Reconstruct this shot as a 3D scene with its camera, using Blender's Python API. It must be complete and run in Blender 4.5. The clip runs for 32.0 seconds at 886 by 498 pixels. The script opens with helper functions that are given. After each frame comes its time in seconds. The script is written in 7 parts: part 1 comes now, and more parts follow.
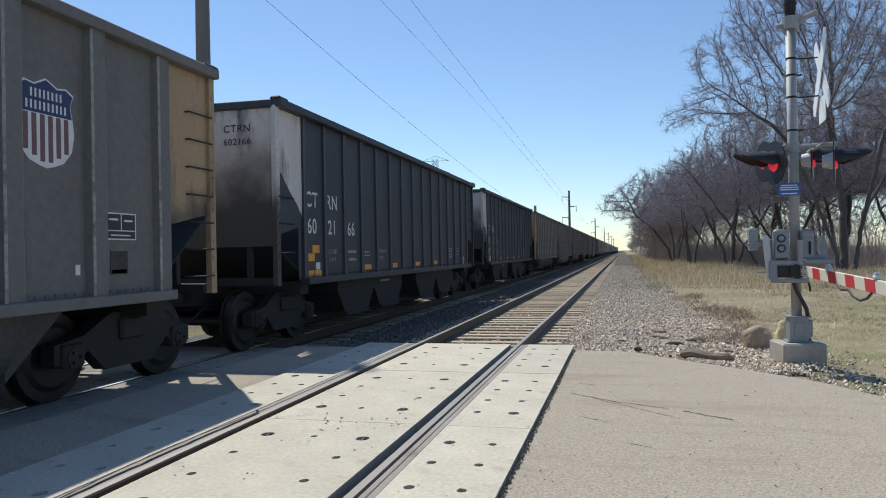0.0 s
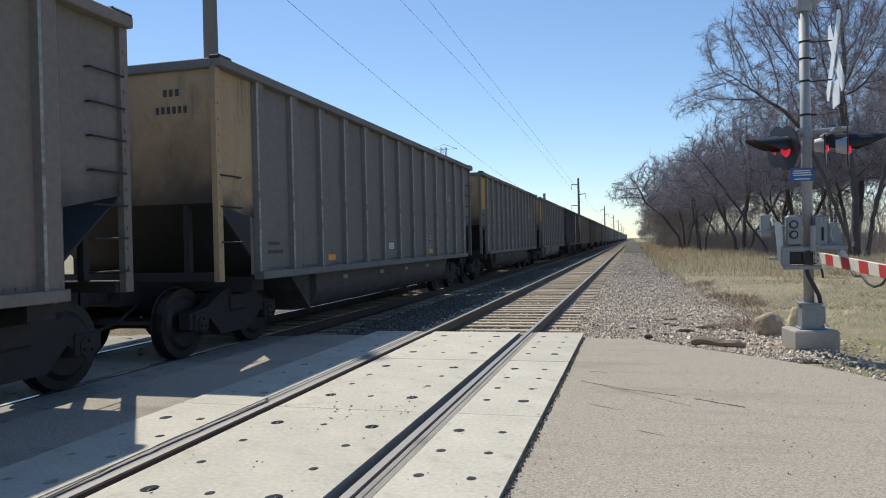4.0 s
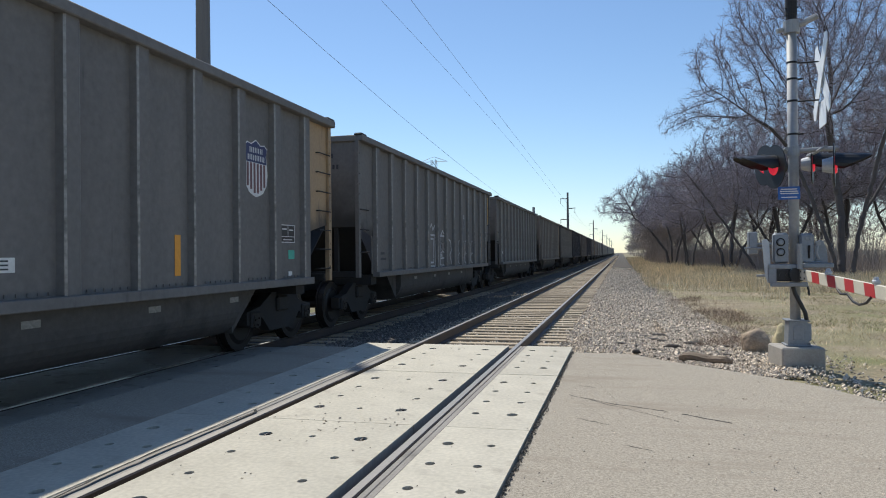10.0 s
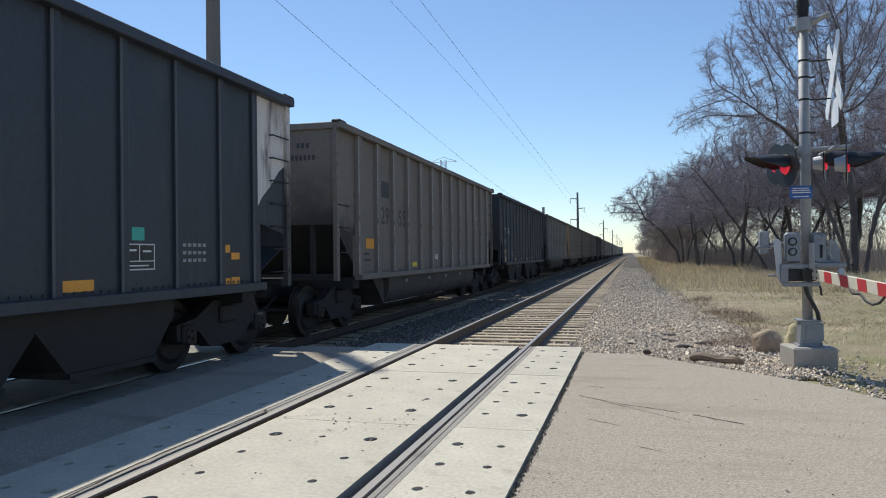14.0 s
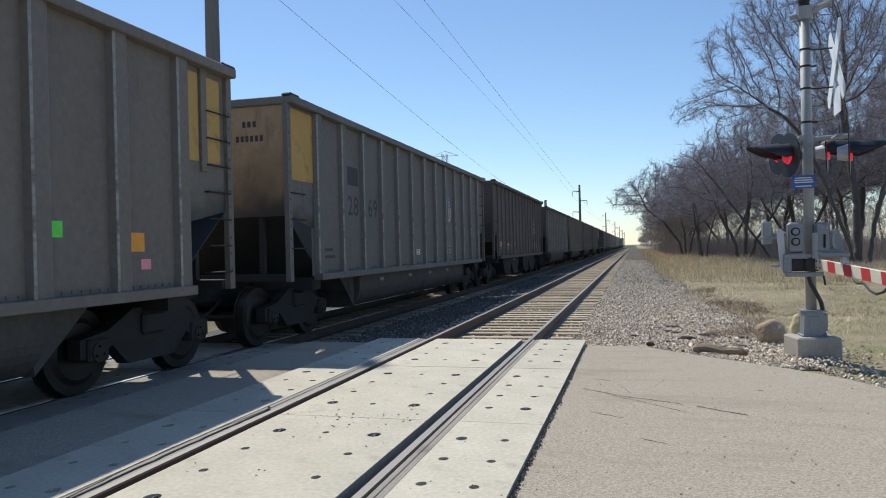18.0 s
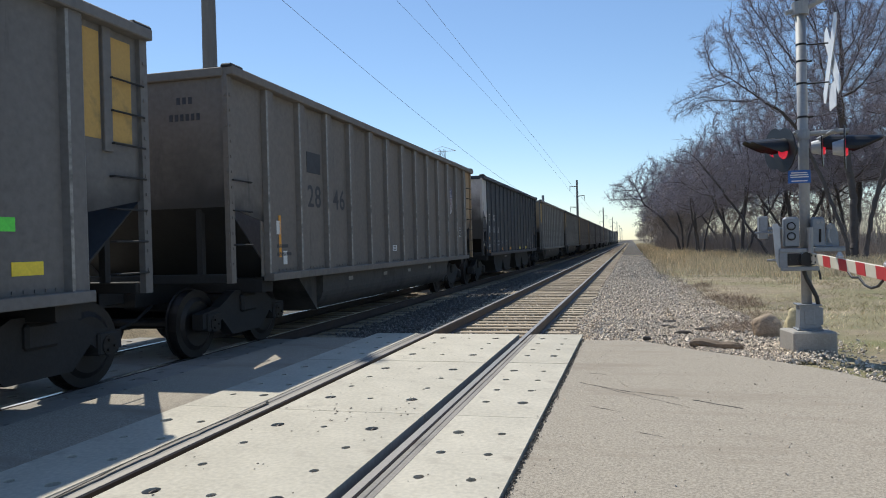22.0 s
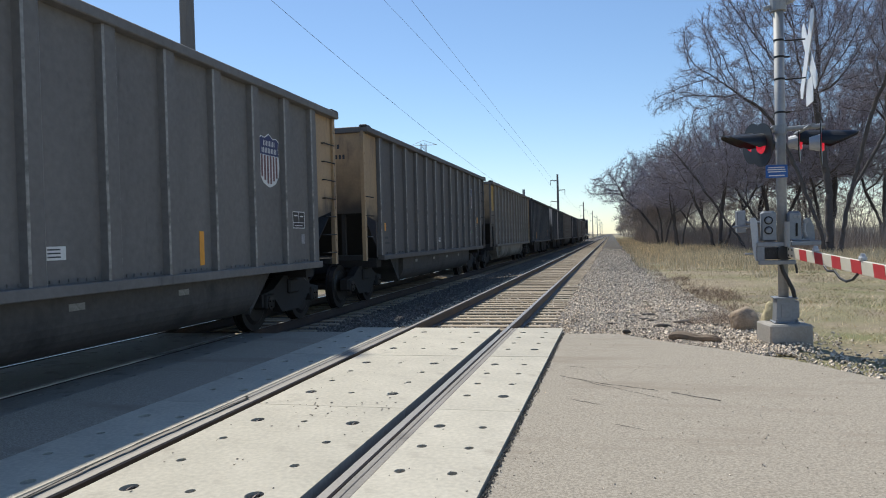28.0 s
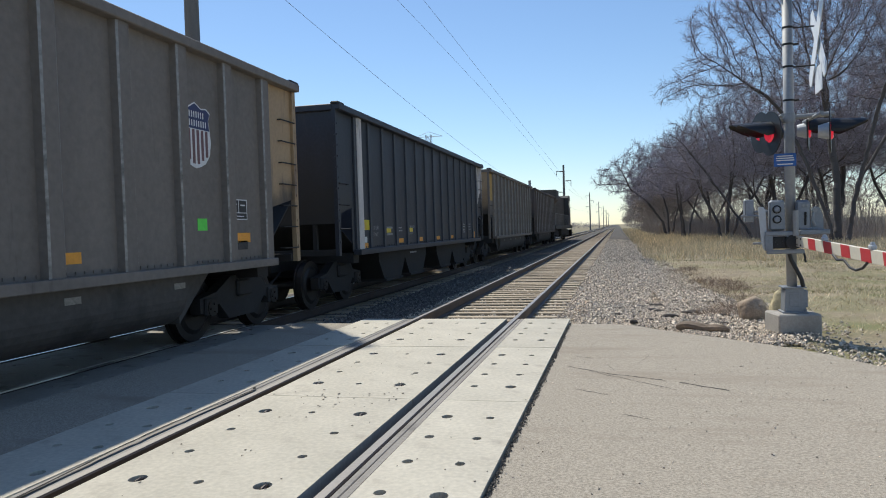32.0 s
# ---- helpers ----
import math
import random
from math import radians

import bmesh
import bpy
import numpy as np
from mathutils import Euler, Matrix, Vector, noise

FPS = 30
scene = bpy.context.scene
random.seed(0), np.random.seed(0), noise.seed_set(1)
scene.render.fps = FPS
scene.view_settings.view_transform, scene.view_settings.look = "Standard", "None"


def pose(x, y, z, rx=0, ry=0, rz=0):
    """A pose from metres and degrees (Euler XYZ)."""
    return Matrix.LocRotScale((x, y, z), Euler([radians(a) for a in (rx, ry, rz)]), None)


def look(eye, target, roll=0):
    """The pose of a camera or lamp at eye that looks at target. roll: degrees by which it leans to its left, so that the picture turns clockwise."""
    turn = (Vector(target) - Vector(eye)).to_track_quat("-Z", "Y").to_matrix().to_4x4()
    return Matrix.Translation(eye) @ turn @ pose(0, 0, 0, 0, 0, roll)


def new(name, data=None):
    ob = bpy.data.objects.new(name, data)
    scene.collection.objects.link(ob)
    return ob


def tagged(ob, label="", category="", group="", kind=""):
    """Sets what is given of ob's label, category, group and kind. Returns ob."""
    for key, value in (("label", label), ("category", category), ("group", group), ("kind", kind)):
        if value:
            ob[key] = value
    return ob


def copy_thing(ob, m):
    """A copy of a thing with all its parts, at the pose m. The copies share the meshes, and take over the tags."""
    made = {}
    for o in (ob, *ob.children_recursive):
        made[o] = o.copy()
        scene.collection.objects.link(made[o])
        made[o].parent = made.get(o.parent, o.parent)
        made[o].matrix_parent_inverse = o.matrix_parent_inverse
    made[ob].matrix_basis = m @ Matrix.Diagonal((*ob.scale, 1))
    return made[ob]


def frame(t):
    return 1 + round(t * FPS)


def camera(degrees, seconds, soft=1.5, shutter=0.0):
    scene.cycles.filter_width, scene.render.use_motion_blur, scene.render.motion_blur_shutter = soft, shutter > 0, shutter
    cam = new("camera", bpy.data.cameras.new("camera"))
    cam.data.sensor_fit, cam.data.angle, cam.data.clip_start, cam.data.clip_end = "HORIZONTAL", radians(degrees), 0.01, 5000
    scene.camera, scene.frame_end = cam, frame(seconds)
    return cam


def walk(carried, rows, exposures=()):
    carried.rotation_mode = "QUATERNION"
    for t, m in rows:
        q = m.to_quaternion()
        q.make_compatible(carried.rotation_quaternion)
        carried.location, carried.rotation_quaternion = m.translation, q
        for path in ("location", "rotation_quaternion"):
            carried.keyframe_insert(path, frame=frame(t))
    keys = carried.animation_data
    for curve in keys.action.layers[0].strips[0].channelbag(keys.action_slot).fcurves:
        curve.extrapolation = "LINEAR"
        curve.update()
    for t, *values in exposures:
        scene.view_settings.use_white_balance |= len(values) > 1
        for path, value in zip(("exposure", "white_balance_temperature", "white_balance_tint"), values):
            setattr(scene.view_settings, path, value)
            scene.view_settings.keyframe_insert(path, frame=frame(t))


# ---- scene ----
from mathutils import kdtree

cam = camera(63.4, 32.0, soft=1.0)
PATH = [
    (0, (2.256, 0.018, 1.339), (1.769, 1.957, 1.352), -1.1),
    (0.5, (2.248, 0.023, 1.338), (1.757, 1.962, 1.353), -1.1),
    (1, (2.255, 0.02, 1.338), (1.766, 1.96, 1.351), -1.8),
    (1.5, (2.243, 0.047, 1.338), (1.754, 1.986, 1.345), -1.5),
    (2, (2.251, 0.056, 1.335), (1.746, 1.991, 1.334), -1.5),
    (2.5, (2.251, 0.058, 1.338), (1.739, 1.991, 1.324), -1.7),
    (3, (2.251, 0.057, 1.334), (1.735, 1.989, 1.312), -1.5),
    (3.5, (2.249, 0.058, 1.331), (1.735, 1.991, 1.31), -1.4),
    (5.5, (2.251, 0.025, 1.335), (1.747, 1.961, 1.321), -1.2),
    (6, (2.246, 0.024, 1.335), (1.747, 1.961, 1.317), -1.0),
    (6.5, (2.25, 0.023, 1.334), (1.752, 1.96, 1.311), -1.2),
    (7, (2.25, 0.03, 1.332), (1.757, 1.968, 1.308), -1.4),
    (7.5, (2.245, 0.042, 1.33), (1.752, 1.98, 1.306), -1.1),
    (8, (2.25, 0.032, 1.333), (1.761, 1.971, 1.306), -1.3),
    (8.5, (2.244, 0.034, 1.332), (1.754, 1.973, 1.304), -1.0),
    (9, (2.247, 0.026, 1.338), (1.76, 1.965, 1.317), -1.0),
    (9.5, (2.247, 0.027, 1.339), (1.767, 1.969, 1.34), -0.9),
    (10, (2.239, 0.023, 1.339), (1.757, 1.964, 1.354), -0.6),
    (10.5, (2.241, 0.026, 1.34), (1.754, 1.966, 1.351), -0.7),
    (11, (2.24, 0.044, 1.344), (1.751, 1.983, 1.361), -0.9),
    (11.5, (2.244, 0.032, 1.345), (1.755, 1.972, 1.374), -0.7),
    (12, (2.235, 0.049, 1.34), (1.737, 1.986, 1.368), -0.5),
    (12.5, (2.235, 0.032, 1.342), (1.731, 1.967, 1.365), -0.7),
    (13, (2.24, 0.029, 1.34), (1.738, 1.965, 1.364), -0.6),
    (13.5, (2.234, 0.035, 1.339), (1.731, 1.971, 1.361), -0.5),
    (14, (2.24, 0.028, 1.339), (1.732, 1.962, 1.355), -0.7),
    (14.5, (2.249, 0.025, 1.341), (1.739, 1.959, 1.343), -1.1),
    (16.5, (2.243, 0.034, 1.34), (1.74, 1.97, 1.337), -1.0),
    (17, (2.242, 0.031, 1.339), (1.742, 1.967, 1.339), -1.2),
    (17.5, (2.235, 0.056, 1.338), (1.728, 1.991, 1.341), -1.1),
    (18, (2.244, 0.047, 1.34), (1.729, 1.979, 1.34), -1.4),
    (18.5, (2.241, 0.053, 1.338), (1.725, 1.985, 1.338), -1.4),
    (19, (2.246, 0.044, 1.34), (1.735, 1.978, 1.339), -1.5),
    (19.5, (2.245, 0.034, 1.339), (1.736, 1.968, 1.337), -1.5),
    (20, (2.247, 0.038, 1.338), (1.74, 1.973, 1.331), -1.5),
    (20.5, (2.248, 0.042, 1.338), (1.739, 1.976, 1.328), -1.4),
    (21, (2.246, 0.042, 1.336), (1.74, 1.977, 1.324), -1.5),
    (21.5, (2.241, 0.049, 1.336), (1.732, 1.983, 1.322), -1.3),
    (22, (2.254, 0.025, 1.337), (1.745, 1.959, 1.324), -1.5),
    (22.5, (2.246, 0.041, 1.337), (1.737, 1.975, 1.312), -1.3),
    (23, (2.245, 0.044, 1.333), (1.736, 1.978, 1.304), -1.4),
    (23.5, (2.245, 0.055, 1.332), (1.738, 1.989, 1.302), -1.3),
    (24, (2.25, 0.044, 1.334), (1.748, 1.98, 1.304), -1.3),
    (24.5, (2.245, 0.035, 1.333), (1.746, 1.972, 1.305), -1.3),
    (25, (2.253, 0.029, 1.335), (1.758, 1.967, 1.31), -1.3),
    (25.5, (2.248, 0.042, 1.333), (1.757, 1.981, 1.309), -1.2),
    (27.5, (2.249, 0.039, 1.333), (1.795, 1.987, 1.299), -1.5),
    (28, (2.252, 0.034, 1.336), (1.794, 1.98, 1.305), -1.5),
    (28.5, (2.253, 0.044, 1.331), (1.787, 1.989, 1.294), -1.6),
    (29, (2.255, 0.026, 1.332), (1.79, 1.971, 1.294), -1.8),
    (29.5, (2.245, 0.036, 1.333), (1.78, 1.981, 1.29), -1.7),
    (30, (2.243, 0.04, 1.332), (1.767, 1.982, 1.287), -1.6),
    (30.5, (2.247, 0.032, 1.332), (1.778, 1.975, 1.289), -1.6),
    (31, (2.242, 0.044, 1.326), (1.775, 1.988, 1.282), -1.5),
    (31.5, (2.25, 0.033, 1.33), (1.772, 1.974, 1.278), -1.4),
    (32, (2.244, 0.05, 1.328), (1.769, 1.992, 1.274), -1.8),
]
walk(cam, [(t, look(eye, target, roll)) for t, eye, target, roll in PATH], exposures=[(0.0, 0.2, 5750, 8), (32.0, 0.2, 5750, 8)])

# ---------------------------------------------------------------- world, sun, exposure
SUN_AZ, SUN_EL = radians(38.0), radians(52.85)      # from the track's far direction towards the train's side
world = bpy.data.worlds.new("sky")
scene.world = world
world.use_nodes = True
wn = world.node_tree.nodes
sky = wn.new("ShaderNodeTexSky")
sky.sky_type = 'NISHITA'
sky.sun_disc = False
sky.sun_elevation = SUN_EL
sky.sun_rotation = -SUN_AZ
sky.air_density, sky.dust_density, sky.ozone_density = 1.0, 0.12, 1.25
world.node_tree.links.new(sky.outputs[0], wn["Background"].inputs[0])
wn["Background"].inputs[1].default_value = 0.099
sun_dir = Vector((-math.sin(SUN_AZ) * math.cos(SUN_EL), math.cos(SUN_AZ) * math.cos(SUN_EL), math.sin(SUN_EL)))
sun = new("sun", bpy.data.lights.new("sun", 'SUN'))
sun.data.energy, sun.data.angle, sun.data.color = 3.9, radians(0.53), (1.0, 0.885, 0.70)
sun.matrix_world = look(sun_dir * 200, (0, 0, 0))

# ---------------------------------------------------------------- the plan, in metres
NEAR_X = 0.0            # middle of the near track
FAR_X = -4.27           # middle of the track the train runs on
FAR_Z = -0.10           # its rail top
PANEL = 2.4765          # length of a crossing panel
PANEL_END = 10.41
CAR_L = 16.18           # coupled length of a coal car
TIE = 0.495

# ---------------------------------------------------------------- mesh helpers


def part(name, bm, material, parent=None, label="", loc=None):
    """Links a bmesh or a mesh as one object under a parent."""
    me = bm
    if isinstance(bm, bmesh.types.BMesh):
        me = bpy.data.meshes.new(name)
        bm.to_mesh(me)
        bm.free()
        me.materials.append(material)
    ob = new(name, me)
    if parent is not None:
        ob.parent = parent
    if loc is not None:
        ob.location = loc
    if label:
        tagged(ob, label)
    return ob


CACHE = {}


def shared(key, maker, material):
    """A mesh made once for each key and material."""
    k = (key, material.name)
    if k not in CACHE:
        bm = maker()
        me = bpy.data.meshes.new(str(key))
        bm.to_mesh(me)
        bm.free()
        me.materials.append(material)
        CACHE[k] = me
    return CACHE[k]


def box(bm, x0, x1, y0, y1, z0, z1, bevel=0.0):
    r = bmesh.ops.create_cube(bm, size=1, matrix=Matrix.Translation(((x0 + x1) / 2, (y0 + y1) / 2, (z0 + z1) / 2)) @ Matrix.Diagonal((abs(x1 - x0), abs(y1 - y0), abs(z1 - z0), 1)))
    if bevel:
        es = list({e for v in r["verts"] for e in v.link_edges})
        bmesh.ops.bevel(bm, geom=es, offset=bevel, segments=1, affect='EDGES')
    return bm


def boxed(x0, x1, y0, y1, z0, z1, bevel=0.0):
    return box(bmesh.new(), x0, x1, y0, y1, z0, z1, bevel)


def rod(bm, p0, p1, r0, r1=None, seg=8):
    p0, p1 = Vector(p0), Vector(p1)
    r1 = r0 if r1 is None else r1
    d = p1 - p0
    m = Matrix.Translation((p0 + p1) / 2) @ d.to_track_quat('Z', 'Y').to_matrix().to_4x4()
    bmesh.ops.create_cone(bm, cap_ends=True, segments=seg, radius1=r0, radius2=r1, depth=d.length, matrix=m)
    return bm


def prism(bm, outline, axis, a, b):
    """An outline of 2D points drawn out along an axis from a to b."""
    def p(u, v, w):
        return {'x': (w, u, v), 'y': (u, w, v), 'z': (u, v, w)}[axis]
    lo = [bm.verts.new(p(u, v, a)) for u, v in outline]
    hi = [bm.verts.new(p(u, v, b)) for u, v in outline]
    n = len(outline)
    faces = [bm.faces.new(lo), bm.faces.new(list(reversed(hi)))]
    for i in range(n):
        faces.append(bm.faces.new((lo[i], hi[i], hi[(i + 1) % n], lo[(i + 1) % n])))
    bmesh.ops.recalc_face_normals(bm, faces=faces)
    return bm


def pipe(bm, pts, r, seg=6):
    """A bent tube through the points, in one piece."""
    pts = [Vector(p) for p in pts]
    rings, u = [], None
    for i, p in enumerate(pts):
        d = (pts[min(i + 1, len(pts) - 1)] - pts[max(i - 1, 0)]).normalized()
        u = d.orthogonal().normalized() if u is None else (u - d * u.dot(d)).normalized()
        w = d.cross(u)
        rings.append([bm.verts.new(p + (u * math.cos(a) + w * math.sin(a)) * r) for a in (2 * math.pi * k / seg for k in range(seg))])
    faces = [bm.faces.new(rings[0][::-1]), bm.faces.new(rings[-1])]
    for a, b in zip(rings, rings[1:]):
        for k in range(seg):
            faces.append(bm.faces.new((a[k], a[(k + 1) % seg], b[(k + 1) % seg], b[k])))
    return bm


def smooth(ob):
    for p in ob.data.polygons:
        p.use_smooth = True
    return ob


def raw(name, verts, faces, material, parent=None):
    me = bpy.data.meshes.new(name)
    me.from_pydata(verts, [], faces)
    me.materials.append(material)
    me.update()
    ob = new(name, me)
    if parent is not None:
        ob.parent = parent
    return ob


def tris_mesh(name, V, material, parent=None):
    """A mesh of separate triangles from an array n x 3 x 3."""
    n = len(V)
    me = bpy.data.meshes.new(name)
    me.vertices.add(n * 3)
    me.vertices.foreach_set("co", np.asarray(V, dtype=np.float32).reshape(-1))
    me.loops.add(n * 3)
    me.loops.foreach_set("vertex_index", np.arange(n * 3, dtype=np.int32))
    me.polygons.add(n)
    me.polygons.foreach_set("loop_start", np.arange(0, n * 3, 3, dtype=np.int32))
    me.materials.append(material)
    me.update(calc_edges=True)
    ob = new(name, me)
    if parent is not None:
        ob.parent = parent
    return ob


# ---------------------------------------------------------------- materials


RECIPE = {}


def material(name, base, rough=0.8, metal=0.0, vary=0.25, scale=3.0, fine=40.0, stretch=(1, 1, 1), bump=0.15, bump_scale=60.0, dirt=None, dirt_amount=0.0, dirt_scale=1.2, dirt_stretch=(1, 1, 1), rand=0.0, island=0.0, spec=0.5, contrast=1.0, soot=None):
    """A painted or natural surface with blotches, grain, dirt and fine relief. Scales are per metre."""
    RECIPE[name] = dict(name=name, base=base, rough=rough, metal=metal, vary=vary, scale=scale, fine=fine, stretch=stretch, bump=bump, bump_scale=bump_scale, dirt=dirt, dirt_amount=dirt_amount, dirt_scale=dirt_scale, dirt_stretch=dirt_stretch, rand=rand, island=island, spec=spec, contrast=contrast)
    m = bpy.data.materials.new(name)
    m.use_nodes = True
    nt = m.node_tree
    N, Lk = nt.nodes, nt.links
    bsdf = N["Principled BSDF"]
    tc = N.new("ShaderNodeTexCoord")
    mp = N.new("ShaderNodeMapping")
    mp.inputs["Scale"].default_value = stretch
    Lk.new(tc.outputs["Object"], mp.inputs[0])
    n1 = N.new("ShaderNodeTexNoise")
    n1.inputs["Scale"].default_value = scale
    n1.inputs["Detail"].default_value = 5
    n2 = N.new("ShaderNodeTexNoise")
    n2.inputs["Scale"].default_value = fine
    n2.inputs["Detail"].default_value = 3
    Lk.new(mp.outputs[0], n1.inputs["Vector"])
    Lk.new(tc.outputs["Object"], n2.inputs["Vector"])
    add = N.new("ShaderNodeMath")
    add.operation = 'ADD'
    Lk.new(n1.outputs[0], add.inputs[0])
    Lk.new(n2.outputs[0], add.inputs[1])
    mr = N.new("ShaderNodeMapRange")
    mr.inputs["From Min"].default_value, mr.inputs["From Max"].default_value = 1 - 0.4 / contrast, 1 + 0.4 / contrast
    mr.inputs["To Min"].default_value, mr.inputs["To Max"].default_value = 1 - vary, 1 + vary
    Lk.new(add.outputs[0], mr.inputs[0])
    value = mr.outputs[0]
    for src, amount in (("o", rand), ("i", island)):
        if amount:
            if src == "o":
                oi = N.new("ShaderNodeObjectInfo")
                out = oi.outputs["Random"]
            else:
                oi = N.new("ShaderNodeNewGeometry")
                out = oi.outputs["Random Per Island"]
            r2 = N.new("ShaderNodeMapRange")
            r2.inputs["To Min"].default_value, r2.inputs["To Max"].default_value = 1 - amount, 1 + amount
            Lk.new(out, r2.inputs[0])
            mu = N.new("ShaderNodeMath")
            mu.operation = 'MULTIPLY'
            Lk.new(value, mu.inputs[0])
            Lk.new(r2.outputs[0], mu.inputs[1])
            value = mu.outputs[0]
    sc = N.new("ShaderNodeVectorMath")
    sc.operation = 'SCALE'
    sc.inputs[0].default_value = base
    Lk.new(value, sc.inputs["Scale"])
    colour = sc.outputs[0]
    if dirt is not None:
        mp2 = N.new("ShaderNodeMapping")
        mp2.inputs["Scale"].default_value = dirt_stretch
        Lk.new(tc.outputs["Object"], mp2.inputs[0])
        n3 = N.new("ShaderNodeTexNoise")
        n3.inputs["Scale"].default_value = dirt_scale
        n3.inputs["Detail"].default_value = 8
        n3.inputs["Roughness"].default_value = 0.65
        Lk.new(mp2.outputs[0], n3.inputs["Vector"])
        r3 = N.new("ShaderNodeMapRange")
        r3.inputs["From Min"].default_value, r3.inputs["From Max"].default_value = 0.62 - 0.3 * dirt_amount, 0.78 - 0.3 * dirt_amount
        Lk.new(n3.outputs[0], r3.inputs[0])
        mx = N.new("ShaderNodeMix")
        mx.data_type = 'RGBA'
        Lk.new(r3.outputs[0], mx.inputs["Factor"])
        Lk.new(colour, mx.inputs["A"])
        mx.inputs["B"].default_value = (*dirt, 1)
        colour = mx.outputs["Result"]
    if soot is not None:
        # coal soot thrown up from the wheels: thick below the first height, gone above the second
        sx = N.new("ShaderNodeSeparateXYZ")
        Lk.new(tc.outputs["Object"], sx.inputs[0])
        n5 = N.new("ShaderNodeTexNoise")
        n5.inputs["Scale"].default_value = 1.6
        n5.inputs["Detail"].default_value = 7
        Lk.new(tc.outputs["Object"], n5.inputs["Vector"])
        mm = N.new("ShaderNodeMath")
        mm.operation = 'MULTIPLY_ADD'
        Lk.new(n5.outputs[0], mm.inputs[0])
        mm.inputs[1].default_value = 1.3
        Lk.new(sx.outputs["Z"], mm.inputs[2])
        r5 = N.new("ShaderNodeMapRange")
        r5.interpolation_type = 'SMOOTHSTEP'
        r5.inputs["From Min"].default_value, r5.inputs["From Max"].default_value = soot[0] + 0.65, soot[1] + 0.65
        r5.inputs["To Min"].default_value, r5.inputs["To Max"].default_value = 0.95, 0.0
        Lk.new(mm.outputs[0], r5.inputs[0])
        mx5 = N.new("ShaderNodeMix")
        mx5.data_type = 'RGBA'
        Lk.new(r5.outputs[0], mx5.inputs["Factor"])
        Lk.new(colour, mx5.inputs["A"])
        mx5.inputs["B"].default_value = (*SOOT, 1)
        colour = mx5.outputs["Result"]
    Lk.new(colour, bsdf.inputs["Base Color"])
    bsdf.inputs["Roughness"].default_value = rough
    bsdf.inputs["Metallic"].default_value = metal
    bsdf.inputs["Specular IOR Level"].default_value = spec
    if bump:
        n4 = N.new("ShaderNodeTexNoise")
        n4.inputs["Scale"].default_value = bump_scale
        n4.inputs["Detail"].default_value = 4
        Lk.new(tc.outputs["Object"], n4.inputs["Vector"])
        bp = N.new("ShaderNodeBump")
        bp.inputs["Strength"].default_value = bump
        bp.inputs["Distance"].default_value = 0.02
        Lk.new(n4.outputs[0], bp.inputs["Height"])
        Lk.new(bp.outputs[0], bsdf.inputs["Normal"])
    return m


def glow(name, colour, strength):
    m = bpy.data.materials.new(name)
    m.use_nodes = True
    b = m.node_tree.nodes["Principled BSDF"]
    b.inputs["Base Color"].default_value = (*colour, 1)
    b.inputs["Emission Color"].default_value = (*colour, 1)
    b.inputs["Emission Strength"].default_value = strength
    b.inputs["Roughness"].default_value = 0.25
    return m


SOOTED = {}


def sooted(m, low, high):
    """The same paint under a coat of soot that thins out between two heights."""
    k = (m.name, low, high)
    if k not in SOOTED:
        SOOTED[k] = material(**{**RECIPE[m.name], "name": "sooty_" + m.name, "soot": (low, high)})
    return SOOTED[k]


M = {}
STREAK = (1, 1.0, 0.12)
RUST = (0.10, 0.055, 0.03)
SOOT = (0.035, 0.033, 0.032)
for nm, col in (("grey", (0.150, 0.142, 0.135)), ("grey_warm", (0.168, 0.147, 0.128)), ("charcoal", (0.105, 0.099, 0.097)), ("grey_dark", (0.088, 0.082, 0.080)), ("brown", (0.10, 0.08, 0.072)), ("grey_light", (0.185, 0.172, 0.158))):
    M[nm] = material("weathered_" + nm + "_paint", col, 0.62, vary=0.22, scale=1.1, fine=14, stretch=(1, 1, 0.25), bump=0.08, bump_scale=25, dirt=SOOT, dirt_amount=0.02, dirt_scale=1.3, dirt_stretch=(1, 2.2, 0.25))
M["black"] = material("black_paint", (0.030, 0.035, 0.048), 0.5, vary=0.3, scale=1.3, fine=18, stretch=STREAK, bump=0.06, bump_scale=25, dirt=(0.06, 0.06, 0.062), dirt_amount=0.15, dirt_scale=1.5, dirt_stretch=(1, 2, 0.3))
M["white_panel"] = material("stained_white_paint", (0.62, 0.58, 0.55), 0.6, vary=0.12, scale=1.5, fine=20, stretch=STREAK, bump=0.05, dirt=(0.12, 0.1, 0.09), dirt_amount=0.35, dirt_scale=1.6, dirt_stretch=(1, 2, 0.4))
M["tan"] = material("tan_paint", (0.38, 0.27, 0.155), 0.6, vary=0.15, scale=1.4, fine=18, stretch=STREAK, bump=0.06, dirt=(0.14, 0.1, 0.08), dirt_amount=0.3, dirt_scale=1.7, dirt_stretch=(1, 2, 0.3))
M["yellow"] = material("faded_yellow_paint", (0.48, 0.305, 0.08), 0.55, vary=0.12, scale=2, fine=25, bump=0.04, dirt=(0.2, 0.15, 0.06), dirt_amount=0.2, dirt_scale=2)
M["post_grey"] = material("worn_post_paint", (0.19, 0.178, 0.165), 0.5, vary=0.2, scale=2, fine=20, stretch=STREAK, bump=0.05, dirt=SOOT, dirt_amount=0.15)
# post chamfers: light caught on the edges, put into a paler colour
M["post_edge"] = material("worn_post_edge", (0.30, 0.285, 0.27), 0.45, metal=0.3, vary=0.35, scale=3, fine=20, stretch=STREAK, bump=0, dirt=SOOT, dirt_amount=0.4, dirt_scale=2)
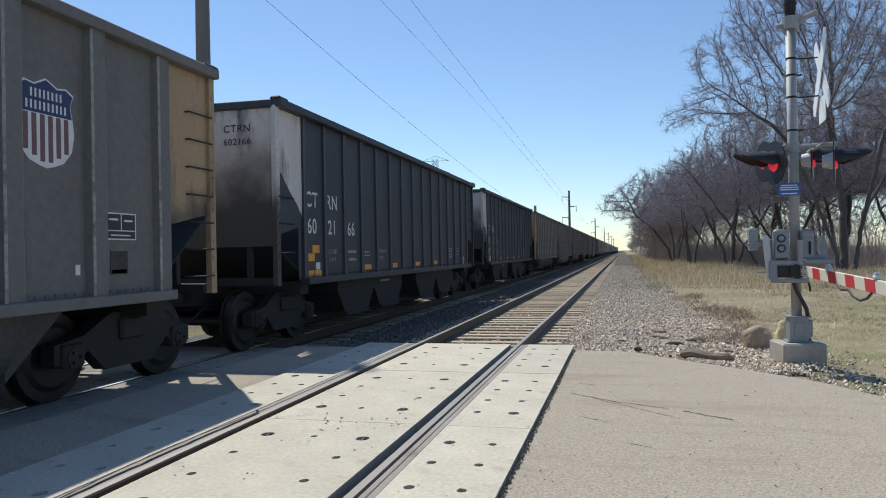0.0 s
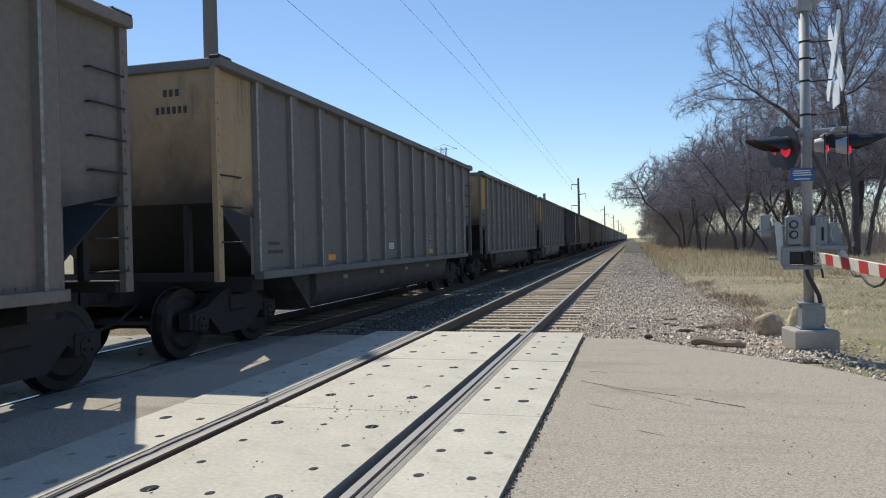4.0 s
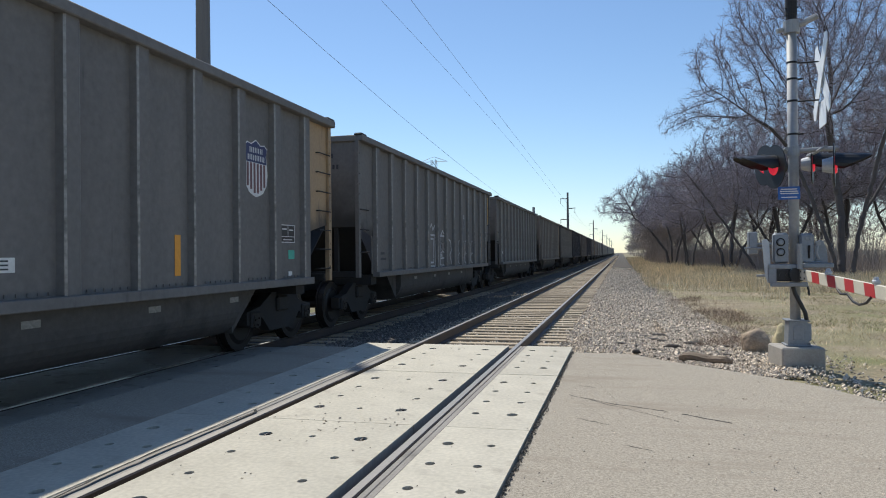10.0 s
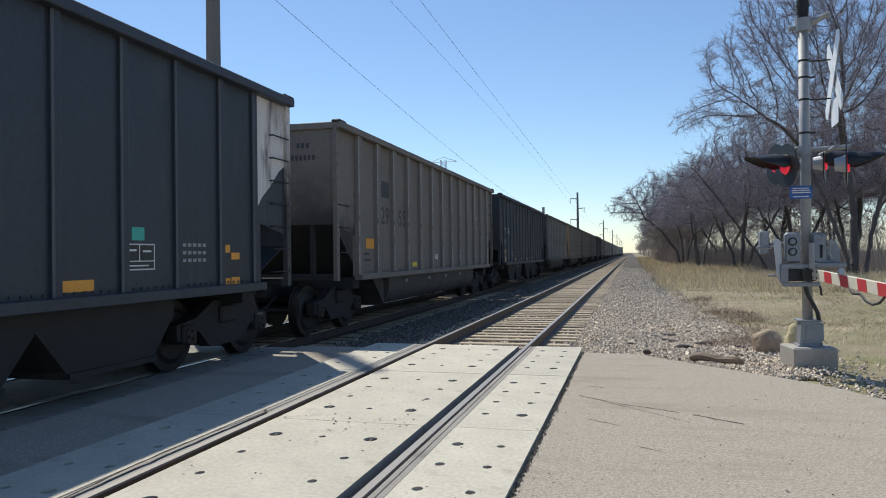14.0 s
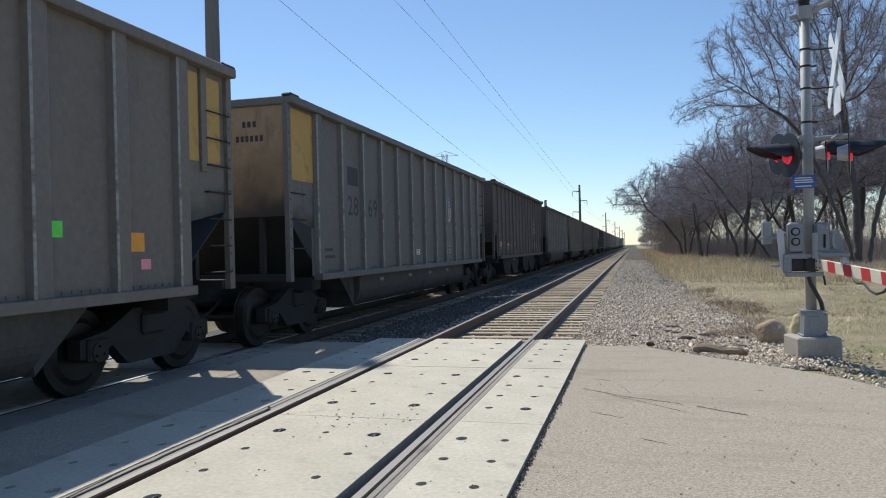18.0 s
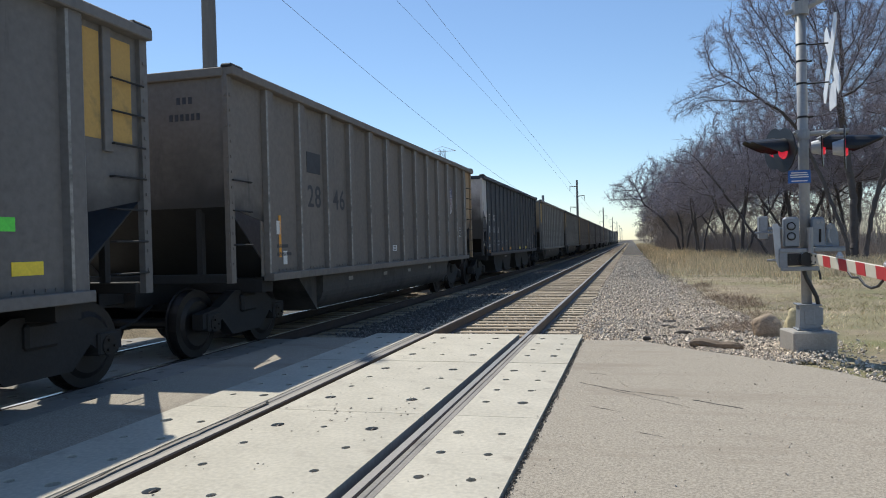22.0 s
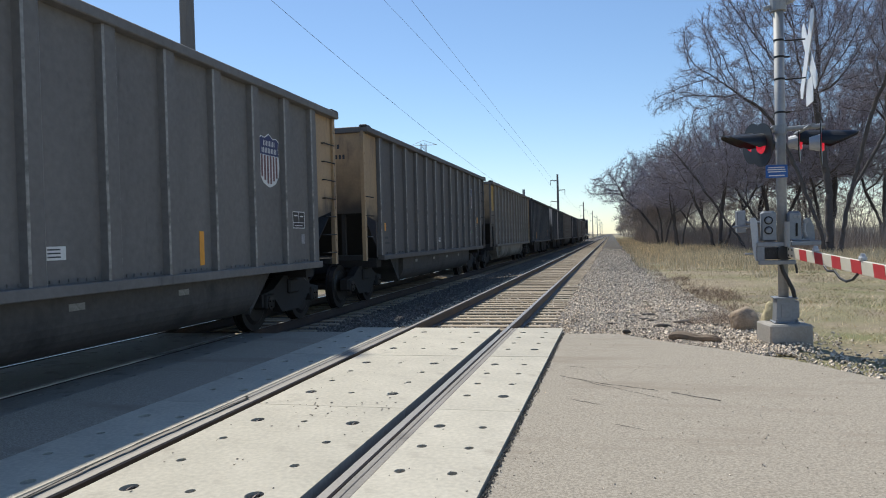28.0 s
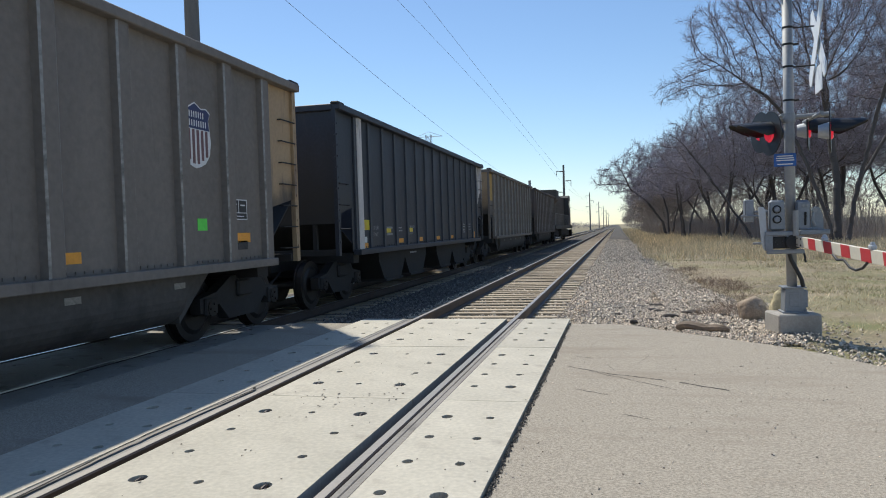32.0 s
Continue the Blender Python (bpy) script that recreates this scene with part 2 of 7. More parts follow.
# the same painted edge highlight for the hopper cars
M["edge_dark"] = material("worn_black_edge", (0.085, 0.088, 0.10), 0.5, vary=0.3, scale=3, bump=0)
M["tub"] = material("tub_paint", (0.25, 0.235, 0.21), 0.6, vary=0.2, scale=1.2, fine=16, bump=0.05, dirt=SOOT, dirt_amount=0.4, dirt_scale=0.9)
M["tub_dark"] = material("tub_dirty_paint", (0.078, 0.072, 0.067), 0.75, vary=0.25, scale=1.2, fine=16, bump=0.05, dirt=SOOT, dirt_amount=0.4)
M["under"] = material("underframe_steel", (0.022, 0.021, 0.021), 0.75, vary=0.3, scale=3, fine=30, bump=0.1, dirt=(0.03, 0.024, 0.02), dirt_amount=0.2)
M["grime"] = material("sooty_paint", (0.05, 0.047, 0.046), 0.8, vary=0.35, scale=2, fine=20, stretch=STREAK, bump=0.08, dirt=(0.1, 0.09, 0.085), dirt_amount=0.2)
M["wheel"] = material("wheel_steel", (0.024, 0.021, 0.02), 0.5, metal=0.4, vary=0.2, scale=5, bump=0.05)
M["tread"] = material("polished_steel", (0.5, 0.49, 0.48), 0.34, metal=1.0, vary=0.1, scale=8, bump=0.02)
M["letter"] = material("white_lettering", (0.66, 0.66, 0.66), 0.6, vary=0.15, scale=6, bump=0)
M["letter_dim"] = material("faded_lettering", (0.30, 0.30, 0.31), 0.6, vary=0.3, scale=8, bump=0)
M["letter_dark"] = material("dark_lettering", (0.045, 0.047, 0.055), 0.6, vary=0.3, scale=6, bump=0)
M["orange"] = material("orange_reflector", (0.75, 0.33, 0.03), 0.4, vary=0.1, scale=10, bump=0)
M["lemon"] = material("yellow_reflector", (0.8, 0.62, 0.04), 0.4, vary=0.1, scale=10, bump=0)
M["faded_orange"] = material("faded_orange_paint", (0.33, 0.16, 0.05), 0.7, vary=0.35, scale=9, bump=0, dirt=(0.14, 0.11, 0.09), dirt_amount=0.5, dirt_scale=6)
M["tag_worn"] = material("worn_tag", (0.26, 0.25, 0.225), 0.6, vary=0.3, scale=14, bump=0)
M["lime"] = material("green_tag", (0.15, 0.75, 0.08), 0.5, vary=0.1, scale=10, bump=0)
M["teal"] = material("teal_tag", (0.08, 0.42, 0.33), 0.5, vary=0.1, scale=10, bump=0)
M["pink"] = material("pink_tag", (0.75, 0.3, 0.35), 0.5, vary=0.1, scale=10, bump=0)
M["tag_white"] = material("white_tag", (0.7, 0.7, 0.68), 0.5, vary=0.1, scale=10, bump=0)
M["logo_blue"] = material("logo_blue", (0.02, 0.03, 0.11), 0.45, vary=0.1, scale=6, bump=0)
M["logo_red"] = material("logo_red", (0.15, 0.075, 0.08), 0.5, vary=0.15, scale=6, bump=0)
M["spray"] = material("spray_paint", (0.55, 0.55, 0.56), 0.6, vary=0.2, scale=6, bump=0)
M["rail"] = material("rail_steel", (0.06, 0.044, 0.038), 0.55, metal=0.3, vary=0.3, scale=4, fine=40, bump=0.06, dirt=RUST, dirt_amount=0.3)
M["seal"] = material("dusty_seal_rubber", (0.30, 0.275, 0.245), 0.85, vary=0.2, scale=5, fine=40, stretch=(1, 0.2, 1), bump=0.1, dirt=(0.16, 0.145, 0.13), dirt_amount=0.25)
M["rail_head"] = material("rail_running_face", (0.31, 0.285, 0.26), 0.45, metal=0.25, vary=0.15, scale=6, stretch=(1, 0.1, 1), bump=0.03)
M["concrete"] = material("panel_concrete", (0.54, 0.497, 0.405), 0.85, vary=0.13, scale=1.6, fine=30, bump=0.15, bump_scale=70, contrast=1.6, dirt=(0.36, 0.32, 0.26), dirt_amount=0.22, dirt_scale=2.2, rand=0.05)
M["rubber"] = material("flangeway_rubber", (0.045, 0.043, 0.042), 0.8, vary=0.3, scale=6, bump=0.1)
M["grit"] = material("hole_grit", (0.10, 0.09, 0.078), 0.95, vary=0.4, scale=30, bump=0.4)
M["asphalt"] = material("old_asphalt", (0.372, 0.328, 0.264), 0.95, vary=0.34, scale=240, fine=60, bump=0.05, bump_scale=330, contrast=1.8, dirt=(0.30, 0.255, 0.20), dirt_amount=0.32, dirt_scale=1.1, dirt_stretch=(0.35, 1.6, 1), spec=0.25)
# far track's panels: the train's shade is put into this darker base colour
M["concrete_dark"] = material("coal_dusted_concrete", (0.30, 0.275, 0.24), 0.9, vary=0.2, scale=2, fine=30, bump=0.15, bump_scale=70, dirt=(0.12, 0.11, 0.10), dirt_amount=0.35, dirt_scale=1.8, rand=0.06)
# stones beside the train, with its shade put into their colour
M["stone_dark"] = material("coal_dusted_stone", (0.20, 0.175, 0.15), 0.9, vary=0.15, scale=20, bump=0.2, island=0.6)
M["crack"] = material("crack_dirt", (0.06, 0.052, 0.045), 0.95, vary=0.3, scale=20, bump=0.3)
M["tie"] = material("weathered_tie_wood", (0.40, 0.325, 0.23), 0.9, vary=0.3, scale=4, fine=50, stretch=(0.4, 6, 6), bump=0.4, bump_scale=40, rand=0.18)
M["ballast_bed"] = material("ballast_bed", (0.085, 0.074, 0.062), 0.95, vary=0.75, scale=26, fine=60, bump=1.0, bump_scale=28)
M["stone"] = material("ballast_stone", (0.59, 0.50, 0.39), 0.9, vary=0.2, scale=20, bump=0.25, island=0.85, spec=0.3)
M["soil"] = material("dry_ground", (0.285, 0.23, 0.15), 0.95, vary=0.4, scale=0.9, fine=24, bump=0.8, bump_scale=30, contrast=1.6, dirt=(0.19, 0.185, 0.075), dirt_amount=0.5, dirt_scale=0.3)
M["straw"] = material("dry_grass", (0.70, 0.58, 0.37), 0.9, vary=0.35, scale=0.5, fine=3, bump=0, contrast=1.6, island=0.45)
M["weed"] = material("dead_weeds", (0.27, 0.195, 0.14), 0.9, vary=0.3, scale=0.7, fine=4, bump=0, island=0.4)
M["lawn"] = material("lawn_grass", (0.26, 0.26, 0.105), 0.9, vary=0.3, scale=0.5, fine=3, bump=0, island=0.4)
M["bark"] = material("bark", (0.10, 0.088, 0.085), 0.92, vary=0.3, scale=3, fine=30, stretch=(1, 1, 0.2), bump=0.5, bump_scale=25)
M["limb"] = material("young_bark", (0.125, 0.11, 0.105), 0.92, vary=0.3, scale=3, bump=0)
M["twig"] = material("twig_bark", (0.325, 0.30, 0.345), 0.9, vary=0.25, scale=0.6, bump=0, island=0.25)
M["brush"] = material("brush_stems", (0.35, 0.30, 0.265), 0.9, vary=0.3, scale=0.6, bump=0, island=0.3)
M["galv"] = material("galvanised_steel", (0.35, 0.35, 0.35), 0.62, metal=0.3, vary=0.12, scale=5, fine=30, bump=0.04, dirt=(0.33, 0.33, 0.33), dirt_amount=0.15)
M["alu"] = material("grey_aluminium_paint", (0.50, 0.51, 0.53), 0.45, metal=0.2, vary=0.1, scale=4, bump=0.03, dirt=(0.33, 0.32, 0.3), dirt_amount=0.15)
M["black_matt"] = material("black_enamel", (0.018, 0.018, 0.02), 0.45, vary=0.2, scale=6, bump=0.03)
M["grey_steel"] = material("dull_galvanised_steel", (0.27, 0.285, 0.31), 0.5, metal=0.35, vary=0.15, scale=6, fine=30, bump=0.04, dirt=(0.2, 0.2, 0.2), dirt_amount=0.2)
M["base_concrete"] = material("footing_concrete", (0.40, 0.37, 0.33), 0.9, vary=0.15, scale=5, fine=50, bump=0.25, dirt=(0.26, 0.23, 0.19), dirt_amount=0.25)
M["sign_blue"] = material("sign_blue", (0.03, 0.12, 0.45), 0.4, vary=0.08, scale=6, bump=0)
M["sign_white"] = material("sign_white", (0.78, 0.78, 0.78), 0.45, vary=0.06, scale=6, bump=0)
M["sign_red"] = material("gate_red", (0.52, 0.05, 0.055), 0.45, vary=0.08, scale=8, bump=0)
M["arm_white"] = material("gate_white", (0.68, 0.635, 0.52), 0.5, vary=0.08, scale=6, bump=0)
M["lens"] = glow("red_lens", (0.62, 0.02, 0.04), 0.55)
M["pole_wood"] = material("pole_wood", (0.19, 0.178, 0.17), 0.9, vary=0.2, scale=3, fine=30, stretch=(4, 4, 0.3), bump=0.3, bump_scale=30)
M["far_steel"] = material("tower_steel", (0.30, 0.31, 0.33), 0.6, metal=0.3, vary=0.1, bump=0)
M["wire"] = material("wire_aluminium", (0.16, 0.16, 0.17), 0.5, metal=0.5, vary=0.1, bump=0)
M["rock"] = material("boulder", (0.38, 0.29, 0.205), 0.9, vary=0.25, scale=8, fine=40, bump=0.6, bump_scale=25)
M["log"] = material("weathered_wood", (0.21, 0.16, 0.115), 0.9, vary=0.3, scale=6, fine=40, stretch=(0.5, 5, 5), bump=0.5, bump_scale=30)
M["sack"] = material("yellow_straw", (0.62, 0.53, 0.32), 0.9, vary=0.2, scale=12, bump=0.4)
M["glass"] = material("dark_glass", (0.02, 0.022, 0.025), 0.08, vary=0.1, bump=0)
M["loco"] = material("locomotive_paint", (0.075, 0.062, 0.05), 0.55, vary=0.15, scale=1.5, bump=0.04, dirt=SOOT, dirt_amount=0.35)
M["loco_grey"] = material("locomotive_grey", (0.06, 0.06, 0.06), 0.6, vary=0.15, scale=1.5, bump=0.04, dirt=SOOT, dirt_amount=0.3)

# ---------------------------------------------------------------- ground, road, tracks


def ground_z(x, y):
    """Height of the open ground: level with the road by the crossing, falling away beyond it."""
    d = max(0.0, min(1.0, (y - 9.0) / 14.0))
    z = -0.07 - 0.33 * d * d * (3 - 2 * d)
    if x > 1.6:
        z += 0.05 * noise.noise((x * 0.35, y * 0.35, 0.3)) * min(1, (x - 1.6) / 2) * (1 if y > 7 else 0.2)
    if -8.5 < x < 3.0:
        z = min(z, -0.55)
    return z


def build_ground():
    xs = sorted({-3000, -600, -150, -60, -30, -16, -11, -8.6, -8.4, 2.95, 3.05, 600, 3000, 60, 150, *[round(3.05 + 0.7 * i, 2) for i in range(1, 40)]})
    ys = sorted({-3000, -600, -150, -50, -20, -10, 400, 900, 3000, 5000, 90, 130, 200, *[round(-6 + 1.0 * i, 2) for i in range(0, 76)]})
    verts = [(x, y, ground_z(x, y)) for y in ys for x in xs]
    n = len(xs)
    faces = [(j * n + i, j * n + i + 1, (j + 1) * n + i + 1, (j + 1) * n + i) for j in range(len(ys) - 1) for i in range(n - 1)]
    g = raw("ground", verts, faces, M["soil"])
    smooth(g)
    tagged(g, "dry tan ground with patches of short grass", "ground", kind="structure")


build_ground()


def road_edge(x):
    """Far edge of the road, which curves back towards the viewer."""
    if x < 1.56:
        return PANEL_END - 0.35
    pts = [(1.56, 10.06), (2.0, 10.06), (2.4, 9.97), (3.0, 9.22), (3.57, 8.7), (4.16, 7.98), (4.5, 7.25), (5.2, 6.1), (6.5, 4.7), (9, 3.2), (14, 2.2), (40, 1.8)]
    for (a, b), (c, d) in zip(pts, pts[1:]):
        if a <= x <= c:
            return b + (d - b) * (x - a) / (c - a)
    return 1.8


def build_road():
    xs = [1.578 + 0.12 * i for i in range(0, 32)] + [5.5, 6.0, 6.5, 7, 8, 9, 11, 14, 20, 40]
    verts, faces = [], []
    for i, x in enumerate(xs):
        e = road_edge(x) + 0.05 * noise.noise((x * 2.1, 0.0, 4.0)) + 0.03 * noise.noise((x * 7, 0, 1.0))
        rows = [-7.0, -3, 0, 2, 4, 5.5, 6.5, 7.5, 8.5]
        ys = [min(r, e - 0.25 + 0.01 * k) for k, r in enumerate(rows)] + [e - 0.08, e]
        for y in ys[:-1]:
            z = -0.02
            verts.append((x, y, z))
        verts.append((x, e, -0.12))
    n = 11
    for i in range(len(xs) - 1):
        for j in range(n - 1):
            a = i * n + j
            faces.append((a, a + n, a + n + 1, a + 1))
    r = raw("road", verts, faces, M["asphalt"])
    r.data.flip_normals() if r.data.polygons[0].normal.z < 0 else None
    tagged(r, "pale worn asphalt road with cracks at the crossing", "road", kind="structure")
    # strip between the tracks, and the road beyond the train
    b = bmesh.new()
    box(b, -2.66, -1.60, -7, PANEL_END - 0.3, -0.3, -0.03)
    s = part("road_strip", b, M["asphalt"])
    tagged(s, "pale sandy asphalt strip between the two tracks", "road", kind="structure")
    b = bmesh.new()
    box(b, -30, -5.88, -7, PANEL_END - 0.1, -0.4, -0.11)
    s = part("road_beyond", b, M["asphalt"])
    tagged(s, "pale road surface on the far side of the tracks", "road", kind="structure")
    # cracks in the asphalt
    for pts, w in ((((1.73, 6.99), (2.14, 6.65), (2.54, 6.45), (2.62, 6.40)), 0.008), (((2.72, 6.34), (2.78, 6.3), (3.14, 6.03)), 0.012), (((1.79, 7.49), (2.01, 7.41)), 0.006), (((1.96, 6.77), (2.38, 6.35), (2.74, 6.0)), 0.005), (((1.87, 6.02), (2.18, 5.79)), 0.005), (((2.25, 5.25), (2.48, 5.1)), 0.005)):
        b = bmesh.new()
        k = 0
        dense = []
        for (x0, y0), (x1, y1) in zip(pts, pts[1:]):
            for q in range(6):
                u = q / 6
                dense.append((x0 + (x1 - x0) * u + 0.012 * random.uniform(-1, 1), y0 + (y1 - y0) * u + 0.012 * random.uniform(-1, 1)))
        for (x0, y0), (x1, y1) in zip(dense, dense[1:]):
            ww = w * random.uniform(0.5, 1.5)
            v = [b.verts.new((x0, y0 - ww, -0.0185)), b.verts.new((x1, y1 - ww, -0.0185)), b.verts.new((x1, y1 + ww, -0.0185)), b.verts.new((x0, y0 + ww, -0.0185))]
            b.faces.new(v)
        part("crack", b, M["crack"], r, "dark ragged crack filled with dirt")
    # scattered grit
    rnd = np.random.RandomState(5)
    tr = []
    for _ in range(1600):
        x, y = rnd.uniform(1.6, 5.5), rnd.uniform(2.2, 9.8)
        if y < road_edge(x) - 0.05:
            s = rnd.uniform(0.0015, 0.007) * (1 if rnd.uniform() < 0.97 else 2)
            tr.append(octa((x, y, -0.02 + s * 0.2), s, rnd))
    o = tris_mesh("road_grit", np.concatenate(tr), M["stone"])
    tagged(o, "loose grit scattered on the asphalt", "gravel", kind="stuff")


STONE_FACES = np.array([f for k in range(5) for f in ((k, (k + 1) % 5, 5 + (k + 1) % 5), (k, 5 + (k + 1) % 5, 5 + k))] + [(5, 6, 7), (5, 7, 8), (5, 8, 9)])


def octa(c, s, rnd):
    """A small angular stone with a flat broken top."""
    d = s * rnd.uniform(0.65, 1.3, 5)
    a = rnd.uniform(0, 6.283)
    h = s * rnd.uniform(0.35, 0.75)
    t, w = rnd.uniform(-0.45, 0.45, 2)
    q = rnd.uniform(0.45, 0.75)
    an = a + np.arange(5) * 1.2566 + rnd.uniform(-0.3, 0.3, 5)
    x, y = d * np.cos(an), d * np.sin(an)
    P = np.empty((10, 3))
    P[:5] = np.stack([x, y, t * x + w * y - 0.4 * h], 1)
    P[5:10] = np.stack([q * x, q * y, t * x + w * y + h * 0.8], 1)
    return (P + np.array(c))[STONE_FACES]


build_road()


def holed_panel(x0, x1, holes):
    """A concrete slab, PANEL long from y=0, with bolt recesses that go down into it."""
    bm = bmesh.new()
    y1 = PANEL - 0.012
    cell = 0.11
    xs, ys = {x0, x1}, {0.0, y1}
    for hx, hy, _ in holes:
        xs |= {hx - cell, hx + cell}
        ys |= {hy - cell, hy + cell}
    xs, ys = sorted(xs), sorted(ys)
    cache = {}

    def v(x, y, z=0.0):
        k = (round(x, 4), round(y, 4), round(z, 4))
        if k not in cache:
            cache[k] = bm.verts.new((x, y, z))
        return cache[k]
    for i in range(len(xs) - 1):
        for j in range(len(ys) - 1):
            a, b, c, d = xs[i], xs[i + 1], ys[j], ys[j + 1]
            h = [q for q in holes if a < q[0] < b and c < q[1] < d]
            if not h:
                bm.faces.new((v(a, c), v(b, c), v(b, d), v(a, d)))
                continue
            hx, hy, r = h[0]
            n = 12
            ring, low = [], []
            for k in range(n):
                an = 2 * math.pi * k / n + math.pi / 4
                ring.append(bm.verts.new((hx + r * math.cos(an), hy + 1.15 * r * math.sin(an), 0)))
                low.append(bm.verts.new((hx + r * math.cos(an), hy + 1.15 * r * math.sin(an), -0.035)))
            corners = [v(b, d), v(a, d), v(a, c), v(b, c)]
            for q in range(4):
                s = [ring[(q * 3 + k) % n] for k in range(4)]
                c0, c1 = corners[q], corners[(q + 1) % 4]
                bm.faces.new((s[0], c0, s[1]))
                bm.faces.new((s[1], c0, c1, s[2]))
                bm.faces.new((s[2], c1, s[3]))
            for k in range(n):
                bm.faces.new((ring[k], ring[(k + 1) % n], low[(k + 1) % n], low[k]))
            bm.faces.new(low).material_index = 1
    for (ax, ay), (bx, by) in (((x0, 0), (x1, 0)), ((x1, 0), (x1, y1)), ((x1, y1), (x0, y1)), ((x0, y1), (x0, 0))):
        along = [q for q in (xs if ay == by else ys)]
        if (ax > bx) or (ay > by):
            along = along[::-1]
        for p, q in zip(along, along[1:]):
            p0, p1 = ((p, ay), (q, by)) if ay == by else ((ax, p), (bx, q))
            bm.faces.new((v(*p1), v(*p0), v(*p0, -0.18), v(*p1, -0.18)))
    bmesh.ops.recalc_face_normals(bm, faces=bm.faces)
    return bm


def rail_profile():
    return [(-0.068, -0.17), (0.068, -0.17), (0.068, -0.16), (0.012, -0.145), (0.009, -0.045), (0.034, -0.036), (0.036, -0.008), (0.028, 0.0), (-0.028, 0.0), (-0.036, -0.008), (-0.034, -0.036), (-0.009, -0.045), (-0.012, -0.145), (-0.068, -0.16)]


def build_track(cx, z, name, near):
    track = new(name)
    track.location = (cx, 0, z)
    tagged(track, "railway track with steel rails on wooden ties" if near else "shaded railway track under the coal train", "railway track", kind="structure")
    for s in (-1, 1):
        b = bmesh.new()
        prism(b, [(s * 0.7535 + u, v) for u, v in rail_profile()], 'y', -60, 1400)
        part("rail", b, M["rail"], track, "rust-brown steel rail with a worn head")
        b = bmesh.new()
        x = s * 0.7535
        box(b, x - 0.027, x + 0.027, -60, 1400, -0.004, 0.0025)
        part("running_face", b, M["rail_head"] if near else M["tread"], track, "dull polished top of the rail" if near else "bright polished top of the rail")
    rows = [PANEL / 2 + TIE * k for k in (-1.5, -0.5, 0.5, 1.5)]
    gauge_holes = [(sx * 0.38, y, 0.050 if k in (0, 3) else 0.030) for sx in (-1, 1) for k, y in enumerate(rows)] + [(0.0, rows[0], 0.028), (0.0, rows[3], 0.026)]
    field = [(0.135, y, 0.033 if k != 3 else 0.042) for k, y in enumerate(rows)] + [(0.445, y, 0.030 if k != 0 else 0.048) for k, y in enumerate(rows)]
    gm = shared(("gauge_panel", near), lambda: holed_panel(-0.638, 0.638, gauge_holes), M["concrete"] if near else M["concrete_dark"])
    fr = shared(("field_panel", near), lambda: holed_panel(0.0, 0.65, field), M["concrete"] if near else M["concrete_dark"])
    for me in (gm, fr):
        if len(me.materials) < 2:
            me.materials.append(M["grit"])
    for i in range(6):
        y = PANEL_END - PANEL * (i + 1)
        part("gauge_panel", gm, None, track, loc=(0, y, -0.001 * (i % 2)))
        for s in (-1, 1):
            o = part("field_panel", fr, None, track, loc=(s * 0.90, y, 0.0012 * ((i + 1) % 2)))
            if s < 0:
                o.rotation_euler = (0, 0, math.pi)
                o.location.y = y + PANEL - 0.012
    if near:
        def eye():
            b = bmesh.new()
            pipe(b, [(0.0, -0.042, -0.03), (0.008, -0.03, -0.008), (0.012, 0.0, -0.004), (0.008, 0.03, -0.008), (0.0, 0.042, -0.03)], 0.009, 6)
            return b
        em_mesh = shared("lifting_eye", eye, M["rail"])
        for i in range(4):
            for sx in (-1, 1):
                for k in (0, 3):
                    part("lifting_eye", em_mesh, None, track, "rusty lifting eye in its recess", (sx * 0.38, PANEL_END - PANEL * (i + 1) + rows[k], 0))
        b = bmesh.new()
        n = 26
        side = [(-0.822 - 0.030 * math.sin(math.pi * k / n) * (1 if k % 5 else 0.7), 5.62 - 2.6 * k / n, 0.004 + 0.016 * math.sin(math.pi * k / n) ** 2) for k in range(n + 1)]
        side = [(-0.872, 5.70, 0.004), (-0.85, 5.66, 0.012)] + side
        for (ax, ay, az), (cx_, cy_, cz_) in zip(side, side[1:]):
            v = [b.verts.new(q) for q in ((ax - 0.014, ay, az), (ax + 0.012, ay, az + 0.004), (cx_ + 0.012, cy_, cz_ + 0.004), (cx_ - 0.014, cy_, cz_))]
            b.faces.new(v)
        bmesh.ops.solidify(b, geom=b.faces[:], thickness=0.005)
        part("torn_seal", b, M["rubber"], track, "torn strip of black rubber seal lifting beside the rail")
    # rubber in the flangeways and on the field side of the rails
    for s in (-1, 1):
        b = bmesh.new()
        box(b, s * 0.641, s * 0.716, PANEL_END - 6 * PANEL, PANEL_END, -0.17, -0.13)
        part("flangeway_filler", b, M["rubber"], track, "black rubber filler beside the rail")
        for u0, u1, top in ((0.796, 0.838, -0.006), (0.846, 0.894, -0.003)):
            b = bmesh.new()
            box(b, s * u0, s * u1, PANEL_END - 6 * PANEL, PANEL_END, -0.12, top, 0.004)
            part("seal_strip", b, M["seal"], track, "dusty grey rubber seal strip beside the rail")
    # ties
    def tie():
        b = bmesh.new()
        box(b, -1.29, 1.29, -0.105, 0.105, -0.34, -0.175, 0.012)
        return b
    tm = shared("tie", tie, M["tie"])
    count = 140 if near else 40
    for i in range(count):
        y = PANEL_END + 0.18 + TIE * i
        t = part("tie", tm, None, track, loc=(random.uniform(-0.05, 0.05), y + random.uniform(-0.02, 0.02), random.uniform(-0.006, 0.012)))
        t.rotation_euler = (0, 0, random.uniform(-0.012, 0.012))
    b = bmesh.new()
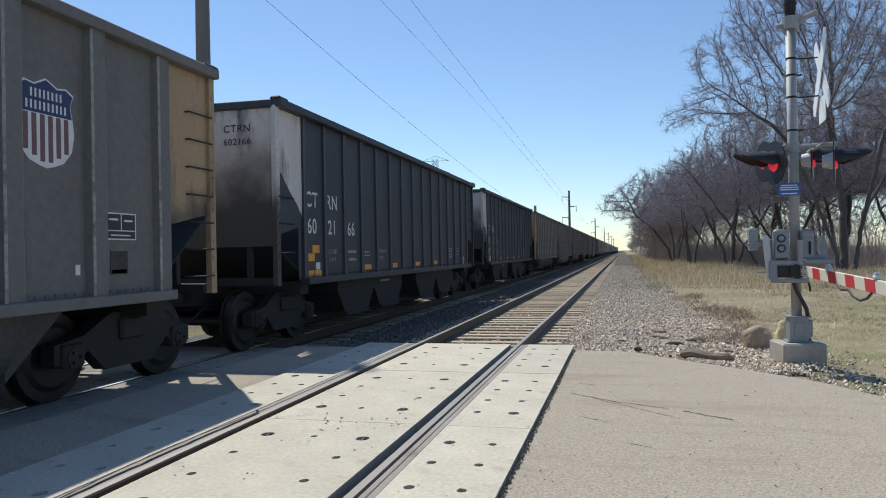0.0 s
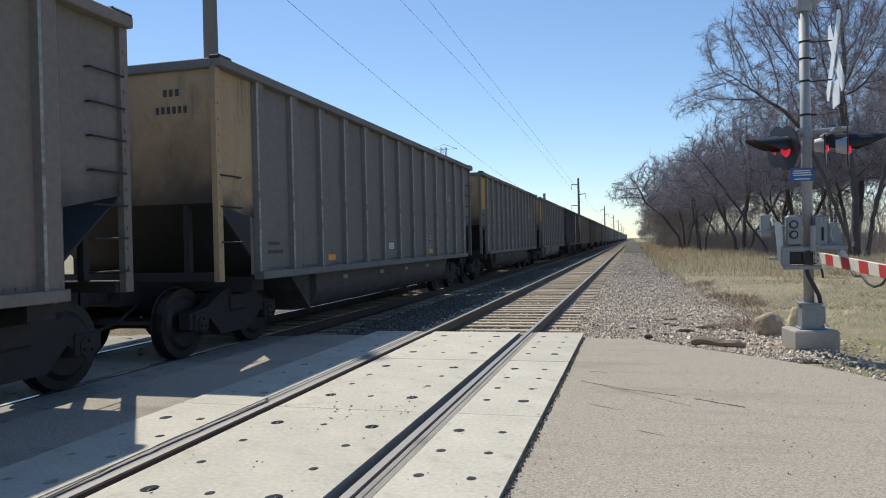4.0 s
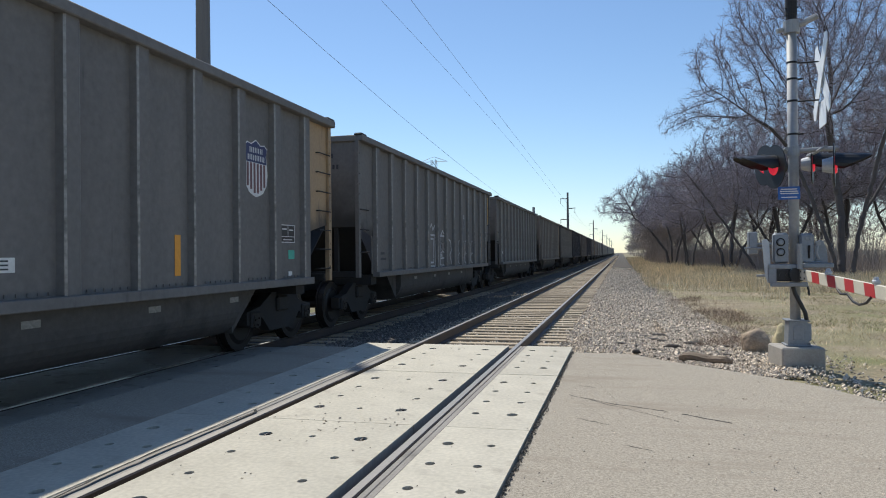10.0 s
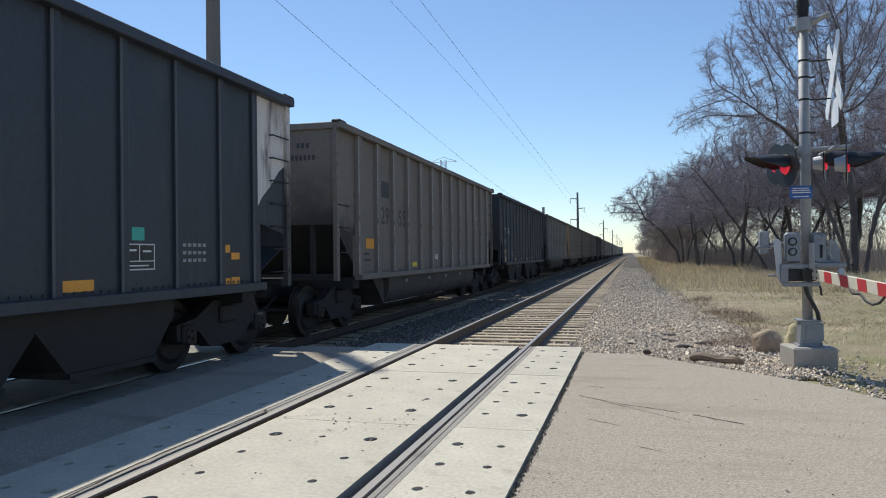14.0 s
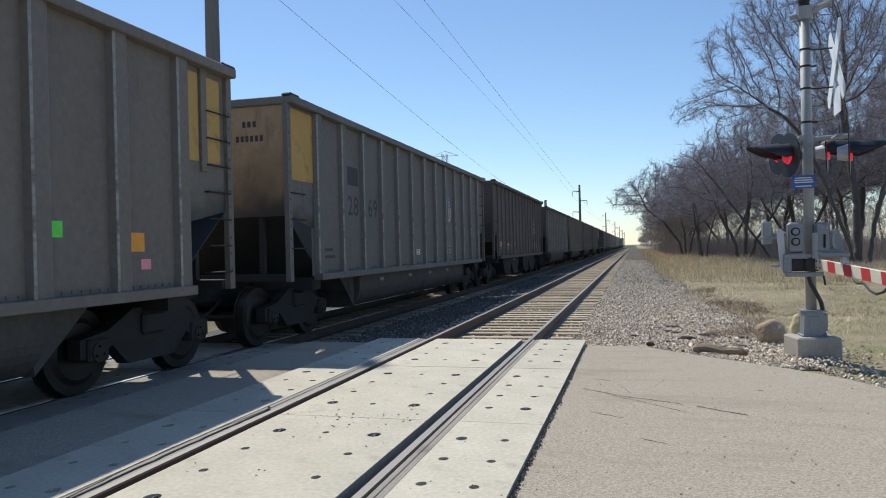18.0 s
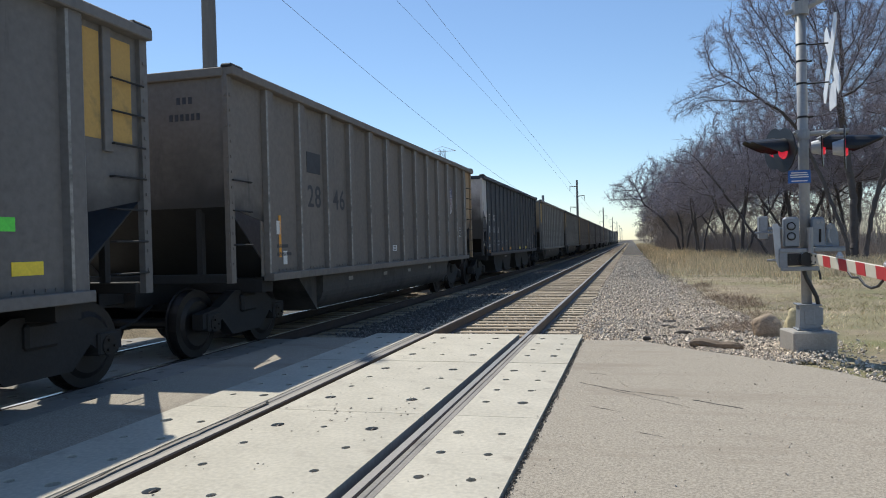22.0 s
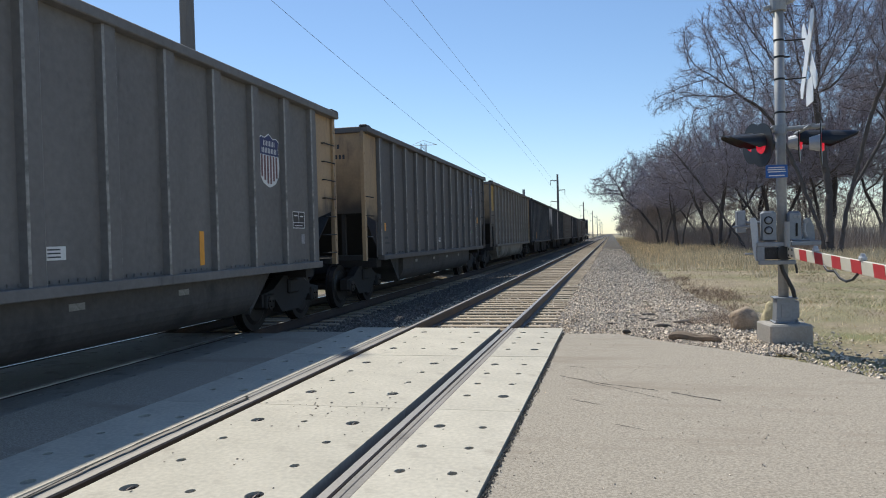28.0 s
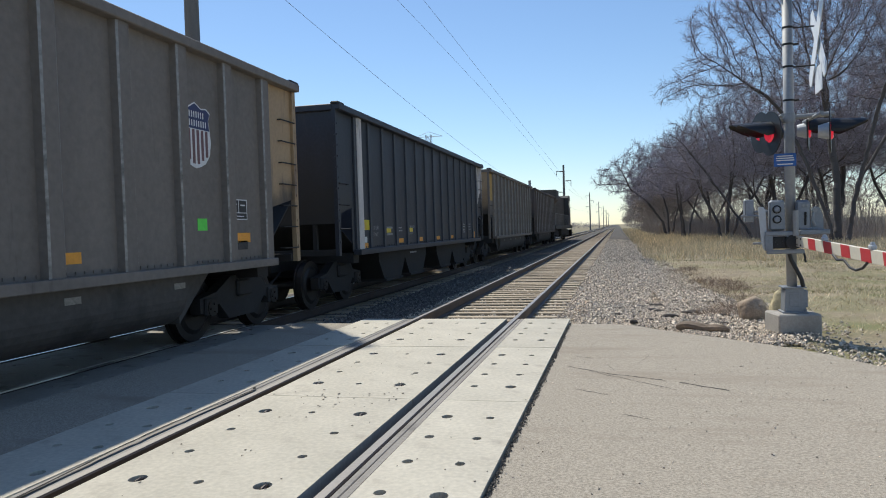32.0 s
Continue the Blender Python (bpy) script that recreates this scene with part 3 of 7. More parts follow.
    verts, faces = [], []
    for i in range(count, 700):
        y = PANEL_END + 0.18 + TIE * i
        o = len(verts)
        verts += [(-1.29, y - 0.1, -0.18), (1.29, y - 0.1, -0.18), (1.29, y + 0.1, -0.18), (-1.29, y + 0.1, -0.18), (-1.29, y - 0.1, -0.3), (1.29, y - 0.1, -0.3)]
        faces += [(o, o + 1, o + 2, o + 3), (o + 4, o + 5, o + 1, o)]
    b.free()
    o = raw("far_ties", verts, faces, M["tie"], track)
    tagged(o, "row of distant wooden ties", kind="stuff")
    return track


near_track = build_track(NEAR_X, 0.0, "near_track", True)
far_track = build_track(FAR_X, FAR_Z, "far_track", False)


def ballast_z(x):
    """Cross-section of the stone bed under both tracks."""
    pts = [(-8.4, -0.65), (-6.6, -0.36), (-6.0, -0.30), (-2.6, -0.30), (-1.9, -0.26), (-1.4, -0.21), (1.35, -0.21), (1.75, -0.23), (2.4, -0.28), (3.3, -0.34), (4.2, -0.48)]
    for (a, b), (c, d) in zip(pts, pts[1:]):
        if a <= x <= c:
            return b + (d - b) * (x - a) / (c - a)
    return -0.65


def gravel_z(x, y):
    """Top of the gravel: level with the road at the crossing, then the shoulder of the bed."""
    z = ballast_z(x)
    if x > 1.3:
        k = max(0.0, min(1.0, (16.5 - y) / 6.0)) * min(1.0, (x - 1.3) / 0.4)
        z += (-0.055 - z) * k * k * (3 - 2 * k)
        # heaped round the signal's footing
        z += 0.065 * math.exp(-((x - 4.25) ** 2 + (y - 9.05) ** 2) / 0.3)
    return z


def build_ballast():
    xs = [-8.4 + 0.3 * i for i in range(44)]
    ys = [PANEL_END - 0.32 + 0.3 * i for i in range(40)] + [PANEL_END + 11.7 + 0.5 * i for i in range(130)] + [PANEL_END + 77 + 2.0 * i for i in range(30)] + [200, 300, 500, 900, 1400]
    verts = [(x, y, gravel_z(x, y) + 0.025 * noise.noise((x * 3, y * 3, 0)) - (0.06 if (x > 1.5 and y < road_edge(x) + 0.1) else 0)) for y in ys for x in xs]
    n = len(xs)
    faces = [(j * n + i, j * n + i + 1, (j + 1) * n + i + 1, (j + 1) * n + i) for j in range(len(ys) - 1) for i in range(n - 1)]
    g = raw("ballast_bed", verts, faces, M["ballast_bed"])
    tagged(g, "grey-brown bed of crushed stone under the tracks", "ballast", kind="structure")
    rnd = np.random.RandomState(3)
    tr = []

    def zone(count, x0, x1, y0, y1, s0, s1, keep=1.0):
        for _ in range(count):
            u = rnd.uniform()
            x, y = rnd.uniform(x0, x1), y0 + (y1 - y0) * u * u
            if -1.27 < x < 1.27:
                q = ((y - PANEL_END - 0.18) / TIE) % 1.0
                if 0.22 > q or q > 0.78:
                    if rnd.uniform() < 0.82:
                        continue
            if abs(abs(x) - 0.7535) < 0.09:
                continue
            if x > 3.0 + 0.5 * math.sin(y * 0.7) and rnd.uniform() < (x - 3.0) * 0.45 + max(0, (y - 15) * 0.008):
                continue
            if x > 1.5 and y < road_edge(x) + 0.03:
                continue
            z = max(gravel_z(x, y), ground_z(x, y) + 0.012)
            s = rnd.uniform(s0, s1)
            tr.append(octa((x, y, z + s * 0.3), s, rnd))
    zone(15000, -1.5, 1.55, PANEL_END - 0.1, 60, 0.012, 0.034)
    zone(34000, 1.2, 4.2, 8.5, 30, 0.009, 0.030)
    zone(1300, 1.4, 4.3, 9.6, 22, 0.026, 0.042)
    zone(16000, 1.3, 4.3, 14, 75, 0.022, 0.045)
    zone(12000, 2.6, 6.0, 7.2, 14, 0.008, 0.028)
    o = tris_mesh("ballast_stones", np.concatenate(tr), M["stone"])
    tagged(o, "loose angular ballast stones, grey, tan and rusty", "ballast", kind="stuff")
    tr.clear()
    # the strip in the train's shade gets the stones coloured darker for it
    zone(3500, -3.3, -1.3, PANEL_END - 0.2, 40, 0.022, 0.04)
    o = tris_mesh("dusty_ballast", np.concatenate(tr), M["stone_dark"])
    tagged(o, "ballast stones between the tracks, coloured darker for the train's shade", "ballast", kind="stuff")


build_ballast()


def build_grass():
    rnd = np.random.RandomState(8)

    def blades(name, count, x0, x1, y0, y1, h0, h1, w, mat, label, lim):
        u = rnd.uniform(size=count)
        x = rnd.uniform(x0, x1, count)
        y = y0 + (y1 - y0) * u ** 1.5
        ok = np.array([lim(a, b) for a, b in zip(x, y)])
        x, y = x[ok], y[ok]
        n = len(x)
        z = np.array([ground_z(a, b) for a, b in zip(x, y)]) - 0.02
        a = rnd.uniform(0, 6.283, n)
        h = rnd.uniform(h0, h1, n) * (0.7 + 0.5 * np.array([noise.noise((p * 0.4, q * 0.4, 2.0)) + 0.8 * noise.noise((p * 1.3, q * 1.1, 6.0)) for p, q in zip(x, y)]) + 0.3).clip(0.15, 3)
        lean = rnd.uniform(0.1, 0.7, n) * h * (1.0 if h1 > 0.3 else 3.0)
        b = rnd.uniform(0, 6.283, n)
        ww = w * (0.7 + y / 30)
        V = np.empty((n, 3, 3))
        V[:, 0] = np.stack([x - ww * np.cos(a), y - ww * np.sin(a), z], 1)
        V[:, 1] = np.stack([x + ww * np.cos(a), y + ww * np.sin(a), z], 1)
        V[:, 2] = np.stack([x + lean * np.cos(b), y + lean * np.sin(b), z + h], 1)
        o = tris_mesh(name, V, mat)
        tagged(o, label, "grass", kind="stuff")

    def verge(x, y):
        return x > 3.5 + 0.5 * math.sin(y * 0.8) + 0.6 * noise.noise((x, y * 0.5, 7)) and not (x < 6.0 and y < 9.5)
    blades("tall_dry_grass", 80000, 3.4, 30, 20, 75, 0.12, 0.5, 0.006, M["straw"], "tall straw-coloured dry grass beyond the gravel", lambda x, y: verge(x, y) and noise.noise((x * 0.3, y * 0.2, 5)) + 0.5 * noise.noise((x * 1.5, y, 2)) > 0.75 - max(0, y - 27) * 0.09)
    blades("far_dry_grass", 22000, 3.4, 12, 62, 220, 0.2, 0.7, 0.008, M["straw"], "dry grass along the far edge of the woods", lambda x, y: x > 3.6 + 0.4 * math.sin(y * 0.3))
    blades("dead_weeds", 14000, 2.9, 5.6, 11.2, 30, 0.06, 0.24, 0.004, M["weed"], "brown dead weeds at the edge of the gravel", lambda x, y: noise.noise((x * 0.9, y * 0.5, 11)) + 0.4 * noise.noise((x * 3, y * 3, 1)) > 0.12 + 0.55 * abs(x - 4.1 - 0.04 * (y - 10)) - 0.25)
    blades("short_dry_grass", 38000, 3.3, 15, 9, 36, 0.02, 0.10, 0.005, M["straw"], "short trampled dry grass", verge)
    blades("green_lawn", 75000, 4.6, 20, 9, 36, 0.02, 0.07, 0.006, M["lawn"], "short greenish lawn grass", lambda x, y: verge(x, y) and noise.noise((x * 0.25, y * 0.25, 9)) + (x - 6.5) * 0.09 > 0)


build_grass()


def panel_litter():
    """Dark crumbs and spalls on the crossing panels, most of them by the bolt recesses."""
    rnd = np.random.RandomState(21)
    tr = []

    def flake(x, y, r, z=0.0035):
        n = 7
        a0 = rnd.uniform(0, 6.283)
        rr = r * rnd.uniform(0.45, 1.1, n)
        P = [(x + rr[k] * math.cos(a0 + 6.283 * k / n) * 0.8, y + rr[k] * math.sin(a0 + 6.283 * k / n) * 1.2, z) for k in range(n)]
        for k in range(1, n - 1):
            tr.append((P[0], P[k], P[k + 1]))
    for i in range(5):
        y0 = PANEL_END - PANEL * (i + 1)
        for x in (-0.38, 0.38, 1.035, 1.345, 0.0):
            for k in (-1.5, -0.5, 0.5, 1.5):
                if rnd.uniform() < 0.35:
                    yy = y0 + PANEL / 2 + TIE * k
                    for _ in range(rnd.randint(2, 6)):
                        flake(x + rnd.normal(0, 0.035), yy + rnd.normal(0, 0.05), rnd.uniform(0.004, 0.012))
        for _ in range(26):
            x = rnd.uniform(-0.62, 0.62) if rnd.uniform() < 0.7 else rnd.uniform(0.84, 1.53)
            flake(x, y0 + rnd.uniform(0, PANEL), rnd.uniform(0.004, 0.013))
    for _ in range(30):
        flake(rnd.uniform(-0.3, 0.55), 5.45 + rnd.normal(0, 0.16), rnd.uniform(0.006, 0.018))
    o = tris_mesh("panel_crumbs", np.array(tr), M["grit"])
    tagged(o, "dark crumbs of dirt on the concrete panels", "dirt", kind="stuff")
    # strips of dirt along the edge of the road and in the joints
    tr2 = []
    for _ in range(1400):
        y = rnd.uniform(2.5, PANEL_END - 0.4)
        s = rnd.uniform(0.003, 0.010)
        tr2.append(octa((1.566 + abs(rnd.normal(0, 0.016)), y, -0.014), s, rnd))
    o = tris_mesh("edge_dirt", np.concatenate(tr2), M["grit"])
    tagged(o, "dark gritty dirt along the edge of the panels", "dirt", kind="stuff")


panel_litter()

# ---------------------------------------------------------------- trees


def limb_mesh(segs, name, mat, parent):
    """Tapered tubes from rows of (p0, p1, r0, r1, sides)."""
    verts, faces = [], []
    for p0, p1, r0, r1, n in segs:
        d = (p1 - p0).normalized()
        u = d.orthogonal()
        w = d.cross(u)
        o = len(verts)
        for p, r in ((p0, r0), (p1, r1)):
            for k in range(n):
                a = 2 * math.pi * k / n
                verts.append(p + (u * math.cos(a) + w * math.sin(a)) * r)
        for k in range(n):
            faces.append((o + k, o + (k + 1) % n, o + n + (k + 1) % n, o + n + k))
    return raw(name, [tuple(v) for v in verts], faces, mat, parent)


def crown_points(rng, blobs, count):
    """Points in a crown made of round masses (x, y, z, radius, flatness), most of them towards the outside."""
    total = sum(b[3] ** 2 for b in blobs)
    pts = []
    for x, y, z, r, flat in blobs:
        for _ in range(int(count * r * r / total)):
            d = Vector((rng.gauss(0, 1), rng.gauss(0, 1), rng.gauss(0, 1))).normalized()
            if d.z < -0.45:
                d.z *= -0.6
            q = r * rng.uniform(0.25, 1.0) ** 0.45 * (1 + 0.16 * noise.noise(d * 2.3 + Vector((x, y, z))))
            pts.append(Vector((x + d.x * q, y + d.y * q, z + d.z * q * flat)))
    return pts


def grow(rng, stems, blobs, count, step, reach=6.0, tip=0.0125):
    """Limbs that grow from the stems towards the points of the crown and fork on the way.
    Rows of (place, parent, radius), parents first."""
    pts = crown_points(rng, blobs, count)
    nodes, parent = [], []
    for line in stems:
        last = -1
        for a, b in zip(line, line[1:]):
            a, b = Vector(a), Vector(b)
            n = max(1, round((b - a).length / step))
            for k in range(0 if last < 0 else 1, n + 1):
                nodes.append(a.lerp(b, k / n) + Vector((rng.uniform(-1, 1), rng.uniform(-1, 1), 0)) * step * 0.12)
                parent.append(last)
                last = len(nodes) - 1
    for _ in range(70):
        tree = kdtree.KDTree(len(nodes))
        for i, p in enumerate(nodes):
            tree.insert(p, i)
        tree.balance()
        pull, left = {}, []
        for p in pts:
            co, i, dist = tree.find(p)
            if dist > 1.7 * step:
                left.append(p)
                if dist < reach:
                    pull[i] = pull.get(i, Vector()) + (p - co).normalized()
        pts = left
        if not pull or not pts:
            break
        for i, d in pull.items():
            back = nodes[i] - nodes[parent[i]] if parent[i] >= 0 else Vector((0, 0, 1))
            d = d.normalized() + back.normalized() * 0.45 + Vector((rng.uniform(-1, 1), rng.uniform(-1, 1), rng.uniform(-1, 1))) * 0.22
            nodes.append(nodes[i] + d.normalized() * step)
            parent.append(i)
    area = [0.0] * len(nodes)
    for i in range(len(nodes) - 1, -1, -1):
        area[i] = max(area[i], tip ** 2.15)
        if parent[i] >= 0:
            area[parent[i]] += area[i]
    return nodes, parent, [a ** (1 / 2.15) for a in area]


def twig_tris(rnd, nodes, parent, radius, thin, per, length, width, droop=0.0):
    """Twigs with side twigs round every thin limb, as an array of slim triangles."""
    idx = [i for i in range(len(nodes)) if parent[i] >= 0 and radius[i] < thin]
    P0 = np.array([nodes[parent[i]][:] for i in idx])
    P1 = np.array([nodes[i][:] for i in idx])
    D = P1 - P0
    D /= np.linalg.norm(D, axis=1)[:, None] + 1e-9
    bases, dirs = [], []
    for k in range(per):
        b = P0 + (P1 - P0) * rnd.uniform(0, 1, (len(idx), 1))
        d = D * rnd.uniform(0.4, 1.2, (len(idx), 1)) + rnd.normal(size=D.shape) * 0.55
        d[:, 2] += 0.15 - droop
        d *= (length * rnd.uniform(0.45, 1.15, len(idx)) / (np.linalg.norm(d, axis=1) + 1e-9))[:, None]
        bases.append(b)
        dirs.append(d)
        for f in (0.35, 0.65):
            e = d * 0.45 + rnd.normal(size=d.shape) * np.linalg.norm(d, axis=1)[:, None] * 0.28
            bases.append(b + d * f)
            dirs.append(e)
    P, D = np.concatenate(bases), np.concatenate(dirs)
    W = np.cross(D, rnd.normal(size=D.shape))
    W *= width / (np.linalg.norm(W, axis=1) + 1e-9)[:, None]
    return np.stack([P - W, P + W, P + D], 1)


def build_tree(name, seed, label, stems, blobs, count, step, per=4, length=0.8, width=0.0085, thin=0.05, tip=0.0125):
    nodes, parent, radius = grow(random.Random(seed), stems, blobs, count, step, tip=tip)
    t = new(name)
    rnd = np.random.RandomState(seed)
    tagged(tris_mesh("outer_crown", twig_tris(rnd, nodes, parent, radius, thin, per, length, width), M["twig"], t), "fine bare twigs", kind="stuff")
    thick, slim = [], []
    for i, p in enumerate(parent):
        if p < 0:
            continue
        r = radius[i]
        flare = 1 + 0.5 * max(0.0, 1.0 - nodes[p].z / 1.2)
        row = (nodes[p], nodes[i] + (nodes[i] - nodes[p]) * 0.08, min(radius[p], r * 1.25) * flare, r, 9 if r > 0.12 else 6 if r > 0.05 else 4 if r > 0.025 else 3)
        (thick if r > 0.06 else slim).append(row)
    smooth(limb_mesh(thick, "trunk", M["bark"], t))
    limb_mesh(slim, "crown", M["limb"], t)
    tagged(t, label, "tree", "bare trees beside the track")
    return t


# the tall tree beside the signal: several stems from one foot, long limbs arching out over the grass
tree_a = build_tree("bare_tree", 11, "tall bare tree with several dark stems and fine purplish twigs",
                    [[(-0.3, 0, -0.4), (-0.6, 0, 1.5), (-1.9, 0.2, 5.5), (-3.1, 0.4, 8.6)], [(0.0, 0.3, -0.4), (0.1, 0.5, 4.0), (-0.5, 1.0, 10.5)], [(0.4, -0.3, -0.4), (0.9, -0.5, 3.0), (2.2, -1.2, 9.0)], [(0.5, 0.4, -0.4), (1.4, 0.6, 4.0), (3.8, 1.0, 8.0)]],
                    [(-4.2, 0, 10.8, 4.3, 0.75), (-3.2, 0.5, 15.5, 4.6, 0.85), (1.2, 0.5, 17.5, 5.4, 0.8), (5.6, 0.6, 13.8, 5.4, 0.9), (0.6, -3.2, 13.0, 4.6, 0.9), (1.0, 4.0, 12.5, 4.6, 0.9), (-8.0, 0.0, 11.4, 2.8, 0.8), (-10.0, 0.2, 10.6, 1.8, 0.8), (-7.0, 0.3, 15.0, 3.0, 0.8), (-3.6, 0.2, 18.6, 3.6, 0.8)], 7500, 0.36, 11, 0.70, 0.0075, tip=0.0092)
# a broad low dome on crooked stems
tree_b = build_tree("bare_tree", 23, "broad bare tree with a rounded crown and crooked limbs",
                    [[(-0.2, 0, -0.4), (-0.5, 0, 1.4), (-1.6, 0.2, 3.8)], [(0.15, 0.2, -0.4), (0.3, 0.4, 2.0), (0.6, 0.6, 4.6)], [(0.2, -0.2, -0.4), (0.9, -0.3, 1.6), (2.2, -0.5, 3.6)]],
                    [(-2.6, 0, 5.6, 3.6, 0.8), (0.4, 0.3, 7.6, 4.0, 0.85), (3.0, 0, 5.8, 3.6, 0.8), (0, -2.4, 5.2, 3.2, 0.8), (0.2, 2.4, 5.2, 3.2, 0.8)], 2800, 0.36, 12, 0.68, 0.008, tip=0.0105)
# a smaller tree that leans out, its crown drawn to one side
tree_c = build_tree("bare_tree", 37, "bare many-stemmed tree leaning out towards the track",
                    [[(0, 0, -0.4), (-0.4, 0, 1.6), (-1.9, 0, 3.8), (-3.4, 0, 5.0)], [(0.2, 0.2, -0.4), (0.2, 0.4, 2.4), (-0.4, 0.6, 4.6)], [(0.3, -0.2, -0.4), (1.0, -0.3, 2.4), (1.6, -0.4, 4.2)]],
                    [(-4.4, 0, 6.0, 2.9, 0.75), (-2.0, 0.3, 7.6, 3.0, 0.8), (0.8, 0.2, 7.2, 3.2, 0.9), (1.8, -0.4, 4.8, 2.6, 0.9), (-1.4, -1.6, 5.2, 2.4, 0.8)], 1600, 0.40, 12, 0.68, 0.0105)
tree_d = build_tree("bare_tree", 41, "slender leaning bare tree at the edge of the woods",
                    [[(0.4, 0, -0.5), (-1.6, 0, 2.6), (-3.9, 0.2, 6.2), (-5.2, 0.3, 8.0)]],
                    [(-5.4, 0, 8.0, 2.6, 0.8), (-3.6, 0.4, 6.8, 2.2, 0.8)], 520, 0.42, 8, 0.8, 0.0095)

TREES = [(tree_a, 16.6, 53.0, 0, 1.0), (tree_b, 11.2, 66.0, 0, 1.16), (tree_c, 7.8, 88.0, 0, 1.15), (tree_d, 12.9, 62.0, 0, 1.0)]
for ob, x, y, turn, size in TREES:
    ob.matrix_world = pose(x, y, ground_z(x, y), 0, 0, turn) @ Matrix.Scale(size, 4)
MORE = [(tree_b, 8.9, 77, 70, 1.0), (tree_a, 27.5, 62, 100, 0.95), (tree_b, 16.8, 71, 160, 1.4), (tree_b, 22.0, 74, 250, 1.5), (tree_b, 29.0, 80, 30, 1.5), (tree_c, 8.6, 104, 20, 1.1), (tree_b, 9.4, 122, -30, 1.1), (tree_b, 13.2, 92, 200, 1.25), (tree_b, 19.0, 94, 300, 1.5), (tree_b, 9.6, 140, 120, 1.1), (tree_b, 26.0, 98, 80, 1.6)]
for ob, x, y, turn, size in MORE:
    c = copy_thing(ob, pose(x, y, ground_z(x, y), 0, 0, turn))
    c.scale = (size, size, size)


def far_woods():
    """Woods along the track to the horizon, and low woods on the other side."""
    rng = random.Random(5)
    arrays = []
    for k in range(3):
        r2 = random.Random(60 + k)
        blobs = [(r2.uniform(-2, 2), r2.uniform(-2, 2), r2.uniform(3.6, 6.0), r2.uniform(2.0, 3.0), 0.85) for _ in range(4)]
        nodes, parent, radius = grow(r2, [[(0, 0, -0.3), (-0.6, 0, 2.0), (-1.2, 0.3, 4.0)], [(0.3, 0, -0.3), (0.9, 0.2, 3.6)]], blobs, 330, 0.7)
        T = []
        for i, p in enumerate(parent):
            if p >= 0:
                d = (nodes[i] - nodes[p]).normalized()
                u = d.orthogonal() * max(radius[i], 0.03) * 1.4
                w = d.cross(u)
                T.append((nodes[p] - u, nodes[p] + u, nodes[i]))
                T.append((nodes[p] - w, nodes[p] + w, nodes[i]))
        arrays.append(np.concatenate([np.array([[tuple(v) for v in t] for t in T]), twig_tris(np.random.RandomState(k), nodes, parent, radius, 0.06, 2, 1.0, 0.022)]))
    tr = []

    def put(x, y, s):
        A = arrays[rng.randrange(3)]
        a = rng.uniform(0, 6.283)
        R = np.array([[math.cos(a), -math.sin(a), 0], [math.sin(a), math.cos(a), 0], [0, 0, 1]]) * s
        tr.append(A @ R.T + np.array((x, y, ground_z(x, y) - 0.1)))
    for i in range(90):
        y = 118 + 520 * (i / 66) ** 1.6
        put(6.9 + 0.003 * y + abs(rng.gauss(0, 4)), y, rng.uniform(0.9, 1.3))
    for i in range(50):
        put(6.4 + rng.expovariate(0.35), rng.uniform(96, 190), rng.uniform(0.75, 1.15))
    for i in range(80):
        put(rng.uniform(10, 62), rng.uniform(84, 150), rng.uniform(0.75, 1.35))
    o = tris_mesh("far_woods", np.concatenate(tr), M["brush"])
    tagged(o, "leafless brown woods along the track", "woods", kind="stuff")
    tr.clear()
    for i in range(60):
        put(-11 - 0.03 * i - abs(rng.gauss(0, 9)), 230 + 420 * rng.random(), rng.uniform(0.25, 0.5))
    o = tris_mesh("far_scrub", np.concatenate(tr), M["twig"])
    tagged(o, "distant low bare scrub beyond the train", "woods", kind="stuff")


far_woods()


def undergrowth():
    """Tangle of thin stems at the foot of the trees."""
    rnd = np.random.RandomState(12)
    n = 85000
    y = rnd.uniform(54, 140, n)
    x = np.where(y > 90, 6.6 + rnd.exponential(5, n), 8.5 + (90 - y) * 0.14 + rnd.exponential(8, n))
    keep = x < 50
    x, y = x[keep], y[keep]
    n = len(x)
    z = np.array([ground_z(a, b) for a, b in zip(x, y)]) - 0.05
    h = rnd.uniform(0.4, 3.0, n) * (0.5 + 0.9 * (np.sin(x * 0.9 + y * 0.5) * 0.5 + 0.5))
    a, b = rnd.uniform(0, 6.283, n), rnd.uniform(0, 6.283, n)
    w = 0.010
    off = rnd.uniform(0, 1.2, n)
    V = np.empty((n, 3, 3))
    V[:, 0] = np.stack([x - w * np.cos(a), y - w * np.sin(a), z], 1)
    V[:, 1] = np.stack([x + w * np.cos(a), y + w * np.sin(a), z], 1)
    V[:, 2] = np.stack([x + off * np.cos(b), y + off * np.sin(b), z + h], 1)
    o = tris_mesh("undergrowth", V, M["brush"])
    tagged(o, "tangled bare brush at the foot of the trees", "brush", kind="stuff")


undergrowth()

# ---------------------------------------------------------------- poles and wires
POLE_X = -7.3


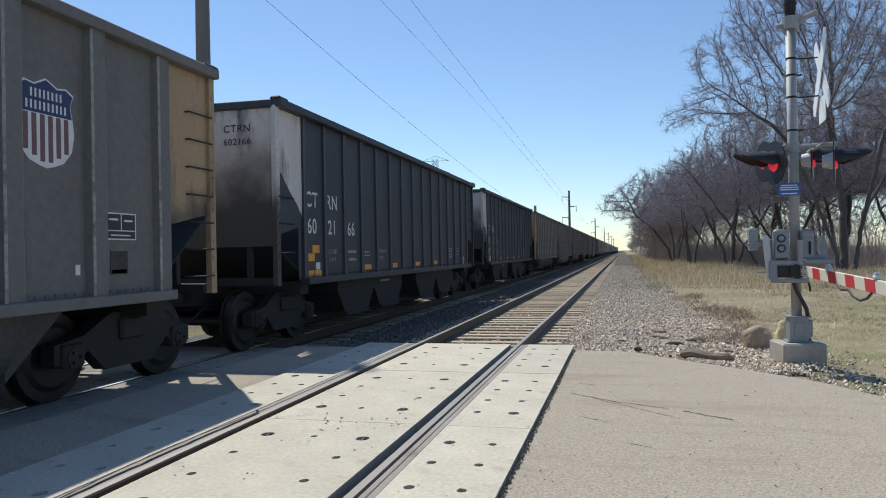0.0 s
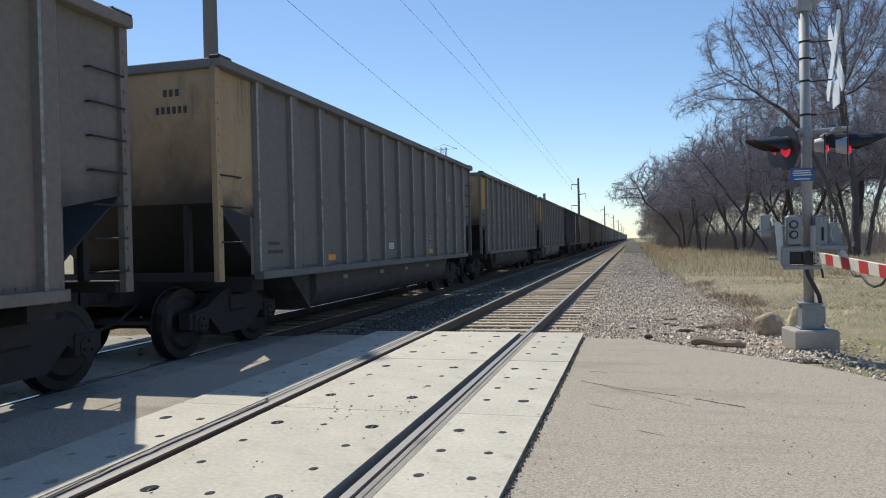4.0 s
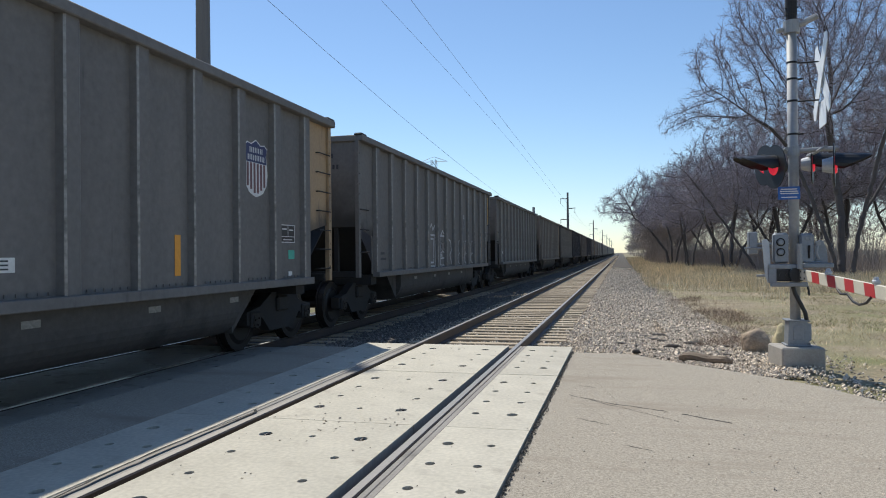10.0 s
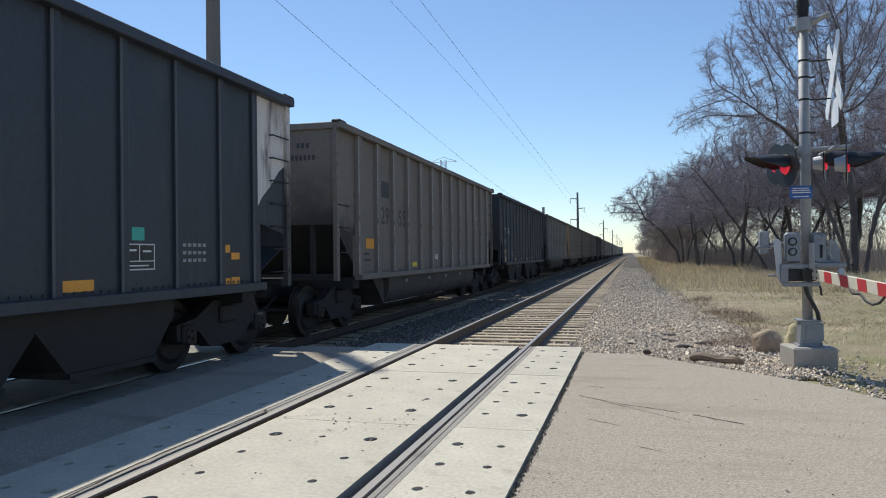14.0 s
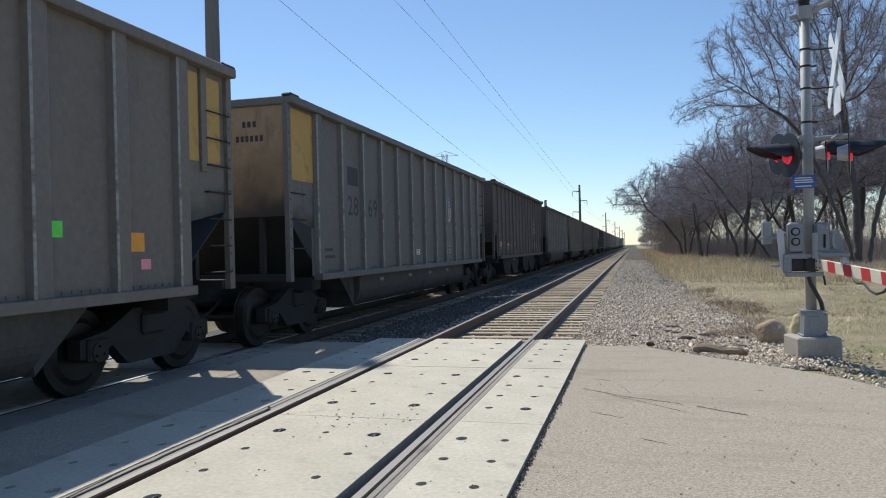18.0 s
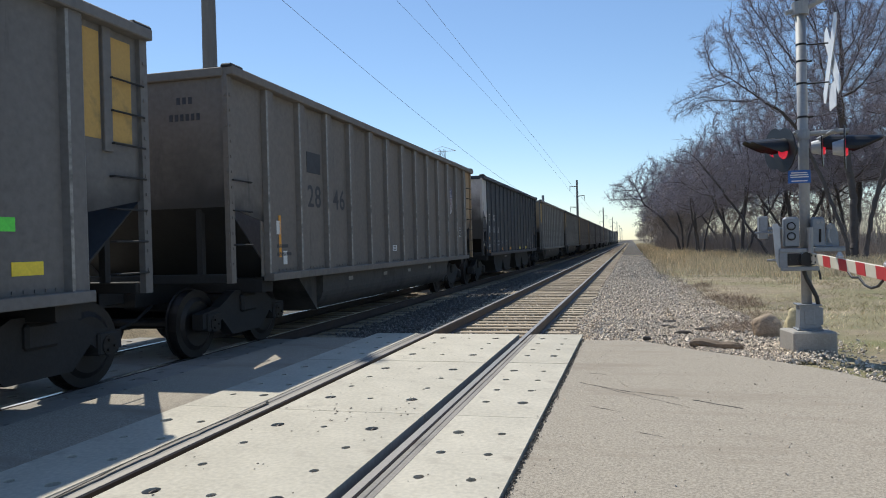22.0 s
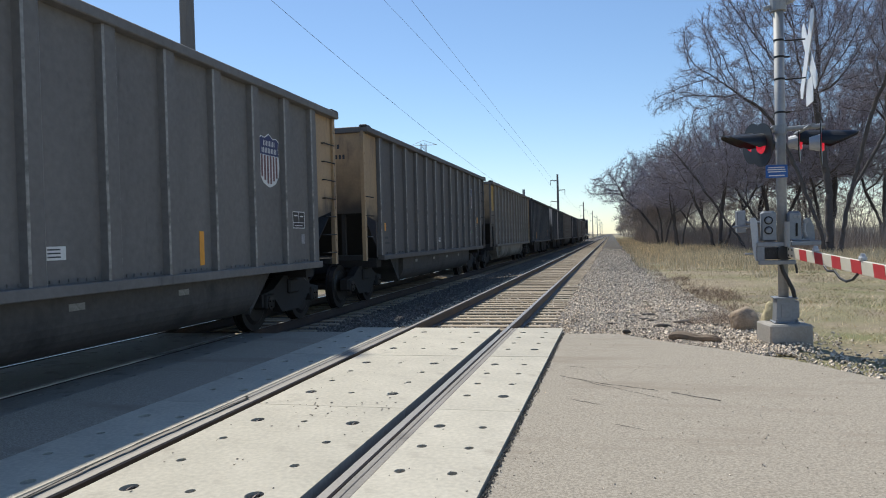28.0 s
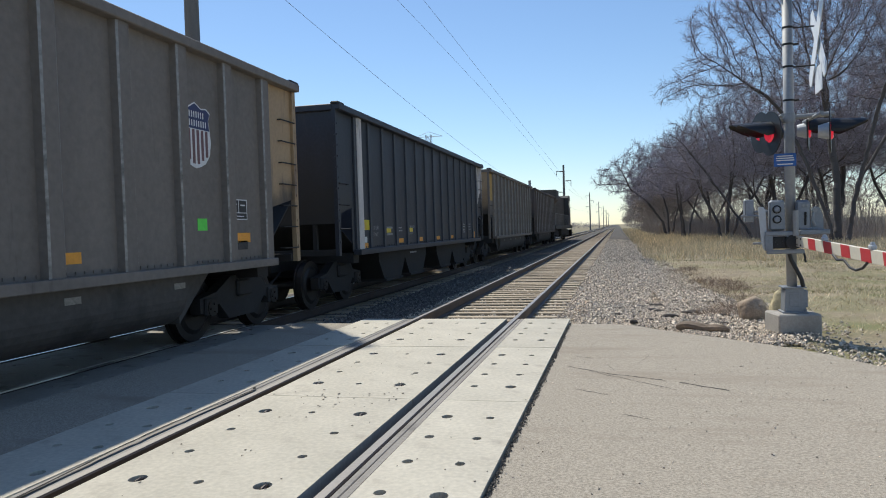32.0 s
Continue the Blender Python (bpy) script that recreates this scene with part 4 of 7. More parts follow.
def utility_pole(x, y, h, base=0.19):
    p = new("utility_pole")
    p.location = (x, y, -0.45)
    b = bmesh.new()
    rod(b, (0, 0, -0.2), (0, 0, h + 0.45), base, base * 0.62, 14)
    part("pole", b, M["pole_wood"], p)
    near = y < 50
    for s, dz in ((-1, 3.3 if near else 1.2), (1, 5.0 if near else 3.0), (-1, 8.2 if near else 5.05)):
        b = bmesh.new()
        z = h + 0.45 - dz
        reach = s * (1.85 if near else 1.3)
        rod(b, (0, 0, z), (reach * 1.04, 0, z + 0.1), 0.09, 0.06, 8)
        arm = part("crossarm", b, M["pole_wood"], p)
        b = bmesh.new()
        for k in range(7):
            rod(b, (reach, 0, z - 0.12 * k), (reach, 0, z - 0.12 * k - 0.07), 0.075, 0.05, 8)
        rod(b, (reach, 0, z), (reach, 0, z - 0.9), 0.02, seg=6)
        part("insulator", b, M["far_steel"], arm, "grey insulator string")
    tagged(p, "tall weathered utility pole with side arms and insulators", "utility pole", "utility poles along the railway")
    return p


POLES = [(15.1, 14.35), (135, 12.6), (262, 12.9), (388, 13.4), (512, 14), (640, 14), (770, 14)]
NEAR_POLE = (-11.33, 21.47, 22.75)      # stands further from the track than the rest
utility_pole(*NEAR_POLE, 0.277)
for y, h in POLES[1:]:
    utility_pole(POLE_X, y, h, 0.28)


def wires():
    runs = [(-1.3, (13.4, 12.75, 10.6)), (1.3, (12.2, 10.4, 8.7)), (-1.3, (10.0, 6.5, 6.6))]
    ends = [y for y, h in POLES]
    for dx, (za, zm, zb) in runs:
        pts = []
        for i in range(25):
            u = i / 24
            y = -30 + (ends[1] + 30) * u
            yy = (y - ends[0]) / (ends[1] - ends[0])
            # sagging span through the heights at the near pole, mid-span and the next pole
            c = 2 * (za + zb - 2 * zm)
            bq = zb - za - c
            z = za + bq * yy + c * yy * yy if yy > 0 else za + bq * yy * 0.2
            # the line swings out to the near pole, which is taller and further off
            k = 1 + 0.423 * (1 - yy)
            pts.append((2.24 + k * (POLE_X + dx - 2.24), k * y, 1.4 + k * (z - 1.4)))
        for k in range(1, len(ends) - 1):
            for i in range(1, 13):
                u = i / 12
                pts.append((POLE_X + dx, ends[k] + (ends[k + 1] - ends[k]) * u, zb + 0.4 * k * u - 2.0 * 4 * u * (1 - u) * 0.6))
        b = bmesh.new()
        pipe(b, pts, 0.011, 5)
        w = part("power_line", b, M["wire"])
        tagged(w, "thin sagging overhead wire strung between the poles", "wire", "overhead wires")


wires()


def lattice_tower(x, y, h):
    t = new("transmission_tower")
    t.location = (x, y, -0.4)
    b = bmesh.new()
    w0, w1 = h * 0.11, h * 0.025
    def w(z):
        return w0 + (w1 - w0) * min(1, z / (h * 0.75))
    lv = [h * k / 12 for k in range(13)]
    for a, c in zip(lv, lv[1:]):
        for sx, sy in ((1, 1), (1, -1), (-1, 1), (-1, -1)):
            rod(b, (sx * w(a), sy * w(a), a), (sx * w(c), sy * w(c), c), 0.09, seg=4)
        for s in (-1, 1):
            rod(b, (-w(a), s * w(a), a), (w(c), s * w(c), c), 0.05, seg=4)
            rod(b, (w(a), s * w(a), a), (-w(c), s * w(c), c), 0.05, seg=4)
            rod(b, (s * w(a), -w(a), a), (s * w(c), w(c), c), 0.05, seg=4)
    part("lattice", b, M["far_steel"], t)
    for z in (0.72, 0.86, 0.98):
        b = bmesh.new()
        zz = h * z
        e = h * 0.14
        rod(b, (-e, 0, zz), (e, 0, zz), 0.09, seg=4)
        rod(b, (-e, 0, zz), (0, 0, zz + h * 0.05), 0.07, seg=4)
        rod(b, (e, 0, zz), (0, 0, zz + h * 0.05), 0.07, seg=4)
        part("crossarm", b, M["far_steel"], t)
    tagged(t, "grey steel lattice transmission tower far beyond the train", "transmission tower", "transmission towers")
    return t


lattice_tower(-66.0, 262.0, 37.5)

b = bmesh.new()
rod(b, (0, 0, -0.6), (0, 0, 11.0), 0.34, 0.27, 16)
stub = part("chimney", b, M["far_steel"], None, "", (-15.4, 150.0, 0))
tagged(stub, "slim grey chimney rising behind the train", "chimney")

# ---------------------------------------------------------------- crossing signal
SX, SY = 4.22, 9.22


def crossing_signal():
    root = new("crossing_signal")
    root.location = (SX, SY, 0.0)
    tagged(root, "galvanised crossing signal mast with red flashers and white crossbuck", "crossing signal")
    b = bmesh.new()
    box(b, -0.235, 0.245, -0.23, 0.25, -0.35, 0.225, 0.018)
    f = part("footing", b, M["base_concrete"], root, "square grey concrete footing")
    f.rotation_euler = (0, 0, radians(8))
    b = bmesh.new()
    box(b, -0.13, 0.15, -0.13, 0.15, 0.225, 0.245, 0.006)
    prism(b, [(-0.105, 0.245), (0.13, 0.245), (0.105, 0.52), (-0.09, 0.52)], 'y', -0.10, 0.12)
    box(b, 0.10, 0.155, -0.08, 0.1, 0.29, 0.49, 0.01)
    box(b, -0.12, 0.135, -0.12, 0.14, 0.515, 0.532, 0.004)
    for sx in (-0.10, 0.12):
        rod(b, (sx, -0.115, 0.245), (sx, -0.115, 0.275), 0.014, seg=6)
    box(b, -0.015, -0.005, -0.106, -0.098, 0.25, 0.51)
    box(b, -0.05, 0.06, -0.107, -0.098, 0.30, 0.46, 0.005)
    part("junction_base", b, M["grey_steel"], root, "tapered aluminium junction box base")
    b = bmesh.new()
    rod(b, (0, 0, 0.45), (0, 0, 3.95), 0.057, seg=20)
    smooth(part("mast", b, M["galv"], root))
    b = bmesh.new()
    rod(b, (0, 0, 3.95), (0, 0, 4.07), 0.05, 0.032, 14)
    rod(b, (0, 0, 4.07), (0, 0, 4.12), 0.058, seg=14)
    rod(b, (0, 0, 4.12), (0, 0, 4.50), 0.066, seg=16)
    rod(b, (0, 0, 4.50), (0, 0, 4.55), 0.066, 0.03, 16)
    for z in (4.20, 4.40):
        rod(b, (-0.075, -0.02, z), (0.075, -0.02, z), 0.012, seg=6)
    part("bell", b, M["under"], root, "dark warning bell on top of the mast")
    b = bmesh.new()
    rod(b, (-0.16, 0, 3.94), (0.16, 0.02, 4.02), 0.03, seg=8)
    rod(b, (0.03, 0, 3.97), (0.26, -0.1, 4.06), 0.035, seg=8)
    rod(b, (0, 0, 3.90), (0, 0, 4.05), 0.09, seg=14)
    part("mast_cap", b, M["galv"], root, "mast top fitting with bracket")
    # band clamps that carry the crossbuck
    for z in (3.555, 3.36, 3.10, 2.71):
        b = bmesh.new()
        rod(b, (0, 0, z - 0.012), (0, 0, z + 0.012), 0.060, seg=16)
        if z in (3.555, 3.10):
            rod(b, (0.05, 0.02, z), (0.31, 0.10, z + 0.02), 0.009, seg=6)
        else:
            rod(b, (0.05, 0.02, z), (0.12, 0.04, z + 0.01), 0.012, seg=6)
        part("band_clamp", b, M["under"], root, "dark steel band clamp")
    # crossbuck, seen nearly edge-on, facing the road
    face = pose(0.33, 0.06, 3.37, 0, 0, -94)
    for tilt in (46, -46):
        b = bmesh.new()
        prism(b, [(-0.54, -0.1), (0.54, -0.1), (0.60, 0), (0.54, 0.1), (-0.54, 0.1), (-0.60, 0)], 'y', -0.004, 0.004)
        o = part("crossbuck_blade", b, M["sign_white"], root, "white crossbuck blade")
        o.matrix_local = face @ pose(0, 0.012 * (1 if tilt > 0 else -1), 0, 0, tilt, 0)
    b = bmesh.new()
    box(b, -0.2, 0.2, -0.004, 0.004, -0.15, 0.15)
    o = part("track_count_plate", b, M["sign_white"], root, "small white plate below the crossbuck")
    o.matrix_local = pose(0.34, 0.06, 2.95, 0, 0, -94)
    # light arm with two pairs of flashers
    b = bmesh.new()
    rod(b, (-0.24, 0.0, 2.50), (0.48, 0.0, 2.53), 0.028, seg=10)
    rod(b, (0, 0, 2.45), (0, 0, 2.56), 0.07, seg=16)
    for xx in (-0.14, 0.26):
        rod(b, (xx, -0.36, 2.50), (xx, 0.42, 2.50), 0.022, seg=8)
    part("light_arm", b, M["galv"], root)
    for hx, hy, yaw, side in ((-0.27, -0.34, -74, -1), (-0.24, 0.40, -74, -1), (0.36, -0.30, 74, 1), (0.30, 0.40, 74, 1)):
        bb = bmesh.new()
        rod(bb, (0, 0.0, 0), (0, 0.12, 0), 0.10, 0.07, 16)
        me = bpy.data.meshes.new("flasher")
        bb.to_mesh(me)
        bb.free()
        me.materials.append(M["black_matt"] if side < 0 else M["alu"])
        head = part("flasher", me, None, root, "flashing light head with a red lens")
        head.matrix_local = pose(hx, hy, 2.40 if hy > 0 else 2.30, 0, 0, yaw)
        b = bmesh.new()
        rod(b, (0, -0.006, 0), (0, 0.006, 0), 0.25, seg=28)
        part("background_disc", b, M["black_matt"], head, "round black background plate")
        b = bmesh.new()
        rod(b, (0, -0.03, 0), (0, -0.008, 0), 0.085, 0.10, 20)
        part("lens", b, M["lens"], head, "round red lens")
        b = bmesh.new()
        rows = []
        for k in range(15):
            a = math.pi * (-0.04 + 1.08 * k / 14)
            rows.append((math.cos(a), math.sin(a), 0.08 + 0.29 * max(0.0, min(1.0, (math.sin(a) + 0.15) / 0.95)) ** 0.9))
        for (c0, s0, l0), (c1, s1, l1) in zip(rows, rows[1:]):
            b.faces.new([b.verts.new((0.135 * c0, -0.01, 0.135 * s0)), b.verts.new((0.135 * c1, -0.01, 0.135 * s1)), b.verts.new((0.125 * c1, -l1, 0.125 * s1 - 0.02)), b.verts.new((0.125 * c0, -l0, 0.125 * s0 - 0.02))])
        bmesh.ops.remove_doubles(b, verts=b.verts[:], dist=0.001)
        bmesh.ops.solidify(b, geom=b.faces[:], thickness=0.006)
        part("visor", b, M["black_matt"], head, "long black hood over the lens")
    # blue notice
    b = bmesh.new()
    box(b, -0.185, 0.055, -0.075, -0.068, 1.94, 2.09, 0.002)
    s = part("notice_plate", b, M["sign_blue"], root, "small blue enamel notice with white rows of text")
    for z, x0, x1 in ((2.06, -0.155, 0.02), (2.035, -0.165, 0.03), (2.01, -0.16, 0.035), (1.965, -0.15, 0.02)):
        part("text_bar", boxed(x0, x1, -0.079, -0.0755, z - 0.006, z + 0.006), M["sign_white"], s, "white bar of small print")
    return root


signal = crossing_signal()


def gate():
    """Gate mechanism on the mast, with its counterweight arms and the lowered striped boom."""
    root = new("crossing_gate")
    root.location = (SX, SY, 0.0)
    tagged(root, "lowered crossing gate with red and white striped boom", "crossing gate")
    b = bmesh.new()
    box(b, -0.26, -0.092, -0.17, -0.05, 1.19, 1.55, 0.028)
    box(b, -0.25, -0.10, -0.176, -0.168, 1.21, 1.53, 0.004)
    part("mechanism_box", b, M["grey_steel"], root, "grey gate motor housing with rounded corners")
    for z in (1.44, 1.324):
        b = bmesh.new()
        rod(b, (-0.186, -0.176, z), (-0.186, -0.192, z), 0.048, seg=18)
        ring = part("cover_ring", b, M["under"], root, "dark ring round the cover")
        b = bmesh.new()
        rod(b, (-0.186, -0.190, z), (-0.186, -0.208, z), 0.036, 0.026, 16)
        part("cover_plug", b, M["grey_steel"], root, "round cover on the housing")
    b = bmesh.new()
    box(b, 0.035, 0.18, -0.15, -0.03, 1.19, 1.54, 0.028)
    box(b, 0.045, 0.17, -0.156, -0.148, 1.21, 1.52, 0.004)
    part("mechanism_box", b, M["grey_steel"], root, "grey gate motor housing with rounded corners")
    for xx, rr in ((0.105, 0.018), (0.145, 0.015)):
        b = bmesh.new()
        rod(b, (xx, -0.156, 1.478), (xx, -0.17, 1.478), rr, seg=12)
        part("cover_plug", b, M["galv"], root)
    b = bmesh.new()
    rod(b, (0.12, -0.156, 1.25), (0.12, -0.175, 1.40), 0.012, seg=8)
    part("lock_rod", b, M["under"], root)
    # counterweight arms: a channel on one side, a cast sector on the other
    b = bmesh.new()
    prism(b, [(-0.385, 1.46), (-0.375, 1.475), (-0.33, 1.475), (-0.318, 1.45), (-0.30, 0.975), (-0.33, 0.975), (-0.355, 1.05)], 'y', -0.18, -0.165)
    prism(b, [(-0.322, 1.45), (-0.305, 1.45), (-0.288, 0.975), (-0.304, 0.975)], 'y', -0.165, -0.06)
    rod(b, (-0.352, -0.18, 1.40), (-0.352, -0.188, 1.40), 0.012, seg=8)
    rod(b, (-0.355, -0.18, 1.33), (-0.355, -0.188, 1.33), 0.012, seg=8)
    part("counterweight_arm", b, M["alu"], root, "pale steel channel of the counterweight arm")
    b = bmesh.new()
    prism(b, [(0.20, 1.19), (0.33, 1.19), (0.32, 1.36), (0.285, 1.45), (0.25, 1.46), (0.22, 1.40)], 'y', -0.10, -0.03)
    part("counterweight_arm", b, M["grey_steel"], root, "grey cast counterweight sector")
    b = bmesh.new()
    rod(b, (0.225, -0.10, 1.42), (0.225, -0.15, 1.42), 0.028, seg=14)
    pipe(b, [(0.225, -0.12, 1.42), (0.205, -0.15, 1.36), (0.20, -0.16, 1.30), (0.225, -0.15, 1.24)], 0.016, 8)
    part("crank", b, M["galv"], root, "bright crank link")
    for x0, x1, y0, y1, z0, z1 in ((-0.32, 0.03, -0.22, -0.17, 1.135, 1.185), (0.05, 0.37, -0.2, -0.13, 1.14, 1.195), (-0.305, 0.095, -0.22, -0.16, 0.925, 0.975), (-0.325, -0.235, -0.21, -0.15, 0.965, 1.145), (0.06, 0.26, -0.18, -0.08, 1.195, 1.215)):
        b = bmesh.new()
        box(b, x0, x1, y0, y1, z0, z1, 0.008)
        part("bracket", b, M["grey_steel"], root, "galvanised mounting bracket")
    b = bmesh.new()
    rod(b, (0.0, -0.24, 1.13), (0.0, -0.24, 1.42), 0.03, seg=10)
    part("stay_tube", b, M["galv"], root)
    b = bmesh.new()
    box(b, -0.235, 0.06, -0.17, -0.02, 0.985, 1.125, 0.01)
    rod(b, (-0.02, -0.22, 1.06), (-0.02, -0.05, 1.06), 0.085, seg=16)
    for k in range(3):
        rod(b, (-0.18 + 0.07 * k, -0.18, 1.06), (-0.18 + 0.07 * k, -0.16, 1.06), 0.024, seg=8)
    part("pivot", b, M["black_matt"], root, "dark pivot hub and shaft")
    b = bmesh.new()
    box(b, -0.50, -0.40, 0.0, 0.14, 1.30, 1.57, 0.012)
    rod(b, (-0.55, -0.02, 1.375), (-0.35, 0.0, 1.375), 0.014, seg=8)
    rod(b, (-0.45, 0.07, 1.42), (-0.06, 0.03, 1.42), 0.018, seg=8)
    part("relay_box", b, M["grey_steel"], root, "grey relay box on a side bracket")
    b = bmesh.new()
    rod(b, (-0.44, -0.12, 1.05), (-0.30, -0.14, 1.05), 0.014, seg=8)
    part("end_pin", b, M["galv"], root)
    # conduit down to the base
    b = bmesh.new()
    pipe(b, [(-0.04, -0.09, 0.92), (-0.02, -0.09, 0.84), (0.03, -0.09, 0.74), (0.085, -0.09, 0.62), (0.105, -0.08, 0.52)], 0.024, 10)
    part("conduit", b, M["black_matt"], root, "black flexible conduit")
    b = bmesh.new()
    pipe(b, [(0.10, -0.14, 0.94), (0.115, -0.14, 0.88), (0.12, -0.14, 0.82)], 0.012, 8)
    part("cable_end", b, M["black_matt"], root)
    # boom: from the pivot towards the road, nearly parallel to the track
    length = 7.2
    b = bmesh.new()
    box(b, -0.016, 0.016, -length, 0.0, -0.062, 0.062, 0.006)
    boom = part("boom", b, M["arm_white"], root, "long white boom with red stripes")
    boom.matrix_local = pose(0.02, -0.21, 1.068, 2.6, 0, 4.5)
    for by in (-0.05, -0.17):
        for bz in (-0.035, 0.035):
            b = bmesh.new()
            rod(b, (-0.022, by, bz), (-0.015, by, bz), 0.012, seg=6)
            part("bolt", b, M["under"], boom)
    y = -0.40
    while y > -length + 0.5:
        b = bmesh.new()
        prism(b, [(y, 0.058), (y - 0.215, 0.058), (y - 0.25, -0.058), (y - 0.035, -0.058)], 'x', -0.0185, 0.0185)
        part("red_stripe", b, M["sign_red"], boom, "red reflective stripe")
        y -= 0.46
    for yy in (-0.86, -2.0, -4.5):
        b = bmesh.new()
        box(b, -0.026, 0.026, yy - 0.04, yy + 0.04, 0.06, 0.10, 0.01)
        rod(b, (0, yy, 0.10), (0, yy, 0.125), 0.024, 0.016, 10)
        part("gate_lamp", b, M["alu"], boom, "small lamp on top of the boom")
    b = bmesh.new()
    pipe(b, [(-0.02, -1.15, -0.06), (-0.02, -1.25, -0.10), (-0.02, -1.42, -0.085), (-0.02, -1.55, -0.14), (-0.02, -1.7, -0.155), (-0.02, -1.85, -0.12), (-0.02, -1.95, -0.06)], 0.012, 8)
    part("lamp_cable", b, M["black_matt"], boom, "drooping black cable")
    return root


gate()


def roadside_bits():
    def lump(name, size, seed, mat, label, cat, loc, squash=(1, 1, 1)):
        b = bmesh.new()
        bmesh.ops.create_icosphere(b, subdivisions=4, radius=1)
        for v in b.verts:
            p = v.co.copy()
            v.co *= 1 + 0.22 * noise.noise(p * 1.3 + Vector((seed, 0, 0))) + 0.07 * noise.noise(p * 4.5 + Vector((seed, 3, 0)))
            v.co = Vector((v.co.x * squash[0], v.co.y * squash[1], v.co.z * squash[2])) * size
        o = part(name, b, mat, None, "", loc)
        smooth(o)
        tagged(o, label, cat)
        return o
    lump("boulder", 0.186, 3.1, M["rock"], "rounded brown boulder half sunk in gravel", "boulder", (4.04, 10.75, 0.05), (1.05, 0.85, 1.12))
    lump("straw_clump", 0.17, 7.7, M["sack"], "clump of pale dry straw against the signal footing", "straw", (4.13, 9.50, 0.22), (0.62, 0.6, 1.25))
    b = bmesh.new()
    rings = []
    for k in range(12):
        u = k / 11
        r = 0.066 * (1 - 0.5 * abs(u - 0.4)) * (0.55 if k in (0, 11) else 1)
        ring = []
        for q in range(10):
            a = 2 * math.pi * q / 10
            w = 1 + 0.22 * noise.noise((u * 6, math.cos(a) * 2, math.sin(a) * 2))
            ring.append(b.verts.new((-0.33 + 0.66 * u, 0.03 * math.sin(5 * u) + r * w * math.cos(a), 0.012 * math.sin(9 * u) + r * w * math.sin(a))))
        rings.append(ring)
    for r0, r1 in zip(rings, rings[1:]):
        for q in range(10):
            b.faces.new((r0[q], r0[(q + 1) % 10], r1[(q + 1) % 10], r1[q]))
    b.faces.new(rings[0][::-1])
    b.faces.new(rings[-1])
    o = part("log", b, M["log"], None, "", (3.24, 9.45, 0.0))
    o.rotation_euler = (0.1, 0, radians(-24))
    tagged(o, "short weathered driftwood log at the road's edge", "log")
    lump("dirt_clod", 0.075, 1.7, M["crack"], "dark clod of earth on the gravel", "clod", (2.95, 10.9, -0.03), (1.6, 0.8, 0.5))
    for cx, cy, cs in ((2.75, 12.2, 0.06), (3.3, 11.6, 0.08), (2.9, 13.6, 0.09), (3.5, 13.0, 0.06), (2.2, 11.3, 0.05), (3.05, 10.1, 0.04), (2.85, 11.9, 0.05), (3.15, 12.3, 0.045), (3.05, 12.9, 0.055), (3.45, 12.1, 0.04), (2.6, 13.1, 0.05), (3.3, 14.2, 0.06), (3.7, 11.2, 0.04), (2.65, 10.6, 0.035), (3.6, 10.2, 0.035)):
        lump("dirt_clod", cs, cx, M["crack"], "dark clod of earth on the gravel", "clod", (cx, cy, gravel_z(cx, cy) + 0.02), (1.7, 1.2, 0.4))
    lump("dirt_clod", 0.05, 2.7, M["crack"], "dark clod of earth on the gravel", "clod", (2.42, 10.05, 0.0), (1.2, 0.8, 0.6))


roadside_bits()

# ---------------------------------------------------------------- the coal train
HB = 7.27               # half length of a car's body
BAY = 1.033             # spacing of the side posts
PY = [round(-6.2 + BAY * i, 3) for i in range(13)]
PC = [-6.24] + [round(-5.41 + 0.9017 * i, 3) for i in range(13)] + [6.24]      # posts of the hopper cars
SIDE = 1.47             # side sheet from the middle
TOP = 3.82
SILL = 1.0


def text_mesh(body, size, mat):
    k = ("text", body, size, mat.name)
    if k not in CACHE:
        c = bpy.data.curves.new("text", 'FONT')
        c.body, c.size = body, size
        c.align_x, c.align_y = 'CENTER', 'CENTER'
        c.space_character = 1.12
        c.offset = 0.012 * size
        o = new("text", c)
        me = bpy.data.meshes.new_from_object(o.evaluated_get(bpy.context.evaluated_depsgraph_get()))
        scene.collection.objects.unlink(o)
        bpy.data.objects.remove(o)
        me.materials.clear()
        me.materials.append(mat)
        CACHE[k] = me
    return CACHE[k]


SIDE_FACE = Matrix(((0, 0, 1, 0), (1, 0, 0, 0), (0, 1, 0, 0), (0, 0, 0, 1)))    # lettering that faces +x and reads along +y
END_FACE = Matrix(((1, 0, 0, 0), (0, 0, -1, 0), (0, 1, 0, 0), (0, 0, 0, 1)))    # lettering that faces -y


def letters(car, body, y, z, size, mat, name="lettering", x=SIDE + 0.004):
    o = part(name, text_mesh(body, size, mat), None, car)
    o.matrix_local = Matrix.Translation((x, y, z)) @ SIDE_FACE
    return o


def plate(car, name, y0, y1, z0, z1, mat, x=SIDE + 0.004, label=""):
    me = shared(("plate", round(y1 - y0, 3), round(z1 - z0, 3)), lambda: boxed(-0.002, 0.002, -(y1 - y0) / 2, (y1 - y0) / 2, -(z1 - z0) / 2, (z1 - z0) / 2), mat)
    return part(name, me, None, car, label, (x, (y0 + y1) / 2, (z0 + z1) / 2))


